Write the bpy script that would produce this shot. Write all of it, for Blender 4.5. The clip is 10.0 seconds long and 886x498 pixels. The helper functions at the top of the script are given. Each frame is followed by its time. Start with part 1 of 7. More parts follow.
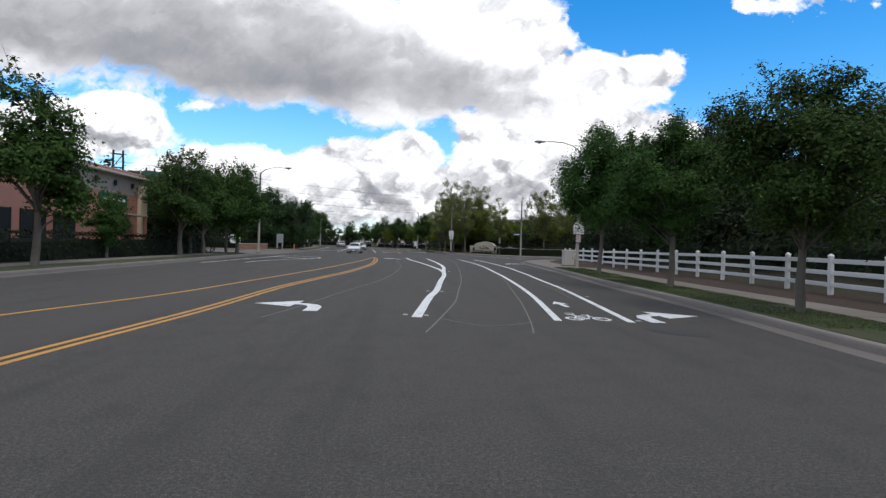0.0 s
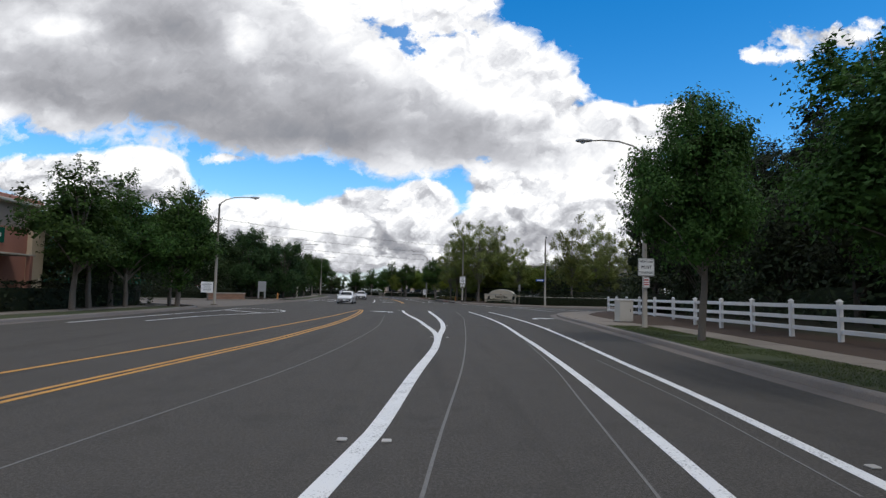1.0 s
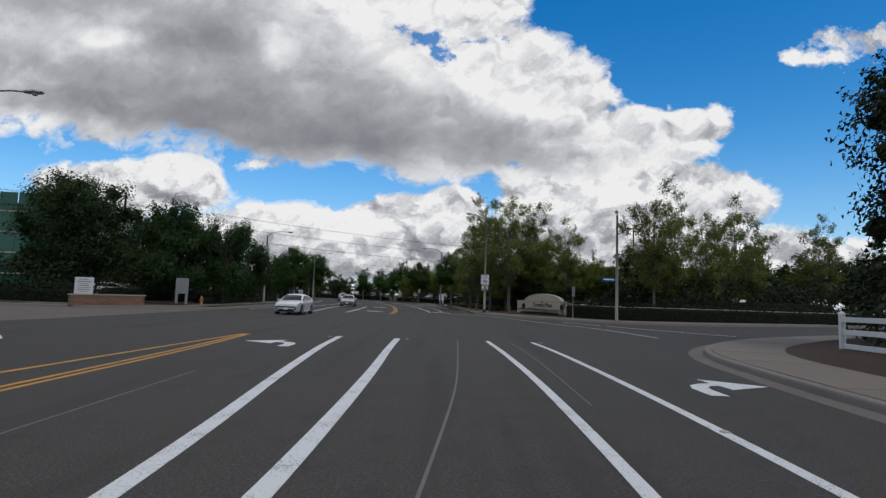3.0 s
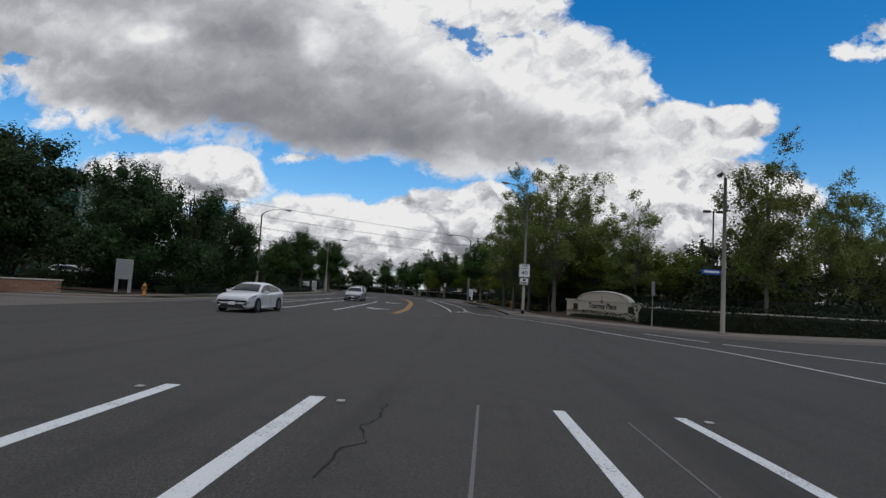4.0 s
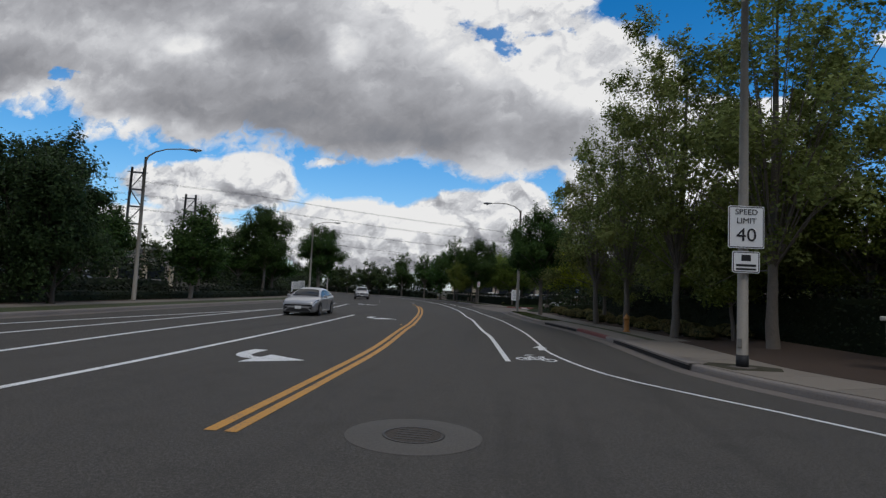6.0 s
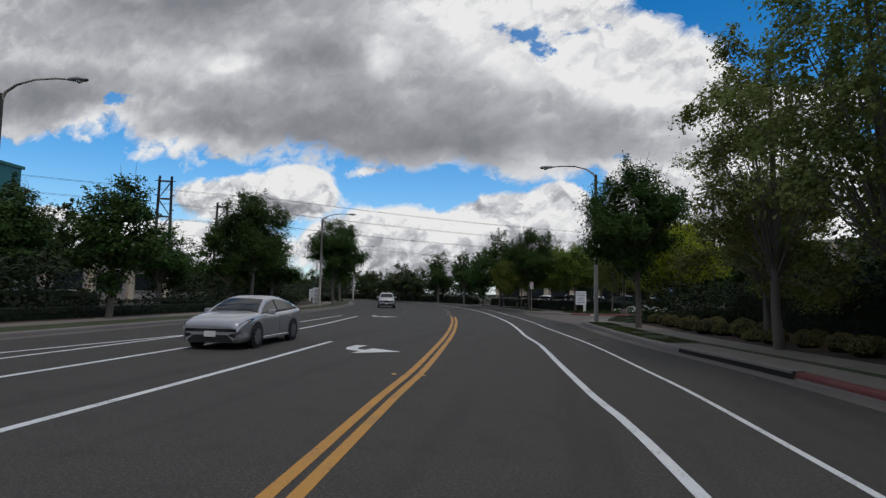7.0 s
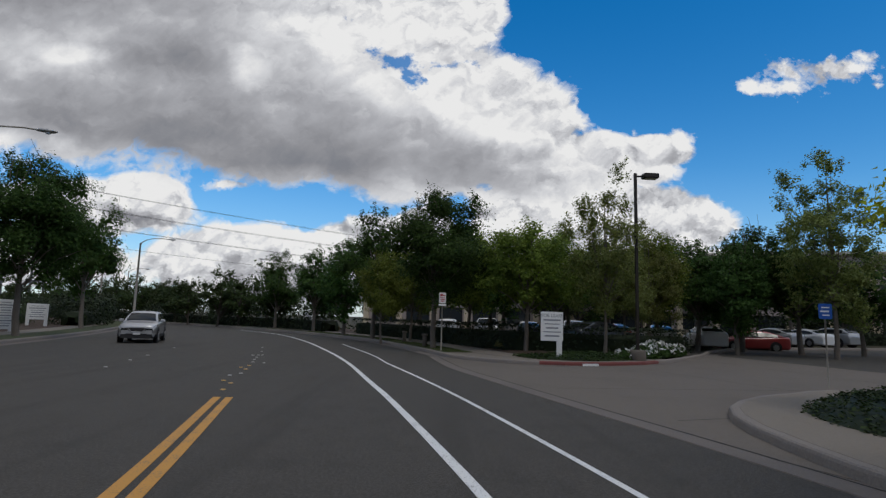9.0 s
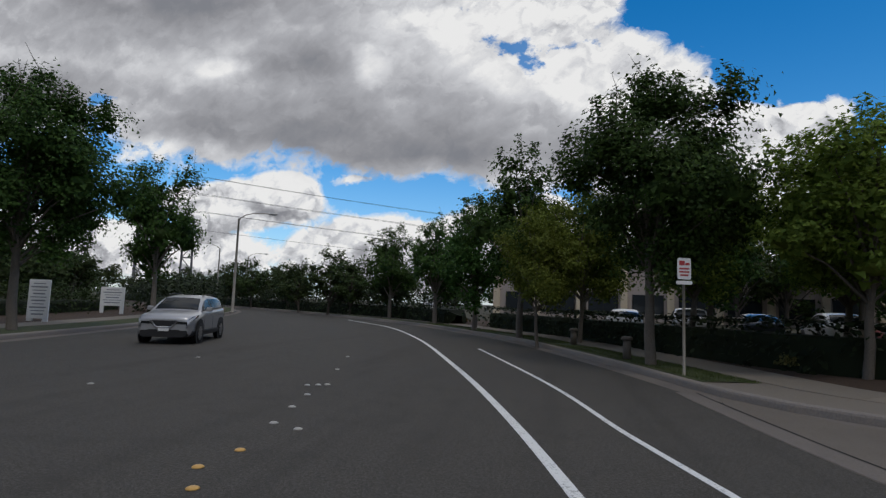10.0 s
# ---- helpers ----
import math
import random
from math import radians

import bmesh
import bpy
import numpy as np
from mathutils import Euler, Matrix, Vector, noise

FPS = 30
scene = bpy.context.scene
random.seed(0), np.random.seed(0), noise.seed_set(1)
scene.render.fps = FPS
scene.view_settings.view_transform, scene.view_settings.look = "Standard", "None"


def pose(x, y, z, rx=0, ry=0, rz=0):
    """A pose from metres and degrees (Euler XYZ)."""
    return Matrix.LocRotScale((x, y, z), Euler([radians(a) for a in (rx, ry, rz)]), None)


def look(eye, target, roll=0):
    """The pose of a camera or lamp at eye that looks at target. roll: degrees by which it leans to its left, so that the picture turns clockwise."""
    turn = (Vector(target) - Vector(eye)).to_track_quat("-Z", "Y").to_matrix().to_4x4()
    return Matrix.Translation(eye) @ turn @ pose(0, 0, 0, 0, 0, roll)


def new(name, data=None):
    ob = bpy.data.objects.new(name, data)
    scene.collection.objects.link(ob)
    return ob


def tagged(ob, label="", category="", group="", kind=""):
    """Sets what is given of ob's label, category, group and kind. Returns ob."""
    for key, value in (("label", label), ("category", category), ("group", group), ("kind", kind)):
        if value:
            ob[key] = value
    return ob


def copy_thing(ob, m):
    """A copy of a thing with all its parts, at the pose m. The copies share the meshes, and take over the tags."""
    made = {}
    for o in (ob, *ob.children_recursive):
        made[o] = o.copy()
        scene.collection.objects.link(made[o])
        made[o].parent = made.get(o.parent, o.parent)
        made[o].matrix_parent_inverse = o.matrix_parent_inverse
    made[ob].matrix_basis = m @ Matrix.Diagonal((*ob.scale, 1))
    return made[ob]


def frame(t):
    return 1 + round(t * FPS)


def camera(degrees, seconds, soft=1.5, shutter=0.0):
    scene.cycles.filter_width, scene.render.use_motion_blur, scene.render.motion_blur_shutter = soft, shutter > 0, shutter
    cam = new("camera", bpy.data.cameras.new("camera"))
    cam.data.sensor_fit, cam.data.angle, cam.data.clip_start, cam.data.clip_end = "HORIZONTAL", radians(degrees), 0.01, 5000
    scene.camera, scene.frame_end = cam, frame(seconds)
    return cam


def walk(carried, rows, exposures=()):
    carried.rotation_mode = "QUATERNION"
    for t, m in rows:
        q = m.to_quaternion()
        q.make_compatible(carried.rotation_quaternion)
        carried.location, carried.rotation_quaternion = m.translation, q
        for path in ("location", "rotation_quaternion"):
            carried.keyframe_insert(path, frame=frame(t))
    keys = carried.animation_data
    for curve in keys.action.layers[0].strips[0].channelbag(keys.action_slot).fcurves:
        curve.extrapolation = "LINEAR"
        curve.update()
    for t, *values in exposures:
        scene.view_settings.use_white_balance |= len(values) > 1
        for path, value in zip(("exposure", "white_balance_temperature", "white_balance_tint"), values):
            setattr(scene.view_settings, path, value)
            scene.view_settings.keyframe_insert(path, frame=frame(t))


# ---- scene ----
LENS = 77.06
cam = camera(LENS, 10.0, soft=1.35)
# seconds, x, y, z, yaw to the left, pitch up, roll
PATH = [
    (0, 0.00, 0.00, 1.521, -3.69, -0.52, 1.65),
    (0.5, 0.76, 5.83, 1.495, -2.95, 1.98, 1.59),
    (1, 1.46, 11.87, 1.513, -2.01, 4.41, 1.33),
    (1.5, 2.09, 18.01, 1.502, -1.47, 5.43, 1.32),
    (2, 2.71, 24.01, 1.485, -1.12, 5.29, 1.26),
    (2.5, 3.27, 29.87, 1.487, -0.23, 5.09, 1.52),
    (2.7, 3.53, 32.20, 1.498, 0.26, 4.98, 1.68),
    (3.8, 4.09, 45.56, 1.497, 3.62, 4.51, 2.89),
    (4, 4.07, 47.97, 1.466, 4.38, 4.27, 3.29),
    (4.5, 3.76, 54.13, 1.498, 5.45, 4.61, 3.73),
    (5, 3.33, 60.74, 1.495, 5.81, 4.46, 3.20),
    (5.5, 2.70, 67.53, 1.490, 6.13, 4.42, 3.21),
    (6, 1.99, 74.31, 1.519, 7.55, 4.24, 2.71),
    (6.2, 1.69, 76.98, 1.505, 9.75, 3.94, 2.20),
    (7.3, -0.09, 90.93, 1.509, 11.91, 5.01, 1.13),
    (7.5, -0.33, 93.46, 1.504, 10.66, 5.37, 0.96),
    (8, -1.19, 99.86, 1.507, 6.04, 6.26, 1.14),
    (8.5, -2.02, 106.28, 1.507, 0.11, 7.12, 1.35),
    (9, -2.90, 112.53, 1.504, -1.91, 7.19, 1.67),
    (9.5, -4.05, 118.64, 1.493, 6.19, 6.00, 1.71),
    (10, -5.00, 124.05, 1.493, 10.40, 5.59, 2.05),
]


def eye_pose(x, y, z, yaw, pitch, roll):
    a, b = radians(yaw), radians(pitch)
    ahead = (-math.sin(a) * math.cos(b), math.cos(a) * math.cos(b), math.sin(b))
    return look((x, y, z), (x + ahead[0], y + ahead[1], z + ahead[2]), roll)


walk(cam, [(t, eye_pose(*p)) for t, *p in PATH], exposures=[(0, 0.46), (1, 0.26), (2.5, -0.06), (4, -0.16), (10, -0.18)])

# ------------------------------------------------------------------ world
SUN_ELEV, SUN_ROT = 58.0, 150.0


class Nodes:
    """Short hand to write node trees."""

    def __init__(self, tree):
        self.tree = tree
        tree.nodes.clear()

    def add(self, kind, **sets):
        n = self.tree.nodes.new(kind)
        for k, v in sets.items():
            if k == "op":
                n.operation = v
            elif k == "blend":
                n.data_type, n.blend_type = "RGBA", v
            elif k == "dims":
                n.noise_dimensions = v
        return n

    def put(self, socket, value):
        if hasattr(value, "is_linked"):
            self.tree.links.new(value, socket)
        else:
            socket.default_value = value

    def math(self, op, a, b=0.0, c=0.0, clamp=False):
        n = self.add("ShaderNodeMath", op=op)
        n.use_clamp = clamp
        for s, v in zip(n.inputs, (a, b, c)):
            self.put(s, v)
        return n.outputs[0]

    def noise(self, vec, scale, detail=4.0, rough=0.55, distort=0.0):
        n = self.add("ShaderNodeTexNoise")
        if vec is not None:
            self.put(n.inputs["Vector"], vec)
        for k, v in (("Scale", scale), ("Detail", detail), ("Roughness", rough), ("Distortion", distort)):
            n.inputs[k].default_value = v
        return n.outputs["Fac"]

    def ramp(self, fac, stops, smooth=False):
        n = self.add("ShaderNodeValToRGB")
        n.color_ramp.interpolation = "EASE" if smooth else "LINEAR"
        while len(n.color_ramp.elements) < len(stops):
            n.color_ramp.elements.new(0.5)
        for e, (p, c) in zip(n.color_ramp.elements, stops):
            e.position, e.color = p, (*c, 1) if len(c) == 3 else c
        self.put(n.inputs["Fac"], fac)
        return n.outputs["Color"]

    def mix(self, fac, a, b, blend="MIX"):
        n = self.add("ShaderNodeMix", blend=blend)
        self.put(n.inputs["Factor"], fac)
        for s, v in ((n.inputs[6], a), (n.inputs[7], b)):
            self.put(s, (*v, 1) if isinstance(v, tuple) and len(v) == 3 else v)
        return n.outputs[2]


world = bpy.data.worlds.new("sky")
scene.world = world
world.use_nodes = True
W = Nodes(world.node_tree)
sky = W.add("ShaderNodeTexSky")
sky.sky_type, sky.sun_disc = "NISHITA", False
sky.sun_elevation, sky.sun_rotation = radians(SUN_ELEV), radians(SUN_ROT)
sky.air_density, sky.dust_density, sky.ozone_density = 1.0, 0.3, 2.5
coord = W.add("ShaderNodeTexCoord").outputs["Generated"]
sep = W.add("ShaderNodeSeparateXYZ")
W.put(sep.inputs[0], coord)
north = W.math("MAXIMUM", W.math("ABSOLUTE", sep.outputs[1]), 0.12)
U = W.math("DIVIDE", sep.outputs[0], north)
V = W.math("DIVIDE", sep.outputs[2], north)
uv = W.add("ShaderNodeCombineXYZ")
W.put(uv.inputs[0], U), W.put(uv.inputs[1], W.math("MULTIPLY", V, 1.25)), W.put(uv.inputs[2], W.math("SIGN", sep.outputs[1]))
puffs = W.noise(uv.outputs[0], 5.5, 9.0, 0.62)
billow = W.noise(uv.outputs[0], 2.2, 5.0, 0.5, 0.3)
fine = W.noise(uv.outputs[0], 14.0, 6.0, 0.6)


def blob(cu, cv, ru, rv):
    """1 in the middle of an ellipse of the sky, 0 on its rim, negative outside."""
    a = W.math("MULTIPLY", W.math("SUBTRACT", U, cu), 1.0 / ru)
    b = W.math("MULTIPLY", W.math("SUBTRACT", V, cv), 1.0 / rv)
    return W.math("SUBTRACT", 1.0, W.math("SQRT", W.math("ADD", W.math("MULTIPLY", a, a), W.math("MULTIPLY", b, b))))


def union(blobs):
    out = None
    for b in blobs:
        f = blob(*b)
        if out is None:
            out = f
        else:
            n = W.add("ShaderNodeMath", op="SMOOTH_MAX")
            W.put(n.inputs[0], out), W.put(n.inputs[1], f)
            n.inputs[2].default_value = 0.12
            out = n.outputs[0]
    return out


# the great grey-bottomed bank, the cumulus heaps under it, and stray puffs, in the sky's own tangent plane
BANK = union([
    (-0.62, 0.47, 0.42, 0.21), (-0.30, 0.42, 0.40, 0.19), (-0.02, 0.37, 0.30, 0.165), (0.14, 0.36, 0.16, 0.10),
    (0.02, 0.60, 0.13, 0.11), (-0.45, 0.72, 0.55, 0.26), (0.30, 0.30, 0.17, 0.06), (0.43, 0.325, 0.075, 0.032), (0.22, 0.27, 0.14, 0.05), (-1.15, 0.52, 0.35, 0.20)])
HEAPS = union([
    (-0.60, 0.175, 0.20, 0.055), (-0.51, 0.195, 0.09, 0.055), (-0.25, 0.09, 0.28, 0.075), (-0.10, 0.13, 0.14, 0.055), (0.00, 0.155, 0.065, 0.05),
    (0.20, 0.19, 0.13, 0.085), (0.36, 0.20, 0.13, 0.07), (0.45, 0.19, 0.13, 0.065), (0.30, 0.08, 0.50, 0.08), (-0.80, 0.09, 0.30, 0.06), (-1.10, 0.11, 0.20, 0.06)])
STRAYS = union([(0.67, 0.455, 0.07, 0.02), (0.78, 0.505, 0.12, 0.03), (0.46, 0.345, 0.05, 0.03), (-0.36, 0.232, 0.05, 0.012)])
HOLES = union([(-0.08, 0.485, 0.04, 0.018), (-0.033, 0.44, 0.035, 0.018), (0.02, 0.475, 0.045, 0.012), (-0.93, 0.40, 0.04, 0.014)])
# blue-grey feet of the far heaps, and pale breaks in the grey of the bank
FEET = union([(-0.08, 0.065, 0.17, 0.06), (-0.30, 0.05, 0.20, 0.035), (0.26, 0.10, 0.16, 0.05), (-0.62, 0.13, 0.14, 0.04)])
BREAKS = union([(-0.66, 0.465, 0.07, 0.025), (-0.935, 0.363, 0.16, 0.05), (-0.34, 0.46, 0.05, 0.06), (-0.80, 0.30, 0.14, 0.035)])


def cauliflower(shift_u, shift_v):
    """Heaped bumps, large to small."""
    v = W.add("ShaderNodeCombineXYZ")
    warp = W.math("MULTIPLY", W.math("SUBTRACT", fine, 0.5), 0.09)
    W.put(v.inputs[0], W.math("ADD", U, W.math("ADD", warp, shift_u)))
    W.put(v.inputs[1], W.math("MULTIPLY", W.math("ADD", V, W.math("ADD", warp, shift_v)), 1.3))
    W.put(v.inputs[2], W.math("SIGN", sep.outputs[1]))
    n = W.add("ShaderNodeTexVoronoi")
    n.feature = "SMOOTH_F1"
    n.normalize = True
    W.put(n.inputs["Vector"], v.outputs[0])
    for k, x in (("Scale", 11.0), ("Detail", 5.0), ("Roughness", 0.52), ("Lacunarity", 2.2), ("Smoothness", 0.25)):
        n.inputs[k].default_value = x
    soft = W.noise(v.outputs[0], 7.0, 10.0, 0.60)
    return W.math("ADD", W.math("MULTIPLY", W.math("SUBTRACT", 0.36, n.outputs["Distance"]), 1.1), W.math("MULTIPLY", W.math("SUBTRACT", soft, 0.5), 0.75))


bumps, bumps_sun = cauliflower(0.0, 0.0), cauliflower(0.010, 0.022)


def cover(shape, soft, amount=1.0):
    return W.math("DIVIDE", W.math("ADD", shape, W.math("MULTIPLY", bumps, amount)), soft, clamp=True)


behind = W.math("MULTIPLY", W.math("SUBTRACT", billow, 0.36), 6.0, clamp=True)
front = W.math("GREATER_THAN", sep.outputs[1], 0.0)
bank, heaps = cover(BANK, 0.14, 0.75), cover(HEAPS, 0.16, 1.0)
strays = W.math("DIVIDE", W.math("ADD", STRAYS, W.math("ADD", W.math("MULTIPLY", W.math("SUBTRACT", fine, 0.53), 5.0), W.math("MULTIPLY", bumps, 1.0))), 0.6, clamp=True)
holes = W.math("DIVIDE", W.math("ADD", HOLES, W.math("MULTIPLY", W.math("SUBTRACT", fine, 0.52), 7.0)), 0.6, clamp=True)
lit = W.math("MAXIMUM", bank, W.math("MAXIMUM", heaps, strays))
lit = W.math("MULTIPLY", lit, W.math("SUBTRACT", 1.0, W.math("MULTIPLY", holes, 0.9)))
mask = W.add("ShaderNodeMix")
W.put(mask.inputs[0], front), W.put(mask.inputs[2], behind), W.put(mask.inputs[3], lit)
overhead = W.math("MULTIPLY", behind, W.math("MULTIPLY", W.math("SUBTRACT", V, 0.75), 3.0, clamp=True))
mask = W.math("MAXIMUM", mask.outputs[0], overhead)
# grey undersides: a band along the bank's foot and its thick left part; relief from the bumps that face the light
GREY = union([(-0.60, 0.33, 0.42, 0.13), (-0.20, 0.28, 0.40, 0.10), (0.06, 0.28, 0.24, 0.075), (-0.50, 0.47, 0.16, 0.09), (0.20, 0.31, 0.10, 0.05), (-0.75, 0.62, 0.45, 0.14), (-1.1, 0.42, 0.2, 0.08)])
sunny = W.math("ADD", W.math("MULTIPLY", W.math("ADD", U, 0.02), 1.5), W.math("MULTIPLY", W.math("SUBTRACT", V, 0.34), 2.6), clamp=True)
streak = W.noise(uv.outputs[0], 7.0, 4.0, 0.45, 0.6)
grey = W.math("ADD", W.math("MULTIPLY", GREY, 0.55), W.math("ADD", 0.40, W.math("MULTIPLY", W.math("SUBTRACT", billow, 0.5), 1.5)))
grey = W.math("ADD", grey, W.math("MULTIPLY", W.math("SUBTRACT", streak, 0.5), 0.55))
grey = W.math("SUBTRACT", grey, W.math("MULTIPLY", W.math("ADD", U, 0.55), 0.22))
grey = W.math("MULTIPLY", W.math("SUBTRACT", grey, W.math("MULTIPLY", sunny, 0.75)), W.math("MULTIPLY", W.math("ADD", BANK, 0.16), 2.6, clamp=True), clamp=True)
relief = W.math("MULTIPLY", W.math("SUBTRACT", bumps_sun, bumps), 2.9)
feet = W.math("MULTIPLY", W.math("ADD", FEET, W.math("MULTIPLY", W.math("SUBTRACT", puffs, 0.45), 1.6)), 0.75, clamp=True)
breaks = W.math("MULTIPLY", W.math("ADD", BREAKS, W.math("MULTIPLY", W.math("SUBTRACT", puffs, 0.5), 2.2)), 0.45, clamp=True)
foot = W.math("MULTIPLY", W.math("SUBTRACT", 0.16, V), 3.4, clamp=True)
foot = W.math("MULTIPLY", foot, W.math("ADD", 0.15, W.math("MULTIPLY", streak, 1.1)))
heap_shade = W.math("ADD", W.math("ADD", W.math("MULTIPLY", foot, 0.6), W.math("ADD", 0.09, W.math("MULTIPLY", feet, 0.46))), W.math("ADD", relief, W.math("MULTIPLY", W.math("SUBTRACT", puffs, 0.5), 0.55)), clamp=True)
bank_shade = W.math("ADD", W.math("MULTIPLY", W.math("SUBTRACT", grey, breaks, clamp=True), 0.95), W.math("ADD", 0.06, W.math("MULTIPLY", relief, W.math("ADD", 0.2, W.math("MULTIPLY", sunny, 0.8)))), clamp=True)
pick = W.add("ShaderNodeMix")
W.put(pick.inputs[0], bank), W.put(pick.inputs[2], heap_shade), W.put(pick.inputs[3], bank_shade)
shade = W.math("ADD", pick.outputs[0], W.math("MULTIPLY", W.math("SUBTRACT", 1.0, front), 0.35), clamp=True)
cloud = W.ramp(shade, [(0.0, (0.92, 0.92, 0.92)), (0.22, (0.70, 0.71, 0.74)), (0.5, (0.445, 0.452, 0.484)), (0.8, (0.30, 0.304, 0.33)), (1.0, (0.235, 0.245, 0.275))])
vivid = W.add("ShaderNodeHueSaturation")
vivid.inputs["Saturation"].default_value, vivid.inputs["Value"].default_value = 1.45, 0.16
W.put(vivid.inputs["Color"], sky.outputs[0])
haze = W.mix(W.math("MULTIPLY", W.math("SUBTRACT", 0.30, V), 1.6, clamp=True), vivid.outputs[0], (0.22, 0.46, 0.86))
colour = W.mix(mask, haze, cloud)
back = W.add("ShaderNodeBackground")
W.put(back.inputs[0], colour)
back.inputs[1].default_value = 1.0
W.put(W.add("ShaderNodeOutputWorld").inputs[0], back.outputs[0])


# ------------------------------------------------------------------ sun
sun = new("sun", bpy.data.lights.new("sun", "SUN"))
sun.data.energy, sun.data.angle, sun.data.color = 0.8, radians(14), (1.0, 0.96, 0.9)
se, sr = radians(SUN_ELEV), radians(SUN_ROT)
sun.matrix_world = look((math.sin(sr) * math.cos(se) * 50, math.cos(sr) * math.cos(se) * 50, math.sin(se) * 50), (0, 0, 0))

# ------------------------------------------------------------------ materials
def material(name, base, rough=0.8, grain=0.25, scale=6.0, stains=0.25, bump=0.0, metal=0.0, tint=None, spec=0.4, vary=0.0, coords="Object"):
    """Principled surface with grain, broad stains and fine relief at real size. vary: change from object to object."""
    m = bpy.data.materials.new(name)
    m.use_nodes = True
    n = Nodes(m.node_tree)
    geo = n.add("ShaderNodeNewGeometry").outputs["Position"]
    small, large = n.noise(geo, scale * 8, 5.0, 0.65), n.noise(geo, scale * 0.12, 4.0, 0.6)
    a = tuple(c * (1 - grain) for c in base)
    b = tuple(min(1, c * (1 + grain)) for c in base)
    col = n.ramp(small, [(0.3, a), (0.7, b)])
    worn = tint or tuple(c * 0.55 for c in base)
    col = n.mix(n.math("MULTIPLY", n.math("SUBTRACT", large, 0.48), 3.0 * stains, clamp=True), col, worn)
    if vary:
        rnd = n.add("ShaderNodeObjectInfo").outputs["Random"]
        val = n.add("ShaderNodeHueSaturation")
        n.put(val.inputs["Value"], n.math("ADD", 1 - vary, n.math("MULTIPLY", rnd, 2 * vary)))
        n.put(val.inputs["Color"], col)
        col = val.outputs[0]
    p = n.add("ShaderNodeBsdfPrincipled")
    n.put(p.inputs["Base Color"], col)
    n.put(p.inputs["Roughness"], n.math("ADD", rough - 0.08, n.math("MULTIPLY", small, 0.16)))
    p.inputs["Metallic"].default_value = metal
    p.inputs["Specular IOR Level"].default_value = spec
    if bump:
        bn = n.add("ShaderNodeBump")
        bn.inputs["Strength"].default_value, bn.inputs["Distance"].default_value = min(1.0, bump), 0.02
        n.put(bn.inputs["Height"], small)
        n.put(p.inputs["Normal"], bn.outputs[0])
    n.put(n.add("ShaderNodeOutputMaterial").inputs[0], p.outputs[0])
    return m


def leaf_material(name, dark, light, through_amount=0.3):
    m = bpy.data.materials.new(name)
    m.use_nodes = True
    n = Nodes(m.node_tree)
    isle = n.add("ShaderNodeNewGeometry").outputs["Random Per Island"]
    rnd = n.add("ShaderNodeObjectInfo").outputs["Random"]
    col = n.ramp(isle, [(0.0, dark), (0.75, light), (1.0, tuple(c * 1.35 for c in light))])
    hue = n.add("ShaderNodeHueSaturation")
    n.put(hue.inputs["Hue"], n.math("ADD", 0.485, n.math("MULTIPLY", rnd, 0.03)))
    n.put(hue.inputs["Value"], n.math("ADD", 0.8, n.math("MULTIPLY", rnd, 0.4)))
    n.put(hue.inputs["Color"], col)
    p = n.add("ShaderNodeBsdfPrincipled")
    n.put(p.inputs["Base Color"], hue.outputs[0])
    p.inputs["Roughness"].default_value = 0.65
    p.inputs["Specular IOR Level"].default_value = 0.18
    t = n.add("ShaderNodeBsdfTranslucent")
    n.put(t.inputs[0], hue.outputs[0])
    mx = n.add("ShaderNodeMixShader")
    mx.inputs[0].default_value = through_amount
    n.put(mx.inputs[1], p.outputs[0]), n.put(mx.inputs[2], t.outputs[0])
    n.put(n.add("ShaderNodeOutputMaterial").inputs[0], mx.outputs[0])
    return m


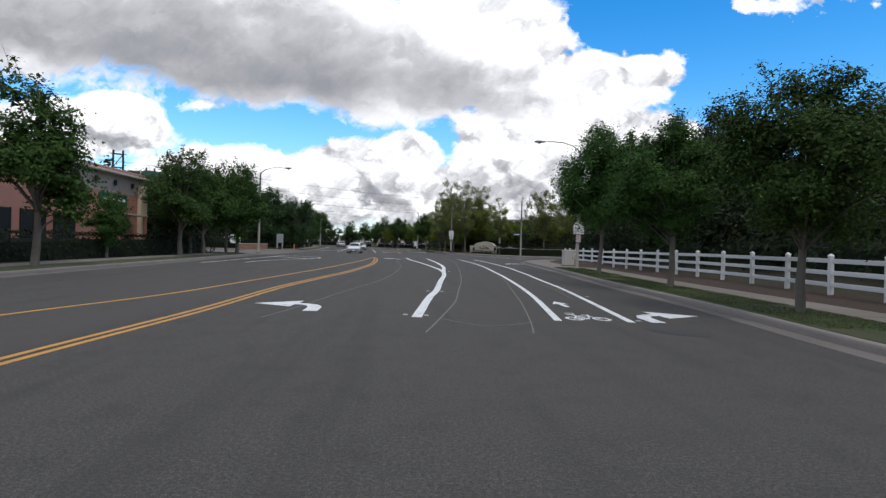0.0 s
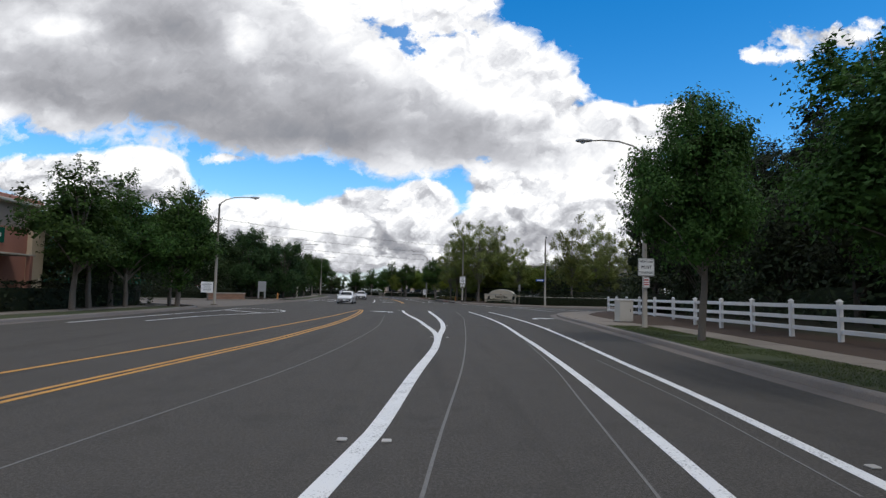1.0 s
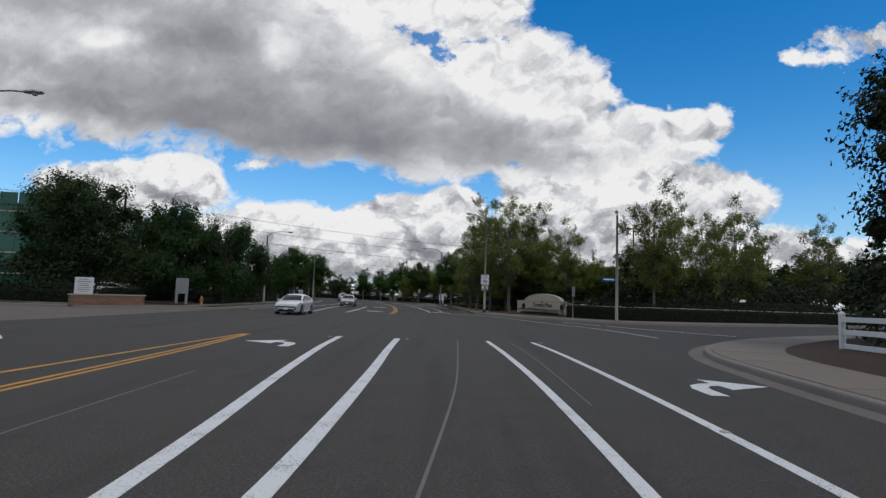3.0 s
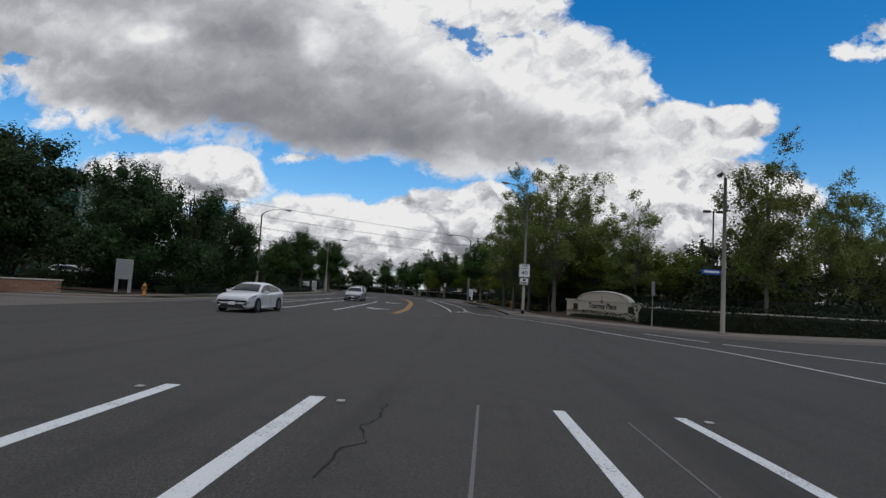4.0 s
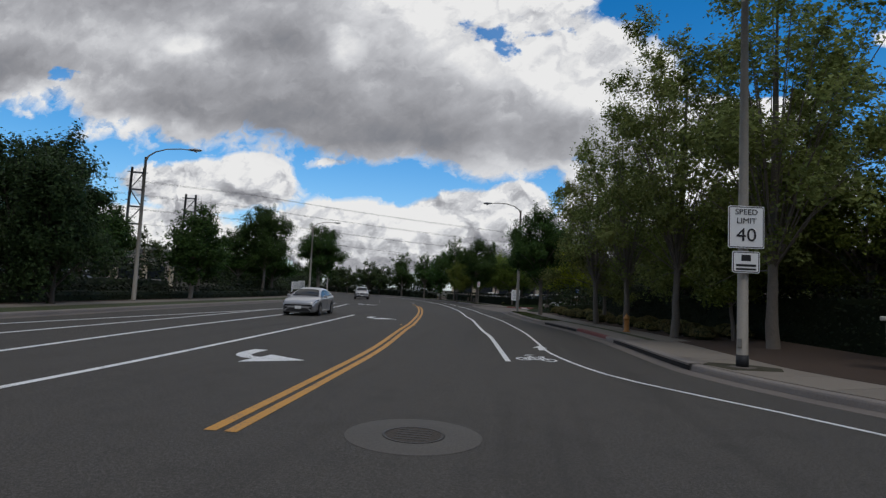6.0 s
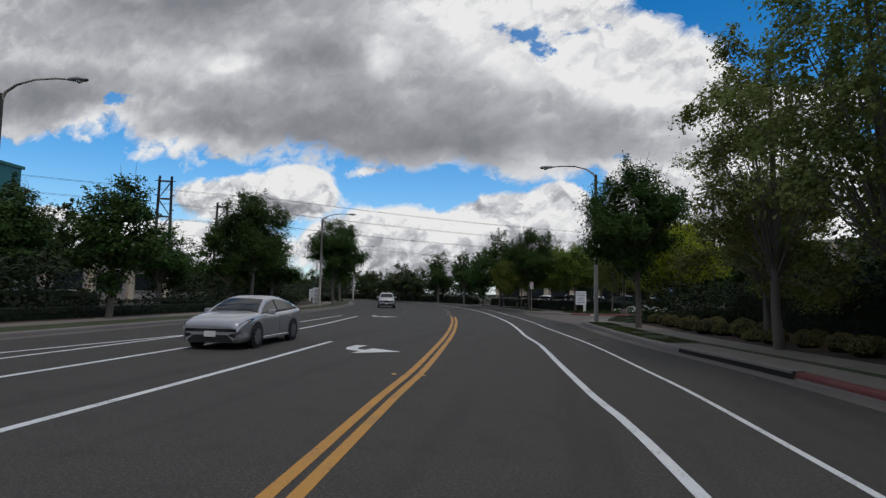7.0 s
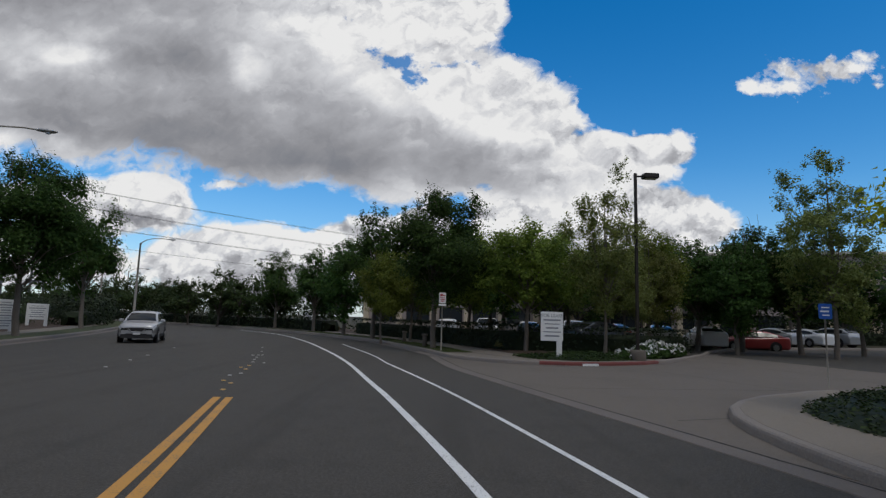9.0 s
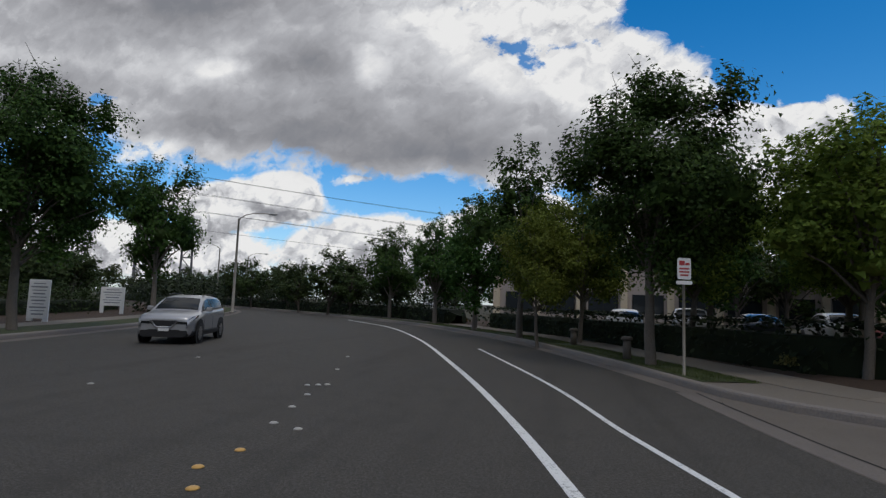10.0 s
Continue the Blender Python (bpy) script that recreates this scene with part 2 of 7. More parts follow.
def asphalt_material():
    """Worn road: aggregate, wheel tracks' faint blotches, darker repairs, fine cracks."""
    m = bpy.data.materials.new("asphalt")
    m.use_nodes = True
    n = Nodes(m.node_tree)
    geo = n.add("ShaderNodeNewGeometry").outputs["Position"]
    grit, pebble, mid, wide = n.noise(geo, 85.0, 3.0, 0.75), n.noise(geo, 30.0, 3.0, 0.65), n.noise(geo, 1.7, 6.0, 0.65), n.noise(geo, 0.11, 4.0, 0.6)
    stretch = n.add("ShaderNodeMapping")
    stretch.inputs["Scale"].default_value = (1.3, 0.06, 1.0)
    n.put(stretch.inputs["Vector"], geo)
    tracks = n.noise(stretch.outputs[0], 1.0, 4.0, 0.6)
    col = n.ramp(n.math("ADD", n.math("MULTIPLY", grit, 0.65), n.math("MULTIPLY", pebble, 0.35)), [(0.34, (0.028, 0.026, 0.022)), (0.50, (0.070, 0.064, 0.056)), (0.64, (0.165, 0.15, 0.132)), (0.74, (0.26, 0.24, 0.21))])
    col = n.mix(n.math("MULTIPLY", n.math("SUBTRACT", mid, 0.5), 2.2, clamp=True), col, (0.048, 0.044, 0.038))
    col = n.mix(n.math("MULTIPLY", n.math("SUBTRACT", wide, 0.46), 2.0, clamp=True), col, (0.088, 0.079, 0.068))
    col = n.mix(n.math("MULTIPLY", n.math("SUBTRACT", tracks, 0.52), 3.0, clamp=True), col, (0.050, 0.046, 0.040))
    p = n.add("ShaderNodeBsdfPrincipled")
    n.put(p.inputs["Base Color"], col)
    p.inputs["Roughness"].default_value = 0.88
    p.inputs["Specular IOR Level"].default_value = 0.25
    bn = n.add("ShaderNodeBump")
    bn.inputs["Strength"].default_value, bn.inputs["Distance"].default_value = 0.6, 0.012
    n.put(bn.inputs["Height"], grit)
    n.put(p.inputs["Normal"], bn.outputs[0])
    n.put(n.add("ShaderNodeOutputMaterial").inputs[0], p.outputs[0])
    return m


def paint_material(name, base, worn):
    """Road paint, thinned to the asphalt in specks."""
    m = bpy.data.materials.new(name)
    m.use_nodes = True
    n = Nodes(m.node_tree)
    geo = n.add("ShaderNodeNewGeometry").outputs["Position"]
    fleck, blot = n.noise(geo, 38.0, 5.0, 0.7), n.noise(geo, 2.1, 4.0, 0.6)
    wear = n.math("MULTIPLY", n.math("SUBTRACT", n.math("ADD", fleck, n.math("MULTIPLY", blot, 0.5)), 1.0 - worn), 7.0, clamp=True)
    col = n.mix(n.math("MULTIPLY", wear, 0.75), base, (0.12, 0.115, 0.11))
    p = n.add("ShaderNodeBsdfPrincipled")
    n.put(p.inputs["Base Color"], col)
    p.inputs["Roughness"].default_value = 0.7
    n.put(n.add("ShaderNodeOutputMaterial").inputs[0], p.outputs[0])
    return m


def glass_material(name, tint, rough=0.03, gloss=0.5):
    m = bpy.data.materials.new(name)
    m.use_nodes = True
    p = m.node_tree.nodes["Principled BSDF"]
    p.inputs["Base Color"].default_value = (*tint, 1)
    p.inputs["Roughness"].default_value = rough
    p.inputs["Specular IOR Level"].default_value = gloss
    p.inputs["Coat Weight"].default_value = 0.3 * gloss
    return m


ASPHALT = asphalt_material()
WHITE_PAINT = paint_material("white road paint", (0.76, 0.76, 0.74), 0.21)
YELLOW_PAINT = paint_material("yellow road paint", (0.56, 0.27, 0.045), 0.22)
FAINT = material("pale crack sealant", (0.17, 0.165, 0.155), 0.85, 0.3, 8)
CRACK = material("open crack", (0.018, 0.017, 0.016), 0.95, 0.3, 10)
CONCRETE = material("pale concrete", (0.150, 0.128, 0.106), 0.9, 0.18, 5, 0.35, 0.4)
GUTTER = material("gutter concrete", (0.165, 0.142, 0.124), 0.9, 0.2, 5, 0.5, 0.4)
KERB = material("kerb concrete", (0.235, 0.205, 0.18), 0.9, 0.2, 5, 0.5, 0.4, tint=(0.15, 0.13, 0.12))
RED_KERB = material("red kerb paint", (0.17, 0.048, 0.042), 0.8, 0.25, 5, 0.5, tint=(0.22, 0.13, 0.11))
WALK = material("sidewalk concrete", (0.21, 0.18, 0.146), 0.92, 0.14, 5, 0.4, 0.3, tint=(0.22, 0.19, 0.16), vary=0.07)
MULCH = material("bark mulch", (0.062, 0.040, 0.027), 0.95, 0.6, 4, 0.4, 0.9, tint=(0.035, 0.022, 0.016))
SOIL = material("ivy slope soil", (0.05, 0.045, 0.025), 0.95, 0.5, 2, 0.5, 0.9, tint=(0.03, 0.036, 0.016))
TURF = material("turf soil", (0.05, 0.062, 0.022), 0.95, 0.5, 6, 0.6, 0.6, tint=(0.09, 0.07, 0.035))
FENCE_WHITE = material("white vinyl fence", (0.74, 0.73, 0.71), 0.5, 0.05, 3, 0.25, tint=(0.5, 0.48, 0.44), vary=0.06)
POLE = material("weathered pole", (0.27, 0.245, 0.205), 0.6, 0.14, 4, 0.4, 0.1, metal=0.1, tint=(0.14, 0.125, 0.11))
DARK_METAL = material("dark bronze metal", (0.035, 0.03, 0.026), 0.5, 0.15, 4, 0.2, metal=0.4)
SIGN_WHITE = material("white sign sheeting", (0.80, 0.80, 0.78), 0.45, 0.04, 3, 0.12)
SIGN_BACK = material("bare aluminium", (0.42, 0.42, 0.42), 0.45, 0.1, 4, 0.2, metal=0.6)
BLACK = material("black ink", (0.015, 0.015, 0.016), 0.6, 0.1)
INK_RED = material("red ink", (0.45, 0.05, 0.05), 0.6, 0.1)
INK_GREY = material("grey ink", (0.24, 0.25, 0.27), 0.6, 0.1)
BLUE_SIGN = material("blue sign sheeting", (0.02, 0.10, 0.42), 0.45, 0.06)
BOARD_GREY = material("weathered grey board", (0.30, 0.30, 0.29), 0.7, 0.08, 3, 0.3)
UTILITY = material("beige cabinet paint", (0.52, 0.49, 0.43), 0.6, 0.07, 4, 0.3, tint=(0.36, 0.33, 0.28))
STUCCO = material("cream stucco", (0.62, 0.52, 0.375), 0.9, 0.1, 6, 0.3, 0.5, tint=(0.40, 0.34, 0.26))
STUCCO_CAP = material("pale stucco cap", (0.50, 0.46, 0.39), 0.9, 0.1, 6, 0.35, 0.4)
PINK = material("salmon stucco", (0.42, 0.20, 0.15), 0.9, 0.1, 3, 0.3, 0.3)
PALE_WALL = material("pale stucco", (0.40, 0.34, 0.30), 0.9, 0.08, 3, 0.3, 0.3)
BRICK = material("buff brick", (0.30, 0.17, 0.11), 0.9, 0.25, 5, 0.4, 0.5, vary=0.15)
BARK = material("grey bark", (0.17, 0.145, 0.12), 0.95, 0.4, 6, 0.6, 1.0, tint=(0.09, 0.075, 0.06))
BARK_DARK = material("dark bark", (0.075, 0.062, 0.05), 0.95, 0.4, 6, 0.5, 1.0)
HYDRANT = material("yellow hydrant paint", (0.45, 0.20, 0.05), 0.6, 0.15, 4, 0.4)
RUBBER = material("tyre rubber", (0.018, 0.018, 0.019), 0.85, 0.2)
CHROME = material("bright alloy", (0.48, 0.48, 0.49), 0.3, 0.06, 4, 0.2, metal=0.9)
TRIM = material("black plastic trim", (0.02, 0.02, 0.021), 0.6, 0.1)
CAR_GLASS = glass_material("tinted car glass", (0.02, 0.023, 0.025), 0.08, 0.22)
LAMP_GLASS = glass_material("lamp lens", (0.55, 0.56, 0.58), 0.08)
AMBER = glass_material("amber lens", (0.6, 0.22, 0.04), 0.15)
GREEN_GLASS = glass_material("green mirrored glass", (0.015, 0.11, 0.075), 0.12)
WINDOW_GLASS = glass_material("dark window glass", (0.03, 0.035, 0.04), 0.06)


def car_paint(name, base, flake=0.0):
    m = bpy.data.materials.new(name)
    m.use_nodes = True
    p = m.node_tree.nodes["Principled BSDF"]
    p.inputs["Base Color"].default_value = (*base, 1)
    p.inputs["Metallic"].default_value, p.inputs["Roughness"].default_value = flake, 0.35
    p.inputs["Coat Weight"].default_value, p.inputs["Coat Roughness"].default_value = 1.0, 0.04
    return m


CAR_WHITE, CAR_SILVER = car_paint("white car paint", (0.72, 0.72, 0.72)), car_paint("silver car paint", (0.42, 0.42, 0.43), 0.5)
CAR_GREY, CAR_RED = car_paint("grey car paint", (0.30, 0.31, 0.32), 0.4), car_paint("red car paint", (0.30, 0.03, 0.03))
CAR_DARK = car_paint("dark car paint", (0.03, 0.032, 0.04), 0.2)

LEAF_STREET = leaf_material("street tree leaves", (0.026, 0.056, 0.011), (0.060, 0.118, 0.024))
LEAF_FAR = leaf_material("distant leaves", (0.028, 0.044, 0.013), (0.056, 0.080, 0.024))
LEAF_POPLAR = leaf_material("sycamore leaves", (0.110, 0.135, 0.032), (0.225, 0.255, 0.078), 0.48)
LEAF_OLIVE = leaf_material("light green leaves", (0.090, 0.125, 0.017), (0.175, 0.22, 0.038), 0.4)
LEAF_DARK = leaf_material("dark evergreen leaves", (0.011, 0.017, 0.008), (0.034, 0.047, 0.019), 0.2)
LEAF_WILLOW = leaf_material("pepper tree leaves", (0.018, 0.036, 0.012), (0.048, 0.082, 0.026))
LEAF_LIME = leaf_material("lime leaves", (0.22, 0.27, 0.014), (0.42, 0.46, 0.035), 0.5)
LEAF_COVER = leaf_material("ground cover leaves", (0.018, 0.032, 0.009), (0.042, 0.066, 0.018), 0.2)
# near black; also colours the solid cores, as the shade inside the plants
LEAF_HEDGE_AND_CORE = leaf_material("hedge leaves and dark cores", (0.008, 0.013, 0.006), (0.020, 0.028, 0.010), 0.15)
LEAF_SHRUB = leaf_material("shrub leaves", (0.07, 0.068, 0.022), (0.19, 0.165, 0.06), 0.25)
LEAF_FLOWER = leaf_material("white rose petals", (0.55, 0.55, 0.52), (0.80, 0.79, 0.76), 0.2)
GRASS_BLADE = leaf_material("grass blades", (0.035, 0.050, 0.012), (0.085, 0.11, 0.028), 0.25)

# ------------------------------------------------------------------ mesh helpers
rng = np.random.default_rng(7)


def mesh_of(name, verts, faces, mat, smooth=False):
    me = bpy.data.meshes.new(name)
    me.from_pydata([tuple(map(float, v)) for v in verts], [], [tuple(map(int, f)) for f in faces])
    me.materials.append(mat)
    if smooth:
        me.polygons.foreach_set("use_smooth", [True] * len(me.polygons))
    me.update()
    return me


def quads_mesh(name, v, mat):
    """v: n x k x 3 corners of free faces of k sides."""
    n, k = len(v), v.shape[1]
    me = bpy.data.meshes.new(name)
    me.vertices.add(n * k), me.loops.add(n * k), me.polygons.add(n)
    me.vertices.foreach_set("co", np.ascontiguousarray(v, dtype=np.float32).ravel())
    me.loops.foreach_set("vertex_index", np.arange(n * k, dtype=np.int32))
    me.polygons.foreach_set("loop_start", np.arange(0, n * k, k, dtype=np.int32))
    me.polygons.foreach_set("loop_total", np.full(n, k, dtype=np.int32))
    me.materials.append(mat)
    me.update(calc_edges=True)
    return me


def part(name, data, mat=None, parent=None, label=""):
    """One mesh object, from a bmesh or a mesh, under a thing or a part."""
    if isinstance(data, bmesh.types.BMesh):
        me = bpy.data.meshes.new(name)
        data.to_mesh(me)
        data.free()
        me.materials.append(mat)
        data = me
    ob = new(name, data)
    if parent is not None:
        ob.parent = parent
    return tagged(ob, label=label) if label else ob


def box(bm, cx, cy, cz, sx, sy, sz, turn=None):
    m = Matrix.Translation((cx, cy, cz)) @ (turn or Matrix()) @ Matrix.Diagonal((sx, sy, sz, 1))
    return bmesh.ops.create_cube(bm, size=1.0, matrix=m)["verts"]


def bevel_all(bm, w, seg=1):
    bmesh.ops.bevel(bm, geom=list(bm.edges), offset=w, segments=seg, affect="EDGES", profile=0.6)
    return bm


def boxes(*specs, bevel=0.0, seg=1):
    bm = bmesh.new()
    for s in specs:
        box(bm, *s)
    return bevel_all(bm, bevel, seg) if bevel else bm


def tube(points, radii, sides=8, bm=None, caps=True):
    """A tapered tube along points."""
    bm = bm or bmesh.new()
    pts = [Vector(p) for p in points]
    rings = []
    side = Vector((1, 0, 0))
    for i, p in enumerate(pts):
        d = (pts[min(i + 1, len(pts) - 1)] - pts[max(i - 1, 0)]).normalized()
        ref = side if abs(d.dot(side)) < 0.95 else Vector((0, 1, 0))
        a = d.cross(ref).normalized()
        b = d.cross(a)
        r = radii[i] if hasattr(radii, "__len__") else radii
        rings.append([bm.verts.new(p + (a * math.cos(2 * math.pi * k / sides) + b * math.sin(2 * math.pi * k / sides)) * r) for k in range(sides)])
    for lo, hi in zip(rings, rings[1:]):
        for k in range(sides):
            f = bm.faces.new((lo[k], lo[(k + 1) % sides], hi[(k + 1) % sides], hi[k]))
            f.smooth = True
    if caps:
        bm.faces.new(rings[0]), bm.faces.new(rings[-1][::-1])
    return bm


def lathe(profile, sides=16, bm=None, axis="z", at=(0, 0, 0)):
    """profile: (radius, height) pairs turned round an axis."""
    bm = bm or bmesh.new()
    rings = []
    for r, h in profile:
        ring = []
        for k in range(sides):
            c, s = r * math.cos(2 * math.pi * k / sides), r * math.sin(2 * math.pi * k / sides)
            p = (c, s, h) if axis == "z" else (c, h, s)
            ring.append(bm.verts.new(Vector(p) + Vector(at)))
        rings.append(ring)
    for lo, hi in zip(rings, rings[1:]):
        for k in range(sides):
            bm.faces.new((lo[k], lo[(k + 1) % sides], hi[(k + 1) % sides], hi[k])).smooth = True
    bm.faces.new(rings[0][::-1]), bm.faces.new(rings[-1])
    return bm


def prism(outline, z0, z1, bm=None):
    """A flat outline (x, y) given thickness."""
    bm = bm or bmesh.new()
    lo, hi = [bm.verts.new((x, y, z0)) for x, y in outline], [bm.verts.new((x, y, z1)) for x, y in outline]
    bm.faces.new(lo[::-1]), bm.faces.new(hi)
    for k in range(len(lo)):
        j = (k + 1) % len(lo)
        bm.faces.new((lo[k], lo[j], hi[j], hi[k]))
    bmesh.ops.recalc_face_normals(bm, faces=bm.faces)
    return bm


def spline(points, step=1.0):
    """Smooth line through plan points, sampled about every step metres."""
    p = np.array(points, float)
    p = np.vstack([2 * p[0] - p[1], p, 2 * p[-1] - p[-2]])
    out = []
    for i in range(1, len(p) - 2):
        n = max(2, int(np.linalg.norm(p[i + 1] - p[i]) / step))
        for t in np.arange(n) / n:
            a, b, c, d = p[i - 1 : i + 3]
            out.append(0.5 * (2 * b + (c - a) * t + (2 * a - 5 * b + 4 * c - d) * t**2 + (3 * b - a - 3 * c + d) * t**3))
    return np.array(out + [p[-2]])


def normals2(line):
    """Unit normals to the right of a plan line."""
    d = np.gradient(line, axis=0)
    d /= np.linalg.norm(d, axis=1)[:, None]
    return np.stack([d[:, 1], -d[:, 0]], 1)


def sweep(line, profile, side=1):
    """Verts and faces of a ribbon along a plan line; profile: (offset outward, z)."""
    n = normals2(line) * side
    v = np.concatenate([np.c_[line + n * o, np.full(len(line), z)] for o, z in profile])
    k, f = len(line), []
    for j in range(len(profile) - 1):
        for i in range(k - 1):
            q = (j * k + i, j * k + i + 1, (j + 1) * k + i + 1, (j + 1) * k + i)
            f.append(q if side < 0 else q[::-1])
    return v, f


def cut_line(line, y0, y1):
    return line[(line[:, 1] >= y0) & (line[:, 1] <= y1)]

# ------------------------------------------------------------------ ground, road, kerbs
R1 = spline([(6.3, -60), (6.5, -20), (6.85, 0), (7.3, 8), (7.95, 14), (8.45, 23), (9.25, 32), (9.9, 40), (10.4, 47), (11.2, 52), (13.2, 56), (17, 60.3), (23, 65), (34, 72), (60, 86), (110, 112)])
R2 = spline([(110, 124), (60, 97), (34, 83), (24, 77.6), (18, 75.4), (15, 75.2), (12.8, 76.8), (10.5, 79.4), (8.6, 81.9), (7, 84.4), (6.1, 86.6), (5.8, 88.6), (5.4, 94), (4.7, 99), (3.9, 102.6), (3.35, 105), (2.7, 108.5), (2.15, 112.5), (1.6, 117), (1.65, 119.4), (2.05, 121.4), (3.1, 123.1), (5.2, 124.6), (9, 125.6), (30, 127), (110, 129)])
R3 = spline([(110, 178), (45, 161), (24, 153), (17, 148.2), (13.8, 144.4), (11.2, 140.2), (8, 136), (5.4, 133.2), (3, 132), (1.2, 132), (-0.6, 133.1), (-1.8, 134.8), (-3, 139), (-4.3, 143), (-6.1, 148), (-8.5, 152.5), (-12, 158.5), (-14.5, 162), (-19, 167.5), (-25, 174), (-34, 183), (-60, 205), (-110, 245)])
L1 = spline([(-12.8, -60), (-13.2, -20), (-13.6, 20), (-13.7, 30), (-13.8, 40), (-14, 49), (-14.7, 52.6), (-17, 54.4), (-25, 55), (-60, 55.5), (-110, 56)])
L2 = spline([(-110, 71), (-60, 71.5), (-26, 72.2), (-19, 73), (-15.4, 75), (-13.8, 78.3), (-14.1, 90), (-14.9, 98), (-15.8, 108), (-16.6, 118), (-17.7, 126), (-19.8, 136), (-23, 147), (-27, 158), (-31.3, 168), (-37, 178), (-50, 193), (-80, 217), (-130, 255)])


def outward(points, line, side):
    """Signed distance of plan points from a line, positive on its outer side."""
    a, b = line[:-1], line[1:]
    best, sign = np.full(len(points), 1e9), np.ones(len(points))
    for p, q in zip(a, b):
        d = q - p
        w = points - p
        t = np.clip(w @ d / (d @ d), 0, 1)
        off = w - t[:, None] * d
        dist = np.hypot(*off.T)
        cross = (d[1] * w[:, 0] - d[0] * w[:, 1]) * side
        near = dist < best - 1e-6
        best[near], sign[near] = dist[near], np.where(cross[near] >= 0, 1.0, -1.0)
    return best * sign


def ground_height(points):
    ds = [outward(points, l[::3], s) for l, s in ((R1, 1), (R2, 1), (R3, 1), (L1, -1), (L2, -1))]
    z = np.full(len(points), -0.10)
    for k, d in enumerate(ds):
        low = np.interp(d, [1.0, 1.9], [-0.10, 0.135])
        if k == 0:
            low = low + np.interp(d, [3.4, 5.6, 8, 16, 26, 60], [0, 0.14, 0.6, 2.6, 4.4, 5.0])
        elif k in (1, 2):
            low = low + np.interp(d, [3.4, 7, 14, 60], [0, 0.15, 0.35, 0.4])
        else:
            low = low + np.interp(d, [3.4, 8, 30], [0, 0.1, 0.2])
        z = np.where(d > 1.0, np.maximum(z, low), z)
    far = np.hypot(points[:, 0], points[:, 1] - 90)
    return z + np.interp(far, [160, 400], [0, 0.08])


def axis_steps(lo, hi, step, reach):
    mid = list(np.arange(lo, hi + step, step))
    out, d = [], step
    while d < reach:
        d *= 1.6
        out.append(d)
    return np.array([lo - d for d in out[::-1]] + mid + [mid[-1] + d for d in out])


gx, gy = axis_steps(-70, 70, 1.6, 4000), axis_steps(-30, 210, 1.6, 4000)
XX, YY = np.meshgrid(gx, gy)
flat = np.c_[XX.ravel(), YY.ravel()]
zz = ground_height(flat)
nx, ny = len(gx), len(gy)
faces = [(j * nx + i, j * nx + i + 1, (j + 1) * nx + i + 1, (j + 1) * nx + i) for j in range(ny - 1) for i in range(nx - 1)]
ground = new("ground", mesh_of("ground", np.c_[flat, zz], faces, SOIL, True))
tagged(ground, "dark planted earth with leaf litter beside the road", "ground", kind="structure")


def z_at(x, y):
    return float(ground_height(np.array([[x, y]]))[0])


rx, ry = np.meshgrid(np.arange(-100, 101, 10.0), np.arange(-60, 261, 10.0))
nx, ny = rx.shape[1], rx.shape[0]
faces = [(j * nx + i, j * nx + i + 1, (j + 1) * nx + i + 1, (j + 1) * nx + i) for j in range(ny - 1) for i in range(nx - 1)]
road = new("road", mesh_of("road", np.c_[rx.ravel(), ry.ravel(), np.zeros(rx.size)], faces, ASPHALT))
tagged(road, "worn dark grey asphalt road with sealed cracks", "road", kind="structure")


def ribbon(name, line, profile, mat, side=1, label="", category="", kind="structure", parent=None):
    ob = new(name, mesh_of(name, *sweep(line, profile, side), mat))
    if parent:
        ob.parent = parent
    return tagged(ob, label, category, kind=kind)


KERB_SHAPE = [(-0.02, -0.05), (0.0, 0.10), (0.015, 0.135), (0.045, 0.152), (0.17, 0.155), (0.175, 0.05)]
GUTTER_SHAPE = [(-0.46, -0.02), (-0.45, 0.005), (-0.05, 0.004), (0.0, 0.006)]
for k, (line, side) in enumerate(((R1, 1), (R2, 1), (R3, 1), (L1, -1), (L2, -1))):
    kerb = ribbon(f"kerb_{k + 1}", line, KERB_SHAPE, KERB, side, "grey concrete kerb along the road", "kerb")
    ribbon(f"gutter_{k + 1}", line, GUTTER_SHAPE, GUTTER, side, "pale concrete gutter strip at the kerb", "gutter")


def near_y(line, y, after=0):
    """Index of the sample nearest to a y, from an index on."""
    return after + int(np.argmin(abs(line[after:, 1] - y)))


r1a, r1b = near_y(R1, -40), near_y(R1, 37.5)
r2c = int(np.argmin(np.hypot(*(R2 - (6.1, 86.6)).T)))
r2d = int(np.argmin(np.hypot(*(R2 - (3.35, 105)).T)))
r2e = int(np.argmin(np.hypot(*(R2 - (1.6, 117.4)).T)))
r3s = int(np.argmin(np.hypot(*(R3 - (-1.8, 134.8)).T)))
l1e = int(np.argmin(np.hypot(*(L1 - (-14, 49)).T)))
l2s = int(np.argmin(np.hypot(*(L2 - (-13.8, 78.3)).T)))
r2n = int(np.argmin(np.hypot(*(R2 - (24, 77.6)).T)))
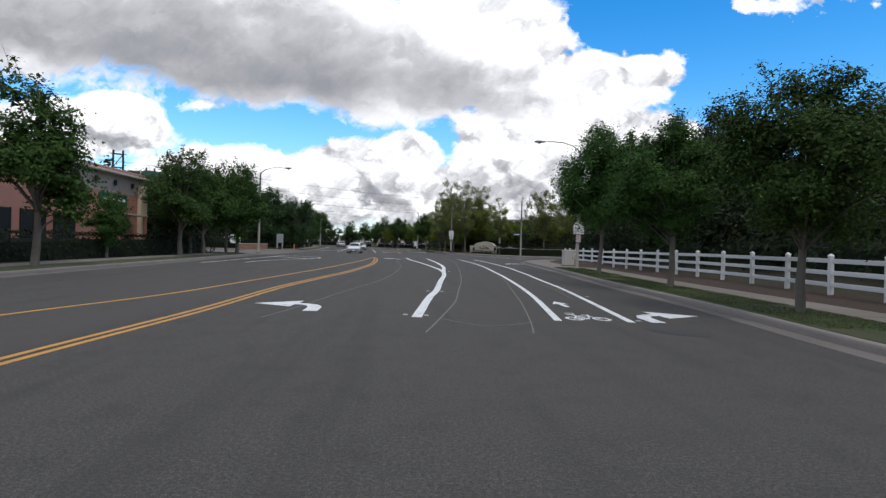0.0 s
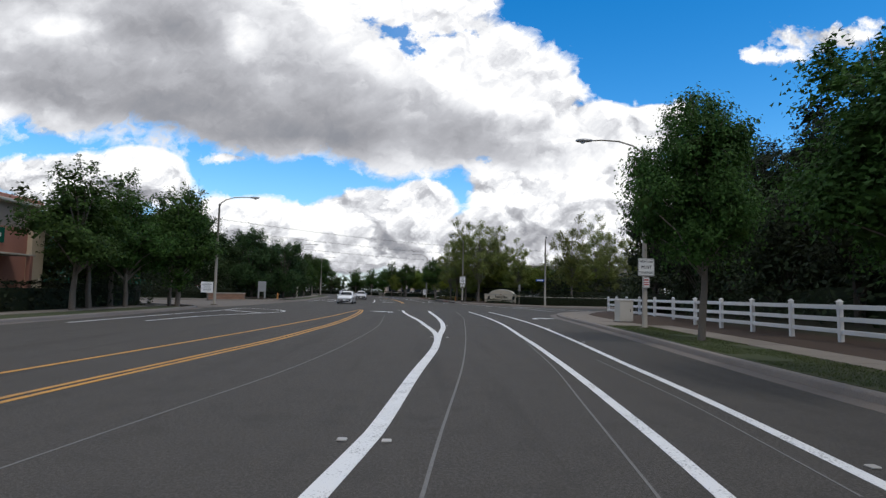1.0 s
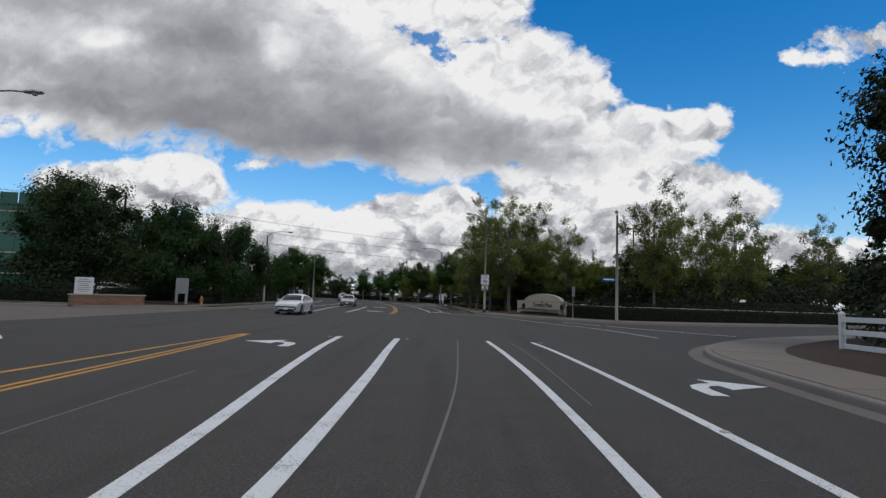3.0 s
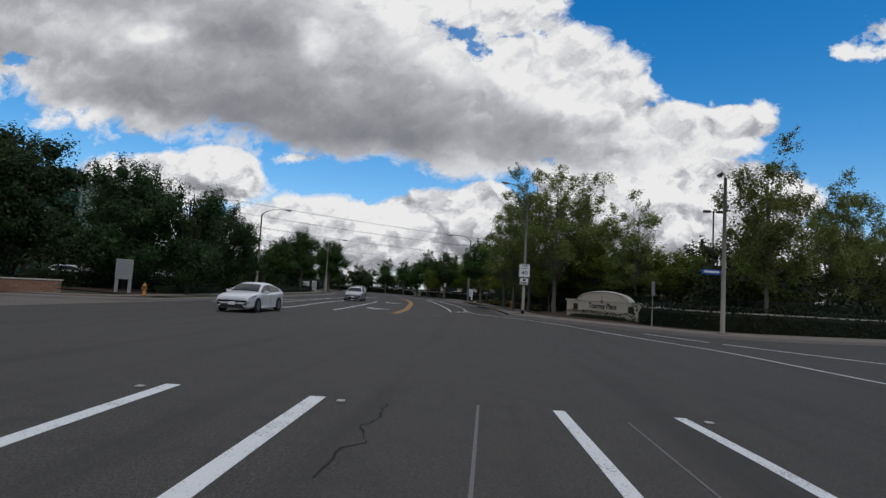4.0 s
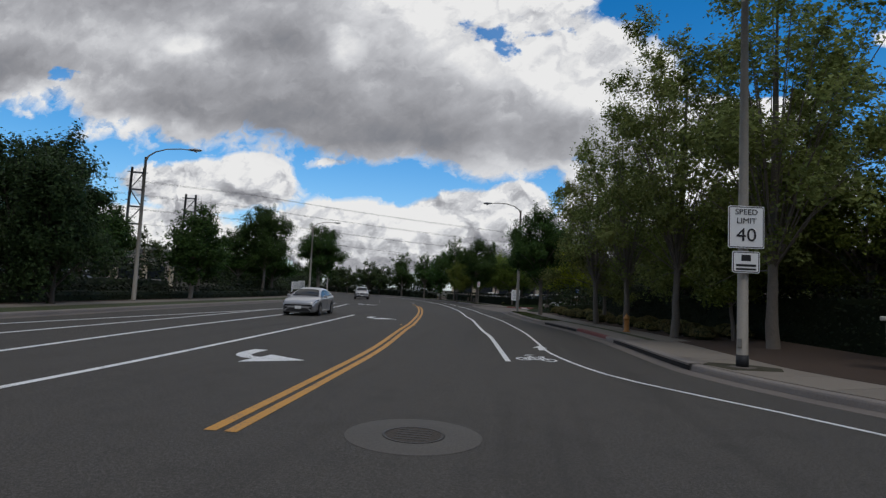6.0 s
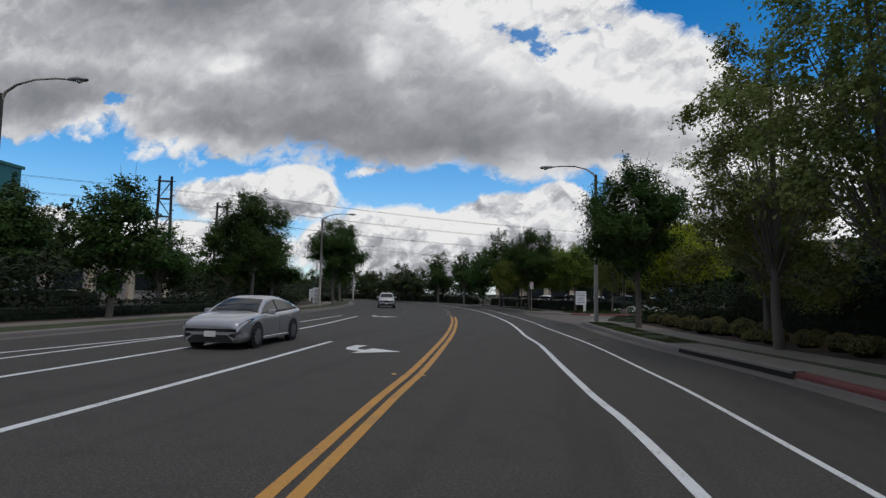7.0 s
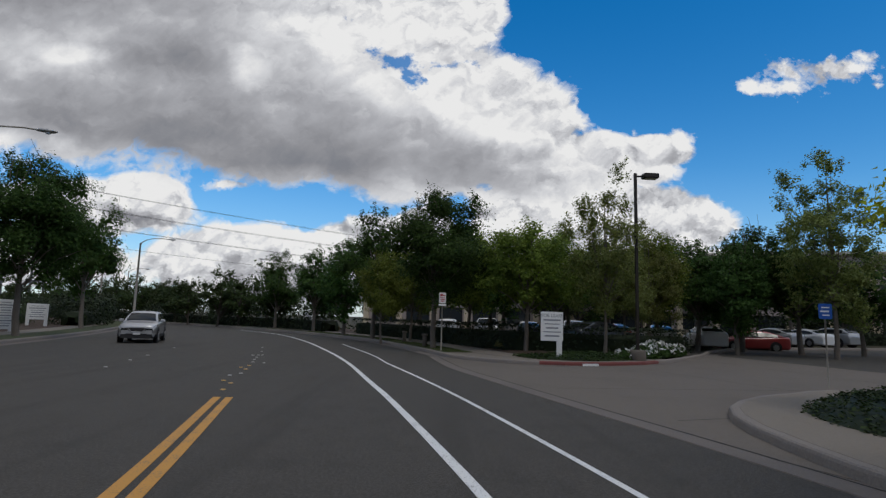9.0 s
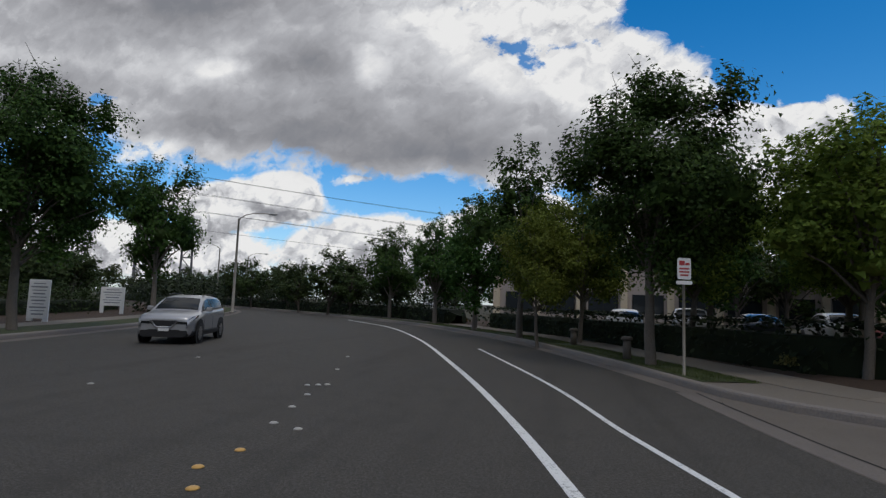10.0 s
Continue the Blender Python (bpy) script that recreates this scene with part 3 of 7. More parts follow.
# turf strips between kerb and sidewalk, then the sidewalk, then mulch
ribbon("verge_1", R1[r1a : r1b + 1], [(0.17, 0.13), (0.2, 0.165), (1.2, 0.175), (2.3, 0.15), (2.32, 0.10)], TURF, 1, "patchy mown grass strip beside the kerb", "verge")
ribbon("pavement_1", R1[r1a : r1b + 1], [(2.2, 0.05), (2.2, 0.16), (3.55, 0.165), (3.55, 0.05)], WALK, 1, "pale concrete sidewalk beside the white fence", "sidewalk")
r1k = near_y(R1, 41.6)
ribbon("pavement_10", R1[r1b : r1k + 1], [(0.17, 0.10), (0.172, 0.158), (3.5, 0.165), (3.5, 0.05)], WALK, 1, "pale concrete sidewalk beside the utility cabinet", "sidewalk")
ribbon("pavement_2", R1[r1k : r1b + 56], [(0.17, 0.10), (0.172, 0.158), (2.25, 0.165), (2.25, 0.05)], WALK, 1, "pale concrete sidewalk round the street corner", "sidewalk")
ribbon("mulch_5", R1[r1k : r1b + 30], [(2.2, 0.05), (2.26, 0.17), (2.8, 0.30), (3.5, 0.40), (5.0, 0.46), (7.2, 0.5)], MULCH, 1, "brown bare earth bank under the fence end", "mulch bed")
ribbon("mulch_1", R1[r1a : r1k + 1], [(3.5, 0.05), (3.56, 0.17), (4.6, 0.24), (6.2, 0.36), (7.2, 0.45)], MULCH, 1, "brown bark mulch under the white fence", "mulch bed")
foot, brow = R1[r1k - 3], R1[r1k]
side_way = normals2(R1)
v = [(*(foot + side_way[r1k - 3] * o), z) for o, z in ((2.3, 0.169), (2.8, 0.170), (3.5, 0.172), (5.0, 0.266), (7.2, 0.452))]
v += [(*(brow + side_way[r1k] * o), z) for o, z in ((2.26, 0.17), (2.8, 0.30), (3.5, 0.40), (5.0, 0.46), (7.2, 0.5))]
tagged(new("mulch_7", mesh_of("mulch_7", v, [(k, k + 1, k + 6, k + 5) for k in range(4)], MULCH)), "brown bare earth sloping up to the bank", "mulch bed", kind="structure")
ribbon("pavement_3", R2[r2n : r2c + 8], [(0.17, 0.10), (0.172, 0.158), (2.1, 0.165), (2.1, 0.05)], WALK, 1, "pale concrete sidewalk round the street corner", "sidewalk")
ribbon("mulch_2", R2[r2n : r2c + 8], [(2.08, 0.05), (2.12, 0.17), (4.0, 0.26), (5.5, 0.36)], MULCH, 1, "brown bark mulch before the entrance sign", "mulch bed")
ribbon("pavement_4", R2[r2c + 7 : r2d + 1], [(0.17, 0.10), (0.172, 0.158), (1.15, 0.162), (1.15, 0.05)], WALK, 1, "concrete pad behind the storm drain inlets", "sidewalk")
ribbon("verge_2", R2[r2d : r2e + 1], [(0.17, 0.13), (0.2, 0.165), (0.7, 0.18), (1.3, 0.15), (1.32, 0.10)], TURF, 1, "narrow green grass strip beside the kerb", "verge")
ribbon("verge_3", R2[r2c + 7 : r2d + 1], [(1.14, 0.10), (1.16, 0.165), (1.5, 0.165), (1.5, 0.05)], TURF, 1, "narrow grass strip beside the sidewalk", "verge")
ribbon("pavement_5", R2[r2c + 7 : r2e + 6], [(1.45, 0.05), (1.45, 0.16), (2.75, 0.165), (2.75, 0.05)], WALK, 1, "pale concrete sidewalk beside planted bed", "sidewalk")
ribbon("mulch_3", R2[r2c + 7 : r2e + 4], [(2.7, 0.05), (2.76, 0.17), (4.2, 0.24), (6.5, 0.34)], MULCH, 1, "brown bark mulch with clipped shrubs", "mulch bed")
ribbon("verge_4", R3[r3s + 1 : r3s + 60], [(0.17, 0.13), (0.2, 0.165), (0.7, 0.18), (1.5, 0.15), (1.52, 0.10)], TURF, 1, "grass strip beside the kerb", "verge")
ribbon("pavement_6", R3[r3s - 6 : r3s + 60], [(1.45, 0.05), (1.45, 0.16), (3.0, 0.165), (3.0, 0.05)], WALK, 1, "pale concrete sidewalk beside dark hedge", "sidewalk")
ribbon("pavement_11", R3[r3s - 10 : r3s + 2], [(0.17, 0.10), (0.172, 0.1565), (2.4, 0.1575), (2.4, 0.05)], WALK, 1, "pale concrete sidewalk corner at the driveway", "sidewalk")
ribbon("mulch_4", R3[r3s - 6 : r3s + 60], [(2.95, 0.05), (3.0, 0.17), (4.2, 0.24), (6.5, 0.34)], MULCH, 1, "dark bark mulch before the hedge", "mulch bed")
ribbon("verge_5", L1[: l1e + 1], [(0.17, 0.13), (0.2, 0.165), (1.2, 0.175), (1.95, 0.15), (1.97, 0.10)], TURF, -1, "patchy grass strip beside the kerb", "verge")
ribbon("pavement_7", L1[: l1e + 5], [(1.9, 0.05), (1.9, 0.16), (3.3, 0.165), (3.3, 0.05)], WALK, -1, "pale concrete sidewalk before the hedge", "sidewalk")
ribbon("verge_6", L2[l2s + 2 :], [(0.17, 0.13), (0.2, 0.165), (1.2, 0.175), (1.95, 0.15), (1.97, 0.10)], TURF, -1, "grass strip beside the kerb", "verge")
ribbon("pavement_8", L2[l2s - 14 :], [(1.9, 0.05), (1.9, 0.16), (3.3, 0.165), (3.3, 0.05)], WALK, -1, "pale concrete sidewalk beside planting", "sidewalk")

ribbon("mulch_6", L2[l2s + 2 :], [(3.25, 0.05), (3.3, 0.17), (5.0, 0.24), (9.0, 0.32)], MULCH, -1, "dark bark mulch beside the sidewalk", "mulch bed")
i0 = r2e
ribbon("pavement_9", R2[i0 : i0 + 14], [(0.17, 0.10), (0.172, 0.1575), (1.6, 0.1585), (1.6, 0.05)], WALK, 1, "pale concrete sidewalk at the driveway corner", "sidewalk")
# driveway aprons of pale concrete
drive_r = [(1.55, 118.2), (1.75, 119.8), (2.2, 121.6), (3.2, 123.3), (5.3, 124.8), (9, 125.8), (15, 126.4), (12.6, 141.6), (11, 139.8), (7.9, 135.7), (5.3, 132.9), (3, 131.7), (1.2, 131.7), (-0.8, 132.9), (-1.9, 134.9), (-2.15, 133.6), (-1.7, 130.1), (-0.9, 126.8), (-0.25, 124.2), (0.9, 119.9)]
driveway = part("driveway_1", prism(drive_r, -0.02, 0.012), CONCRETE)
tagged(driveway, "pale concrete driveway apron across the gutter", "driveway", kind="structure")
drive_l = [(-14.0, 51.5), (-14.9, 52.9), (-17, 54.2), (-25, 54.8), (-45, 55.2), (-45, 71.9), (-26, 72.3), (-19, 73.1), (-15.4, 75.1), (-13.8, 78.5), (-13.3, 76), (-13.2, 60)]
driveway = part("driveway_2", prism(drive_l, -0.02, 0.012), CONCRETE)
tagged(driveway, "pale concrete driveway mouth across the road", "driveway", kind="structure")

gutter_line = spline([(1.6, 117.2), (0.95, 119.9), (-0.2, 124.2), (-0.85, 126.8), (-1.65, 130.1), (-2.1, 133.6), (-2.25, 135.2)])
ribbon("gutter_6", gutter_line, [(-0.33, 0.002), (-0.32, 0.014), (0.03, 0.016), (0.04, 0.002)], GUTTER, 1, "pale concrete gutter across the driveway", "gutter")
ribbon("driveway_joint_1", gutter_line, [(0.04, 0.0165), (0.075, 0.0165)], CRACK, 1, "dark joint between gutter and apron", "joint")
for k, (p, q) in enumerate((((1.2, 121.5), (9, 123.9)), ((0.2, 125.5), (12, 126.8)), ((6.4, 125.4), (4.6, 131.8)), ((10.8, 126.2), (9.6, 137)))):
    ribbon(f"driveway_joint_{k + 2}", np.array([p, q]), [(-0.012, 0.0135), (0.012, 0.0135)], CRACK, 1, "thin control joint in the concrete", "joint")

# ------------------------------------------------------------------ road markings
def stripe(points, width, mat, z=0.006, dash=None, name="lane_line", label="solid white painted lane line", parent=None):
    line = spline(points, 0.8)
    ob = new(name, mesh_of(name, *sweep(line, [(-width / 2, z - 0.004), (-width / 2, z), (width / 2, z), (width / 2, z - 0.004)]), mat))
    if parent:
        ob.parent = parent
        return ob
    return tagged(ob, label, "road marking", "road markings")


stripe([(0.23, 11.4), (0.71, 16.1), (0.98, 17.9), (1.36, 22.2), (1.8, 26.6), (2.0, 30), (2.06, 32)], 0.21, WHITE_PAINT)
stripe([(1.955, 29.2), (1.99, 31.2), (1.93, 33.2), (1.7, 36.2), (1.28, 41.3), (0.75, 46), (0.24, 51.2), (-0.02, 55.3)], 0.20, WHITE_PAINT, z=0.0066)
stripe([(1.965, 29.2), (2.09, 31.4), (2.28, 34), (2.4, 36.2), (2.46, 40.3), (2.34, 46), (2.12, 51.3), (2.0, 55.2)], 0.21, WHITE_PAINT, z=0.0062)
stripe([(3.16, 11.3), (3.8, 16.1), (4.15, 19.4), (4.5, 23.5), (4.86, 28.6), (5.03, 32), (5.26, 36), (5.43, 40.5), (5.46, 46), (5.33, 51), (5.12, 55.4)], 0.155, WHITE_PAINT)
stripe([(4.7, 11.25), (5.3, 16.3), (5.75, 20.5), (6.05, 24.5), (6.5, 30), (6.84, 35), (7.0, 38), (7.1, 43), (7.05, 48), (6.9, 52.5), (6.68, 55.5)], 0.155, WHITE_PAINT)
for dx in (-0.11, 0.11):
    stripe([(-5.1 + dx, 0), (-4.7 + dx, 6.7), (-4.25 + dx, 12), (-4.0 + dx, 18), (-3.35 + dx, 24), (-2.85 + dx, 28.5), (-2.6 + dx, 33), (-2.42 + dx, 37), (-2.45 + dx, 43), (-2.75 + dx, 50), (-3.15 + dx * 0.6, 55)], 0.11, YELLOW_PAINT, label="double yellow painted centre line", name="centre_line")
    stripe([(-0.9 + dx, 79.7), (-1.05 + dx, 83), (-1.35 + dx, 88), (-2.08 + dx, 94.9), (-2.4 + dx, 98.2), (-3.22 + dx, 104.6), (-3.8 + dx, 108.6), (-4.35 + dx, 112), (-5.3 + dx, 117.4), (-6.42 + dx, 122.9)], 0.13, YELLOW_PAINT, label="double yellow painted centre line", name="centre_line")
stripe([(-9.5, 0), (-8.4, 5), (-7.3, 10.6), (-6.25, 15), (-5.5, 21.4), (-4.9, 27), (-4.4, 32.5), (-4.0, 38), (-3.65, 44), (-3.5, 49), (-3.3, 55)], 0.13, YELLOW_PAINT, z=0.0058, label="yellow painted median line", name="centre_line")
# beyond the crossing
stripe([(1.9, 87), (1.22, 93.6), (0.85, 96), (0.33, 100), (-0.25, 104.6), (-0.9, 108.2), (-1.4, 111.8), (-2.3, 117.4), (-3.4, 122.9), (-4.1, 126), (-5.4, 131.6), (-7.2, 137.9), (-10.1, 146.8), (-14, 156), (-19.5, 164.5)], 0.125, WHITE_PAINT)
stripe([(12.9, 60.5), (12.0, 66.6), (11.2, 69), (10.2, 71.8), (9.0, 75.6), (8.2, 78.6), (6.5, 82), (5.2, 83.8), (3.85, 85.9), (3.0, 89.2), (2.75, 92.5), (2.45, 96.4), (2.15, 99), (1.3, 105.4), (0.2, 111.3), (-0.35, 114.2), (-0.95, 117.8), (-2.15, 123.8), (-3.4, 129), (-4.0, 131.3), (-4.9, 135.4), (-7.15, 143.2)], 0.085, WHITE_PAINT)
stripe([(11.6, 74.6), (12.4, 72.9), (13.2, 71.3)], 0.12, WHITE_PAINT)
stripe([(13.5, 70.6), (14.9, 68.4), (16.4, 66.1), (18, 63.8)], 0.12, WHITE_PAINT)
stripe([(-4.5, 79.8), (-4.75, 84.6), (-5.65, 95.7), (-6.4, 103.1)], 0.14, WHITE_PAINT)
stripe([(-7.1, 79.1), (-7.5, 83.6), (-8.3, 90.1), (-8.95, 99), (-9.9, 108.9), (-11.9, 120)], 0.14, WHITE_PAINT)
stripe([(-12.5, 81), (-12.2, 90), (-11.7, 100.6), (-11.5, 106.3), (-11.75, 110.8), (-13.1, 120.4)], 0.12, WHITE_PAINT)
stripe([(-10.2, 80.3), (-9.6, 80.2), (-8.6, 79.8)], 0.12, WHITE_PAINT)
stripe([(-8.6, 79.9), (-7.0, 79.0)], 0.36, WHITE_PAINT)
stripe([(-9.9, 80.3), (-10.3, 88), (-11, 98), (-11.6, 105)], 0.12, WHITE_PAINT)
# rounded loop of the bike lane by the left driveway
stripe([(-10.2, 36), (-9.8, 40.6), (-8.4, 45), (-7.5, 48.2), (-8.2, 50.6), (-10.4, 52.6), (-11.6, 53), (-11.5, 49), (-11.9, 42), (-12.2, 34)], 0.13, WHITE_PAINT)
stripe([(-11.3, 49), (-7.9, 45.7)], 0.22, WHITE_PAINT, z=0.0064)
# hairline joints and crack sealing
for pts, w, m in (
    ([(0.36, 9.5), (0.71, 11.3), (1.33, 14.8), (1.7, 18), (2.32, 23.4), (2.82, 29), (3.22, 34.2), (3.52, 38.6), (3.93, 45), (4.04, 50.9), (4.08, 55.4)], 0.035, FAINT),
    ([(2.25, 9.6), (2.51, 10.95), (3.02, 14.2), (3.28, 16.1), (3.73, 19.6), (4.24, 23.6), (4.68, 28.5), (5.08, 32.4)], 0.03, FAINT),
    ([(0.74, 11.3), (1.48, 10.35), (2.52, 10.96)], 0.03, FAINT), ([(3.56, 37.5), (4.43, 36.6), (5.3, 37.2)], 0.03, FAINT),
    ([(-2.79, 10.9), (-2.4, 13.0), (-1.93, 16.6), (-1.57, 18.9), (-1.0, 22.7), (-0.6, 28), (-0.4, 36), (-0.8, 46)], 0.03, FAINT),
    ([(4.91, 16.2), (5.17, 18.4), (5.35, 20.3), (5.6, 25)], 0.025, FAINT), ([(5.9, 55), (6.0, 50), (5.9, 44)], 0.025, FAINT),
    ([(-1.4, 65.9), (0.9, 65.83), (2.6, 65.79), (4.0, 65.7)], 0.03, CRACK), ([(0.8, 67.1), (2.64, 67.12), (4.74, 67.05), (7.3, 66.86)], 0.03, CRACK),
    ([(0.37, 74.6), (0.5, 74.1), (0.77, 73.4), (0.95, 73.1), (1.26, 72.74), (1.21, 72.5)], 0.045, CRACK), ([(2.6, 66.9), (2.5, 66.5), (2.68, 66.2), (2.55, 65.8)], 0.03, CRACK),
    ([(2.89, 55.1), (2.98, 54.3), (2.9, 53.6), (3.02, 53.2), (2.88, 52.9), (2.86, 52.2)], 0.03, CRACK), ([(1.0, 104), (0.6, 108), (0.2, 112)], 0.02, FAINT)):
    if m is FAINT:
        stripe(pts, w, m, z=0.0050, name="road_crack", label="thin sealed crack in the asphalt")
        continue
    line = spline(pts, 0.09)
    line = line + rng.normal(size=line.shape) * 0.018 + np.array([noise.noise_vector((q[0] * 2.2, q[1] * 2.2, 0))[:2] for q in line]) * 0.10
    nrm, wide = normals2(line), w * rng.uniform(0.12, 0.6, (len(line), 1))
    v = np.r_[np.c_[line - nrm * wide, np.full(len(line), 0.0045)], np.c_[line + nrm * wide, np.full(len(line), 0.0045)]]
    nn = len(line)
    ob = new("road_crack", mesh_of("road_crack", v, [(k, k + 1, nn + k + 1, nn + k) for k in range(nn - 1)], CRACK))
    tagged(ob, "thin open crack in the asphalt", "road crack", "road cracks")


stain = [(4.55, 10.35), (4.8, 10.5), (5.1, 10.2), (5.45, 9.75), (5.4, 9.55), (5.05, 9.62), (4.75, 9.9)]
ob = part("oil_stain", prism([tuple(p) for p in spline(stain + stain[:1], 0.12)[:-1]], 0.001, 0.004), material("oil-dark asphalt", (0.045, 0.042, 0.040), 0.8, 0.4, 7))
tagged(ob, "dark oil stain on the asphalt", "stain", "road cracks")


def pavement_arrow(x, y, mirror=1, turn=0.0, s=1.0):
    """A turn arrow: stem, bend and barbed head."""
    out = [(-0.13, 0.0), (0.13, 0.0), (0.12, 0.75), (0.02, 1.12), (-0.18, 1.35), (-0.42, 1.46), (-0.40, 1.98), (-1.25, 1.25), (-0.48, 0.72), (-0.46, 1.18), (-0.30, 1.12), (-0.18, 0.92), (-0.13, 0.6)]
    c, q = math.cos(turn), math.sin(turn)
    pts = [(x + s * (mirror * 1.2 * a * c - b * q), y + s * (mirror * 1.2 * a * q + b * c)) for a, b in out]
    ob = part("turn_arrow", prism(pts, 0.002, 0.0065), WHITE_PAINT)
    return tagged(ob, "white painted turn arrow on the asphalt", "road marking", "road markings")


pavement_arrow(-2.05, 12.1)
pavement_arrow(5.3, 11.3, mirror=-1)
pavement_arrow(-0.75, 51.1)
pavement_arrow(8.35, 45.3, mirror=-1)
pavement_arrow(-5.15, 102.3, turn=math.pi)
pavement_arrow(-3.6, 86.3, turn=math.pi)
pavement_arrow(-11.3, 121.5, turn=math.pi + 0.3)


def bike_symbol(x, y):
    """Painted bicycle of a bike lane, long in the way of travel, with its arrow."""
    top = new("bike_symbol")
    top.matrix_basis = pose(x, y, 0) @ Matrix.Diagonal((0.82, 0.95, 1, 1))
    for cx in (-0.36, 0.36):
        bm = bmesh.new()
        n = 22
        o = [bm.verts.new((cx + 0.24 * math.cos(6.2832 * k / n), 0.30 * math.sin(6.2832 * k / n), 0.0062)) for k in range(n)]
        i = [bm.verts.new((cx + 0.155 * math.cos(6.2832 * k / n), 0.19 * math.sin(6.2832 * k / n), 0.0062)) for k in range(n)]
        for k in range(n):
            bm.faces.new((o[k], o[(k + 1) % n], i[(k + 1) % n], i[k]))
        part("painted_wheel", bm, WHITE_PAINT, top)
    for a, b in (((-0.36, 0), (-0.14, 0.5)), ((-0.14, 0.5), (0.2, 0.48)), ((0.2, 0.48), (0.02, 0.0)), ((0.02, 0), (-0.36, 0)), ((0.02, 0), (-0.14, 0.5)), ((0.22, 0.42), (0.36, 0)), ((0.2, 0.48), (0.24, 0.72)), ((0.08, 0.72), (0.28, 0.72)), ((-0.14, 0.5), (-0.2, 0.7)), ((-0.34, 0.72), (-0.1, 0.72)), ((-0.3, 1.0), (-0.04, 0.98))):
        d = Vector((b[0] - a[0], b[1] - a[1]))
        nrm = Vector((-d.y, d.x)).normalized() * 0.03
        bm = prism([(a[0] + nrm.x, a[1] + nrm.y), (a[0] - nrm.x, a[1] - nrm.y), (b[0] - nrm.x, b[1] - nrm.y), (b[0] + nrm.x, b[1] + nrm.y)], 0.002, 0.006)
        part("painted_bar", bm, WHITE_PAINT, top)
    bm = prism([(0.18, 2.4), (0.34, 2.4), (0.34, 3.1), (0.52, 3.1), (0.26, 3.8), (0.0, 3.1), (0.18, 3.1)], 0.002, 0.0062)
    part("painted_arrow", bm, WHITE_PAINT, top)
    return tagged(top, "white painted bicycle symbol and arrow in the bike lane", "road marking", "road markings")


bike_symbol(3.92, 11.7)
bike_symbol(2.55, 87.7)


def road_stud(x, y, mat, round_one=False):
    if round_one:
        bm = lathe([(0.055, 0.0), (0.052, 0.008), (0.035, 0.017), (0.01, 0.02)], 10)
    else:
        bm = boxes((0, 0, 0.009, 0.1, 0.1, 0.02), bevel=0.007)
    ob = part("road_stud", bm, mat)
    ob.location = (x, y, 0.002)
    return tagged(ob, "small raised ceramic road stud", "road stud", "road studs")


STUD = material("ceramic stud", (0.42, 0.40, 0.37), 0.4, 0.1, 6, 0.4)
STUD_Y = material("yellow ceramic stud", (0.62, 0.36, 0.10), 0.4, 0.1, 6, 0.3)
for x, y in ((0.0, 11.75), (0.44, 11.68), (4.92, 11.45), (0.69, 17.63), (1.14, 17.6), (5.62, 16.95), (1.82, 30.5), (2.33, 30.5), (6.66, 29.7), (1.45, 37.0), (2.6, 36.9), (7.09, 36.5), (7.12, 42.6), (-0.3, 55.0), (2.35, 55.0), (6.97, 55.3)):
    road_stud(x, y, STUD)
for x, y in ((-2.65, 97.2), (-2.1, 97.2), (-7.64, 128.1), (-7.93, 128.6), (-7.88, 129.2), (-6.77, 123.9), (-6.98, 124.95), (-7.29, 125.4)):
    road_stud(x, y, STUD_Y, True)
for x, y in ((-8.14, 130.4), (-7.74, 130.2), (-8.38, 131.4), (-8.6, 132.4), (-9.0, 133.3), (-8.84, 133.4), (-8.71, 133.5), (-9.33, 135.6), (-10.07, 138.3), (-12.16, 132.05), (-13.11, 136.3), (-7.52, 126.5), (-7.42, 127.0), (-11.15, 127.7), (-11.69, 130.0)):
    road_stud(x, y, STUD, True)


def manhole(x, y, patch_r, rim_r):
    top = new("manhole")
    top.location = (x, y, 0)
    part("patch", lathe([(patch_r, 0.001), (patch_r * 0.99, 0.005), (rim_r, 0.005)], 28), material("patched asphalt", (0.105, 0.096, 0.085), 0.9, 0.3, 7), top)
    part("rim", lathe([(rim_r, 0.004), (rim_r, 0.009), (rim_r * 0.9, 0.009), (rim_r * 0.9, 0.004)], 28), DARK_METAL, top)
    lid = part("lid", lathe([(rim_r * 0.88, 0.002), (rim_r * 0.88, 0.008)], 28), BARK_DARK, top)
    for k in range(5):
        part("rib", boxes((0, (k - 2) * rim_r * 0.28, 0.0095, rim_r * 1.1, 0.03, 0.004)), DARK_METAL, lid)
    return tagged(top, "iron manhole cover set in a pale asphalt patch", "manhole")


manhole(1.0, 80.15, 0.72, 0.33)
manhole(1.55, 107.5, 0.5, 0.36)

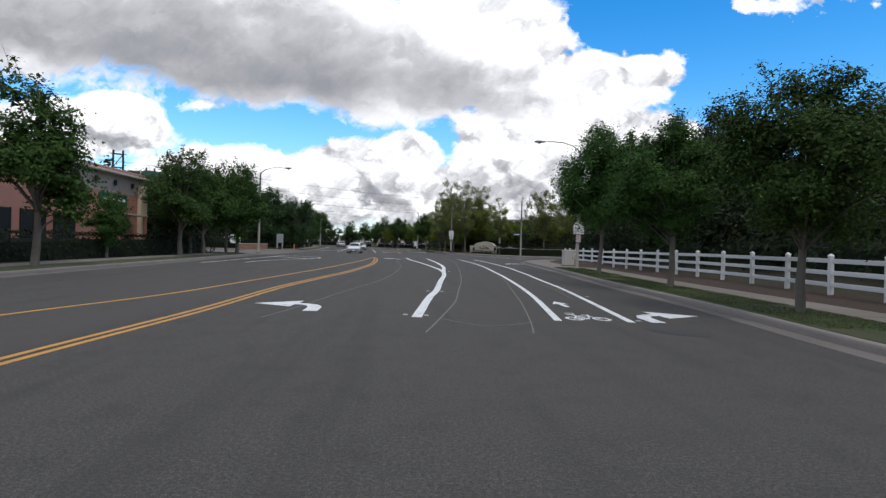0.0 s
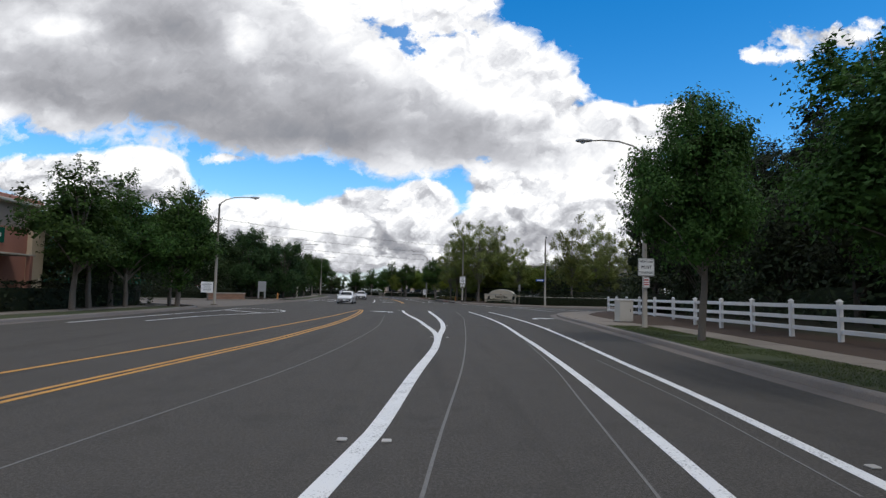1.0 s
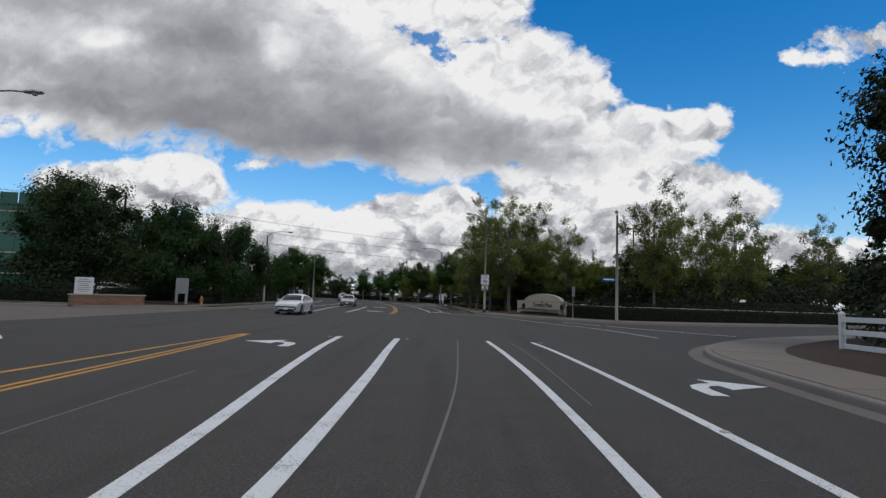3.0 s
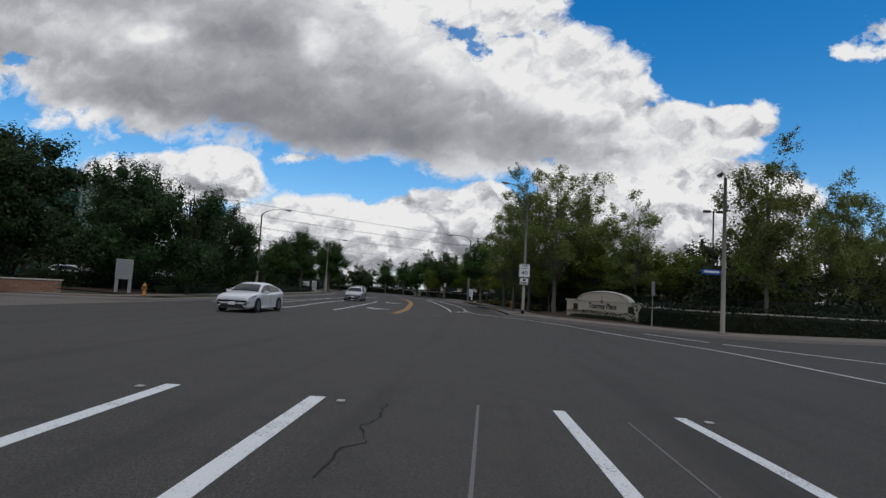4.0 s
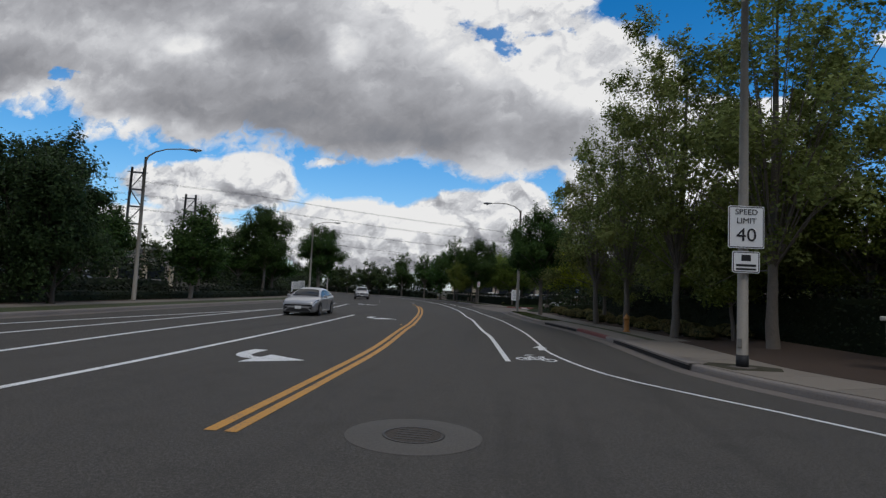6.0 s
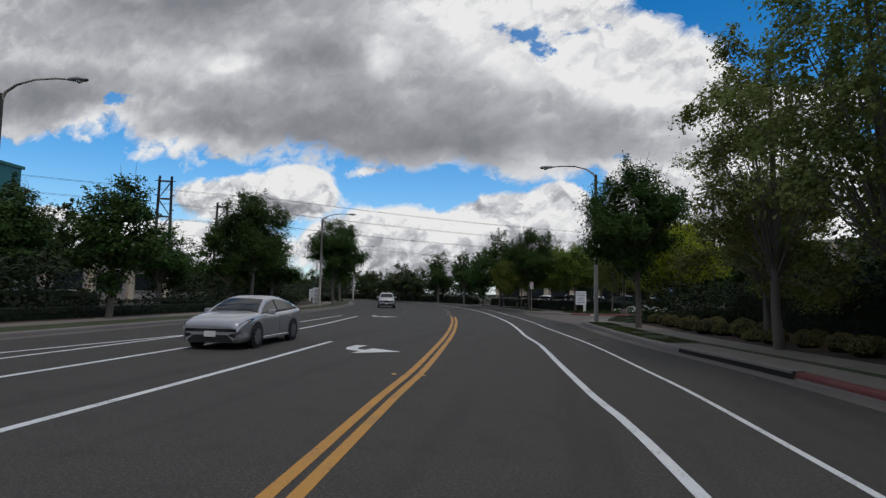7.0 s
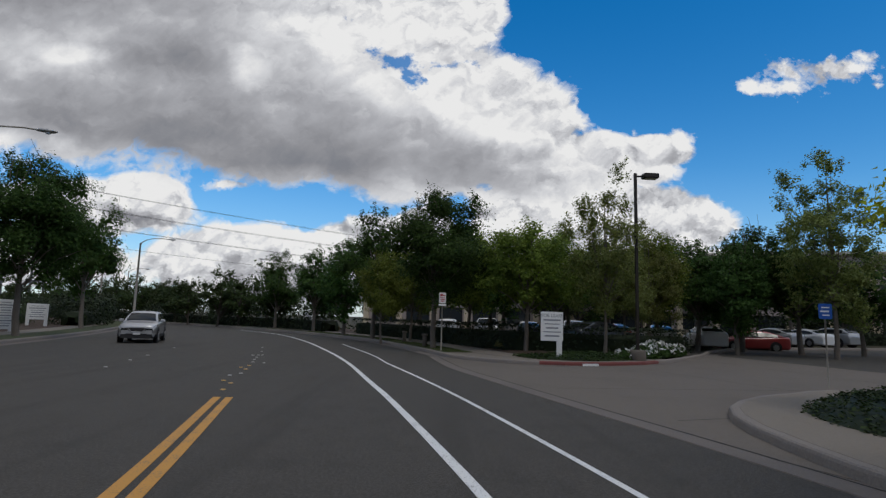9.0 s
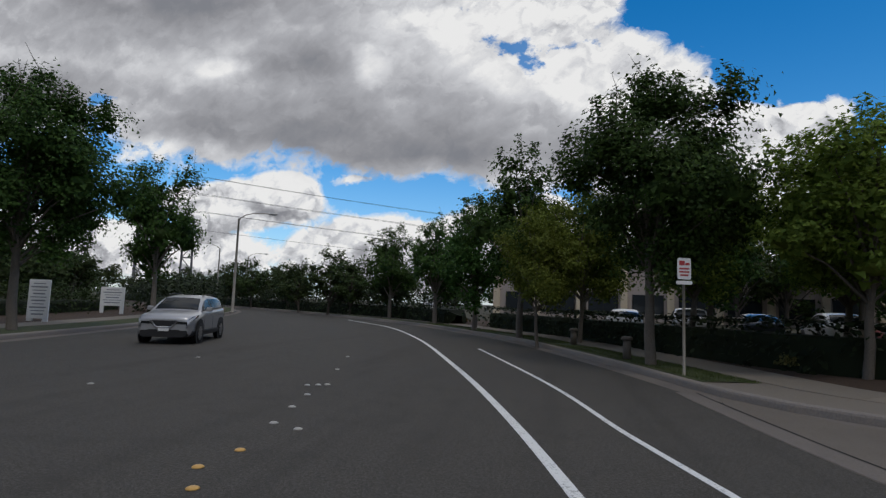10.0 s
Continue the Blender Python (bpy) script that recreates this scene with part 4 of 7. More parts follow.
# ------------------------------------------------------------------ plants
def leaf_quads(centres, size, spread=0.35, out=None, sides=4):
    """Small leaf blades round given centres; out: the way that they mostly face."""
    n = len(centres)
    face = rng.normal(size=(n, 3))
    face /= np.linalg.norm(face, axis=1)[:, None]
    if out is not None:
        face = out * 0.85 + face * 0.75 + (0, 0, 0.3)
        face /= np.linalg.norm(face, axis=1)[:, None]
    a = np.cross(face, rng.normal(size=(n, 3)))
    a /= np.linalg.norm(a, axis=1)[:, None] + 1e-9
    b = np.cross(face, a)
    s = (size * (1 + spread * rng.uniform(-1, 1, n)))[:, None]
    c = centres
    if sides == 3:
        return np.stack([c - a * s * 0.6, c + a * s * 0.3 - b * s * 0.42, c + a * s * 0.45 + b * s * 0.42], 1)
    return np.stack([c - a * s * 0.55, c - b * s * 0.34, c + a * s * 0.6, c + b * s * 0.34], 1)


def unit(v):
    return v / (np.linalg.norm(v, axis=1)[:, None] + 1e-9)


def crown_shape(height, base, radius, lobes, clumps, per, top=0.35, lobe_r=0.34, clump_r=0.3, droop=0.0, airy=0.3, inner=0.12, sprays=12, spray=0.7, flat=0.65):
    """An uneven crown: lobes inside an egg, leaf clumps over each lobe, thinner towards the top, with loose sprays beyond the rim.
    Gives lobes, clumps, spray tips, leaf centres with the way they face, and the coarser leaves inside."""
    mid, half = (base + height) / 2, (height - base) / 2
    cen, k = [], 0
    while len(cen) < lobes:
        d = rng.normal(size=3)
        d /= np.linalg.norm(d)
        r = rng.uniform(0.2, 1.0) ** 0.5 * (1 - lobe_r * 0.7)
        p = d * r * (1 + 0.2 * rng.normal())
        taper = 1 - top * max(0.0, p[2]) ** 1.3
        q = np.array([p[0] * radius * taper, p[1] * radius * taper, mid + p[2] * half])
        k += 1
        if k > 4000 or all(np.linalg.norm((q - c) / (radius, radius, half)) > 0.24 for c in cen):
            cen.append(q)
    cen = np.array(cen)
    heart = np.array([0, 0, mid - half * 0.25])
    leaves, outs, tips, fill = [], [], [], []

    def clump(q, m, r, away):
        e = rng.normal(size=(m, 3)) * r * np.array([1.0, 1.0, flat])
        if droop:
            e[:, 2] -= abs(rng.normal(size=m)) * droop
        leaves.append(q + e)
        outs.append(unit(away + e / (r + 1e-6) * 0.35))

    for c in cen:
        up = min(1.0, max(0.0, (c[2] - base) / (height - base)))
        lr = lobe_r * np.array([radius, radius, min(half, radius * 1.05)]) * rng.uniform(0.7, 1.2) * (1 - airy * 0.5 * max(0, up - 0.4))
        n = max(4, int(clumps * (1 - airy * max(0, up - 0.3) * 1.2) * rng.uniform(0.8, 1.2)))
        d = unit(rng.normal(size=(n, 3)))
        d[:, 2] = np.where(d[:, 2] < -0.45, -d[:, 2], d[:, 2])
        cc = c + d * lr * rng.uniform(0.5, 1.1, n)[:, None]
        tips.append(cc)
        for q, w in zip(cc, d):
            away = unit((w * 0.8 + unit((q - heart)[None])[0])[None])
            clump(q, max(3, int(per * rng.uniform(0.5, 1.5))), clump_r * rng.uniform(0.6, 1.2), away)
        m = int(clumps * per * inner * (1 - airy * max(0, up - 0.2)))
        fill.append(c + unit(rng.normal(size=(m, 3))) * lr * rng.uniform(0, 0.62, m)[:, None])
    ends = []
    tall = np.concatenate(tips)
    score = tall[:, 2] / height + np.hypot(tall[:, 0], tall[:, 1]) / radius * 0.35
    best = np.argsort(-score)[: max(4, len(tall) // 4)]
    for k in range(sprays):
        q = tall[best[rng.integers(0, len(best))]]
        d = unit((np.array([q[0], q[1], 0]) / radius * 0.6 + rng.normal(size=3) * 0.3 + (0, 0, 0.9))[None])[0]
        L = spray * rng.uniform(0.5, 1.2)
        for f in (0.3, 0.65, 1.0):
            clump(q + d * L * f, max(2, int(per * 0.35)), clump_r * (0.6 - 0.25 * f), unit((q + d - heart)[None]))
        ends.append((q, q + d * L))
    return cen, tall, ends, np.concatenate(leaves), np.concatenate(outs), np.concatenate(fill)


def build_tree(height, base, radius, leaf, leaf_mat, bark, trunk_r=0.13, stems=1, label="", lobes=16, clumps=14, per=55, twigs=0, fork=1, rise=0.6, bare=2.2, low=0.0, sides=3, core=0.6, **shape):
    """A tapered trunk with limbs out to the lobes and twigs to the clumps, and a crown of loose leaves."""
    cen, tips, ends, pts, outs, fill = crown_shape(height, base, radius, lobes, clumps, per, **shape)
    top = new("tree")
    bm = bmesh.new()
    for s in range(stems):
        off = Vector((0, 0, 0)) if stems == 1 else Vector((rng.uniform(-0.3, 0.3), rng.uniform(-0.3, 0.3), 0))
        lean = Vector((rng.uniform(-0.2, 0.2), rng.uniform(-0.2, 0.2), 0)) * (1 + 0.5 * (stems > 1))
        hts = [-0.15, 0.12, base * 0.6, base * 1.05, (base + height) * 0.5, height * 0.86]
        pth = [off + lean * (h / height * 2) + Vector((math.sin(h * 1.3 + s), math.cos(h * 1.7 + s), 0)) * 0.05 * (h > 0.3) + Vector((0, 0, h)) for h in hts]
        tube(pth, [trunk_r * 1.35, trunk_r * 1.1, trunk_r, trunk_r * 0.85, trunk_r * 0.5, trunk_r * 0.12], 9, bm)
        for k, c in enumerate(cen):
            if k % stems != s:
                continue
            c = Vector(c)
            h = min(max(base * 0.95, height * low, c.z - (c - pth[3]).length * rise), height * 0.7)
            f = min(1.0, max(0.0, (h - hts[3]) / (hts[5] - hts[3])))
            start = pth[3].lerp(pth[5], f) if h > hts[3] else pth[2].lerp(pth[3], (h - hts[2]) / (hts[3] - hts[2]))
            midp = start.lerp(c, 0.5) + Vector((0, 0, 0.10 * (c - start).length))
            r0 = trunk_r * (0.45 - 0.2 * f) * min(1.0, 22 / lobes)
            tube([start, midp, c], [r0, r0 * 0.65, r0 * 0.35], 4, bm, caps=False)
            near = tips[np.argsort(np.linalg.norm(tips - np.array(c), axis=1))[:: max(1, clumps // 4)][:4]]
            for q in near if fork else ():
                q = Vector(q)
                tube([c, c.lerp(q, 0.55) + Vector((0, 0, 0.06)), q], [r0 * 0.35, r0 * 0.22, r0 * 0.1], 3, bm, caps=False)
    if fork:
        for p, q in ends:
            p, q = Vector(p), Vector(q)
            tube([p, p.lerp(q, 0.5) + Vector((0.03, -0.03, 0)), q], [0.016, 0.011, 0.005], 3, bm, caps=False)
    high = tips[np.argsort(-tips[:, 2])]
    for k in range(twigs):
        c = Vector(high[rng.integers(0, max(3, len(high) // 6))])
        e = c + Vector((rng.normal() * 0.2, rng.normal() * 0.2, rng.uniform(0.45, 1.0)))
        tube([c, c.lerp(e, 0.5) + Vector((0.04, -0.03, 0)), e], [0.015, 0.010, 0.005], 4, bm, caps=False)
    part("trunk", bm, bark, top)
    q = np.concatenate([leaf_quads(pts, leaf, out=outs, sides=sides), leaf_quads(fill, leaf * bare, out=unit(fill - (0, 0, (base + height) / 2 - 0.6)), sides=sides)])
    if core:
        bm = bmesh.new()
        lr = shape.get("lobe_r", 0.34) * radius * 0.36
        for c in cen:
            if 0.2 < (c[2] - base) / (height - base) < core * rng.uniform(0.75, 1.15):
                bmesh.ops.create_icosphere(bm, subdivisions=1 if fork == 0 else 2, radius=lr * rng.uniform(0.75, 1.1), matrix=Matrix.Translation(c) @ Matrix.Rotation(rng.uniform(0, 6), 4, "Z") @ Matrix.Diagonal((1.15, 0.95, 0.8, 1)))
        for v in bm.verts:
            v.co += noise.noise_vector(v.co * 1.9) * lr * 0.45
        part("inner_foliage", bm, leaf_mat, top)
    part("crown", quads_mesh("crown", q, leaf_mat), None, top)
    return tagged(top, label, "tree")


NEAR = [build_tree(7.6, 1.7, 2.45, 0.092, LEAF_STREET, BARK, 0.12, label="bushy green street tree in the verge", lobes=30, clumps=19, per=80, twigs=16, clump_r=0.25, lobe_r=0.33, inner=0.12, sprays=30, spray=0.6, airy=0.5, top=0.25, flat=0.8, bare=1.8, core=0.62) for k in range(2)]
STREET = [build_tree(7.2, 1.5, 2.4, 0.135, LEAF_STREET, BARK, 0.13, label="bushy green street tree in the verge", lobes=22, clumps=15, per=36, twigs=12, clump_r=0.25, lobe_r=0.36, inner=0.12, sprays=24, airy=0.7, bare=2.0, core=0.65) for k in range(3)]
OLIVE = [build_tree(6.8, 1.4, 2.5, 0.115, LEAF_OLIVE, BARK, 0.10, label="light green leafy tree with thin trunk", lobes=24, clumps=15, per=48, clump_r=0.26, lobe_r=0.33, inner=0.12, sprays=26, spray=0.6, airy=0.45, bare=2.0, rise=0.6, low=0.28, core=0.45) for k in range(2)]
SYCAMORE = [build_tree(12.0, 1.3, 3.0, 0.105, LEAF_POPLAR, BARK, 0.145, label="tall loose-leaved sycamore tree with gaps of sky", lobes=50, clumps=11, per=50, clump_r=0.2, lobe_r=0.25, top=0.12, airy=0.5, inner=0.03, sprays=46, spray=0.55, bare=1.6, rise=0.85, low=0.2, core=0.2, flat=1.15) for k in range(2)]
POPLAR = [build_tree(12.0, 1.0, 3.1, 0.135, LEAF_POPLAR, BARK, 0.145, label="tall loose-leaved sycamore tree with gaps of sky", lobes=46, clumps=11, per=36, clump_r=0.22, lobe_r=0.25, top=0.15, airy=0.4, inner=0.05, flat=1.1, sprays=40, spray=0.6, bare=1.8, rise=0.75, low=0.27, core=0.32) for k in range(3)]
DARKT = [build_tree(9.0, 0.3, 3.2, 0.15, LEAF_DARK, BARK_DARK, 0.18, stems=2, label="dense dark evergreen tree on the slope", lobes=26, clumps=14, per=32, clump_r=0.32, lobe_r=0.34, top=0.3, inner=0.12, sprays=26, airy=0.3, bare=2.4, core=0.8) for k in range(2)]
WILLOW = [build_tree(8.5, 0.2, 3.4, 0.14, LEAF_WILLOW, BARK_DARK, 0.2, label="rounded drooping pepper tree by the driveway", lobes=27, clumps=16, per=44, clump_r=0.31, lobe_r=0.34, top=0.15, droop=0.3, inner=0.14, sprays=20, airy=0.4, bare=2.2, core=0.8) for k in range(2)]
LIME = [build_tree(4.5, 1.1, 2.2, 0.085, LEAF_LIME, BARK, 0.08, label="small lime-green tree beside the driveway", lobes=24, clumps=22, per=70, clump_r=0.2, lobe_r=0.33, inner=0.14, sprays=14, spray=0.3, airy=0.1, bare=2.0, core=0.7)]
FAR = [build_tree(8.0, 0.2, 3.0, 0.27, LEAF_FAR, BARK_DARK, 0.16, label="distant green tree along the road", lobes=16, clumps=9, per=16, fork=0, clump_r=0.34, lobe_r=0.34, inner=0.2, sprays=14, spray=0.8, airy=0.4, bare=1.8, core=0.8) for k in range(4)]
KINDS = {"sycamore": SYCAMORE, "near": NEAR, "olive": OLIVE, "street": STREET, "poplar": POPLAR, "dark": DARKT, "willow": WILLOW, "lime": LIME, "far": FAR}
HEIGHTS = {"sycamore": 12.0, "near": 7.6, "olive": 6.8, "street": 7.2, "poplar": 12.0, "dark": 9.0, "willow": 8.5, "lime": 4.6, "far": 8.0}
used_first = {}
trees_made = 0


def plant(kind, x, y, h, wide=1.0, turn=None, z=None):
    """A tree of a kind at a place, scaled to its height."""
    global trees_made
    trees_made += 1
    pool = KINDS[kind]
    which = trees_made % len(pool)
    s = h / HEIGHTS[kind]
    turn = turn if turn is not None else trees_made * 137.5
    m = pose(x, y, (z_at(x, y) if z is None else z) - 0.02, 0, 0, turn) @ Matrix.Diagonal((s * wide, s * wide, s, 1))
    src = pool[which]
    if (kind, which) not in used_first:
        used_first[kind, which] = True
        src.matrix_basis = m
        return tagged(src, group=kind + " trees")
    made = copy_thing(src, Matrix())
    made.matrix_basis = m
    return made


# street trees along the white fence
plant("near", 9.2, 12.4, 5.9, 1.12), plant("near", 9.8, 20.1, 6.3, 1.15), plant("near", 10.3, 29.3, 8.3, 0.85)
# evergreens on the slope
for x, y, h, w in ((20, 6, 7, 1), (19, 14, 6.5, 1), (20, 21, 7, 1.1), (24, 27, 7.5, 1), (21, 33, 6.5, 1), (27, 38, 8, 1), (19.5, 44, 8, 0.9), (31, 46, 9, 1), (18.6, 52.4, 10.4, 0.82), (21.2, 54.8, 11.8, 0.85), (24.5, 51, 12.4, 0.95), (20.4, 47.6, 10.6, 0.95), (24, 43, 11, 1), (27, 57, 11.2, 0.9), (23, 46, 9, 0.9), (33, 58, 10, 1), (18, 27, 5, 0.9), (17.5, 36, 7.5, 0.95), (17, 31, 7.5, 1), (16.6, 42, 8, 0.8)):
    plant("dark", x, y, h, w)
# before the driveway across the road
plant("street", -14.9, 23.3, 7.9, 1.05), plant("street", -16.1, 40.6, 7.3, 1.1), plant("street", -14.9, 49.8, 8.3, 1.05), plant("street", -16.8, 53.0, 8.8, 0.85), plant("street", -18, 47.5, 8.2)
for x, y, h, w in ((-17.4, 33.5, 4.0, 1.1), (-17.6, 44.6, 7.2, 1.15), (-16.6, 46.6, 6.6, 1.1)):
    plant("street", x, y, h, w)
for x, y, h in ((-21, 50, 8), (-26, 51, 8.5), (-32, 51, 8), (-22, 44.5, 6.5)):
    plant("far", x, y, h)
# pepper trees past the driveway
for x, y, h, w in ((-27, 82.5, 11.6, 1.0), (-20.5, 84.5, 9.6, 0.95), (-23.5, 90, 9.6, 1.0), (-32, 86, 11.4, 1.0), (-22, 98, 8.8, 1), (-38, 81, 10.6, 1.0), (-29, 95, 9, 1.1)):
    plant("willow", x, y, h, w)
plant("willow", -16.8, 85.9, 8.4, 0.85), plant("willow", -17.6, 95.8, 7.4, 0.9), plant("near", -21.2, 123.3, 8.6, 1.0), plant("near", -21.6, 139.2, 8.8, 1.05)
for x, y, h, w in ((-18.8, 108, 6.4, 1.15), (-24, 117.5, 5.3, 1.5), (-23.5, 130.5, 6.0, 1.4), (-26.5, 134.5, 6.3, 1.3), (-25.8, 151.2, 9.0, 0.85), (-26, 128, 7, 1.2), (-27, 110, 6.5, 1.2)):
    plant("street", x, y, h, w)
plant("far", -31, 113, 7.6, 1.1), plant("far", -34, 119, 7.6, 1.1)
# tall sycamores by the entrance sign
for x, y, h, w in ((9.6, 92, 12.2, 1.2), (8.0, 96.4, 12.6, 1.0), (6.9, 99.8, 10.4, 1.1), (6.2, 104, 9.8, 1.2), (7.2, 108, 7.4, 1.35)):
    plant("sycamore", x, y, h, w)
for x, y, h, w in ((12.6, 95.5, 10.6, 1.1), (14.3, 86.4, 8.2, 1.1), (20, 80.8, 11.2, 0.95), (26.5, 86, 9.6, 1), (28.9, 99.3, 13, 1), (35.8, 99.2, 13.6, 1), (13, 100, 9.5, 1), (44, 98, 11, 1), (32, 89, 8.5, 1)):
    plant("poplar", x, y, h, w)
plant("near", 3.75, 113.1, 7.4, 1.08)
plant("lime", 6.5, 119.6, 5.4, 1.05)
for x, y, h in ((13, 107, 8.5), (12.4, 119.6, 8.6), (18, 110, 8.5)):
    plant("poplar", x, y, h)
for x, y, h, w in ((11, 98, 5.6, 1.2), (13, 93.4, 5.4, 1.2), (10.4, 103, 5.4, 1.2), (9.6, 95, 4.6, 1.1), (17, 86, 4.8, 1.3), (22, 85, 4.8, 1.3), (15, 88.4, 5.4, 1.1)):
    plant("olive", x, y, h, w)
# past the second driveway
plant("near", -2.35, 138.7, 7.7, 1.05), plant("olive", 1.7, 137.3, 5.9, 1.15), plant("poplar", 4.6, 135.3, 8.0, 0.85)
for x, y, h, w in ((-6.0, 148.2, 8.3, 0.95), (-8.6, 153.5, 7.4, 1.05), (-12, 160, 7.2, 1.1), (-17, 167, 7.4, 1.1), (12.6, 149, 7.4, 1.0)):
    plant("street", x, y, h, w)
for x, y, h, w in ((-0.5, 142.6, 6.2, 1.15), (4.2, 142.6, 6.4, 1.2), (-3.6, 146.5, 6.0, 1), (-5.2, 144.6, 5.0, 0.9), (10.4, 145, 6.6, 1.1)):
    plant("olive", x, y, h, w)
for x, y, h in ((7.6, 141.2, 6.8), (9.6, 143, 7.0), (19, 141.5, 11.5), (29, 133, 10)):
    plant("poplar", x, y, h)
for x, y, h, w in ((1.2, 147, 6.8, 1.1), (6.2, 147.4, 6.6, 1.15), (9.6, 150, 7, 1.1), (14, 146.5, 7, 1.15), (16.4, 151.5, 7.2, 1.1), (22, 156, 8, 1.1), (28, 158.5, 8, 1.1), (34, 160.5, 6.2, 1.1), (17.2, 147.2, 8.2, 1.1), (20.2, 146, 8.0, 1.1), (23.6, 145.4, 6.6, 1.1), (14.6, 143.2, 6.6, 1.0), (30.5, 147, 8.5, 1.2), (-3, 152, 6.6, 1.1), (3, 153, 7, 1.2)):
    plant("street", x, y, h, w)
# distance: both sides of the bend, and the woods that close it
for k in range(22):
    a = k / 22
    plant("far", -20 - 64 * a + rng.uniform(-1, 4), 168 + 58 * a + rng.uniform(0, 6), rng.uniform(4.8, 6.6), 1.15, z=0.1)
    plant("far", -33 - 70 * a + rng.uniform(-6, 1), 160 + 62 * a + rng.uniform(-2, 4) - 5, rng.uniform(4.2, 6.2), 1.2, z=0.1)
for k in range(24):
    plant("far", -110 + k * 5.4 + rng.uniform(-2, 2), 236 + rng.uniform(-8, 16), rng.uniform(5.2, 7.6), 1.5, z=0.1)
for k in range(14):
    plant("far", -40 - k * 1.5, 104 + k * 5.0, 6.5 + (k % 3) * 0.6, 1.25, z=0.1)
for k in range(12):
    plant("far", -36 - rng.uniform(0, 30), 98 + k * 5.5 + rng.uniform(-3, 3), rng.uniform(6, 8), z=0.1)
# trees that close the view behind the office park
for k in range(24):
    plant("far", 26 + (k % 8) * 7 + rng.uniform(-2, 2), 106 + (k // 8) * 15 + (k % 8) * 1.2 + rng.uniform(-3, 3), rng.uniform(7, 9.5), 1.15)
for k in range(8):
    plant("far", 50 + k * 8, 106 + k * 4 + rng.uniform(-2, 2), rng.uniform(8, 10), 1.2)
for k in range(12):
    plant("far", 10 + k * 6 + rng.uniform(-2, 2), 170 + rng.uniform(-4, 6), rng.uniform(7, 9), 1.2)
for k in range(9):
    plant("far", -38 - k * 7, 42 + (k % 3) * 6, rng.uniform(7, 9))



def foliage_box(name, corners, z0, z1, mat, density, leaf, label, category="hedge", rounded=0.12, kind="", core=None, lumpy=0.1):
    """A clipped hedge along a plan line: an inner mass coloured near black for the shade inside, and leaves all over
    its skin. corners: plan line; width from core.
    """
    width = core
    line = spline(corners, 0.7)
    nrm = normals2(line)
    top = new(name)
    half = width / 2
    prof = [(-half, z0 - 0.1), (-half * 0.98, z1 - rounded * 2), (-half + rounded, z1 - rounded * 0.4), (half - rounded, z1 - rounded * 0.4), (half * 0.98, z1 - rounded * 2), (half, z0 - 0.1)]
    ground_z = ground_height(line).clip(0.1)
    v, f = sweep(line, [(o * (0.9 - lumpy * 0.7), z0 - 0.1 + (z - z0) * (0.97 - lumpy * 0.8)) for o, z in prof])
    v[:, 2] += np.tile(ground_z, len(prof))
    v = v.reshape(len(prof), len(line), 3)
    for e in (0, -1):
        v[:, e] = v[:, e].mean(0) + (v[:, e] - v[:, e].mean(0)) * 0.3
    v = v.reshape(-1, 3)
    v += np.array([noise.noise_vector(Vector(q) * 1.3) for q in v]) * 0.3 * lumpy
    part("twig_mass", mesh_of("core_skin", v, f, LEAF_HEDGE_AND_CORE), None, top)
    lengths = np.r_[0, np.cumsum(np.hypot(*np.diff(line, axis=0).T))]
    girth = (z1 - z0) * 2 + width
    n = int(lengths[-1] * girth * density)
    s = rng.uniform(0, lengths[-1], n)
    i = np.clip(np.searchsorted(lengths, s) - 1, 0, len(line) - 2)
    t = (s - lengths[i]) / np.maximum(lengths[i + 1] - lengths[i], 1e-6)
    base = line[i] + (line[i + 1] - line[i]) * t[:, None]
    g = rng.uniform(0, girth, n)
    hgt = z1 - z0
    off = np.where(g < hgt, -half, np.where(g < hgt + width, g - hgt - half, half))
    zz = np.where(g < hgt, z0 + g, np.where(g < hgt + width, z1, z0 + (girth - g)))
    lump = np.array([noise.noise((b[0] * 0.9, b[1] * 0.9, q)) for b, q in zip(base, zz)])
    coarse = np.array([noise.noise((b[0] * 0.28, b[1] * 0.28, q * 0.4 + 9)) for b, q in zip(base, zz)]) if lumpy > 0.2 else lump * 0
    p = np.c_[base + nrm[i] * (off * (1 + lump * 0.12 + coarse * lumpy * 0.5))[:, None], zz + (lump * min(lumpy, 0.25) + coarse * lumpy * 1.6) * (zz - z0) / (z1 - z0) + ground_z[i]]
    p += rng.normal(size=p.shape) * (0.05 + 0.25 * (lumpy > 0.2))
    face = np.c_[nrm[i] * np.sign(off)[:, None] * (abs(off) > half * 0.9)[:, None], (zz > z1 - 0.2) * 1.0]
    part("foliage", quads_mesh("leaves", leaf_quads(p, leaf, out=unit(face + (0, 0, 0.2))), mat), None, top)
    return tagged(top, label, category, kind=kind)


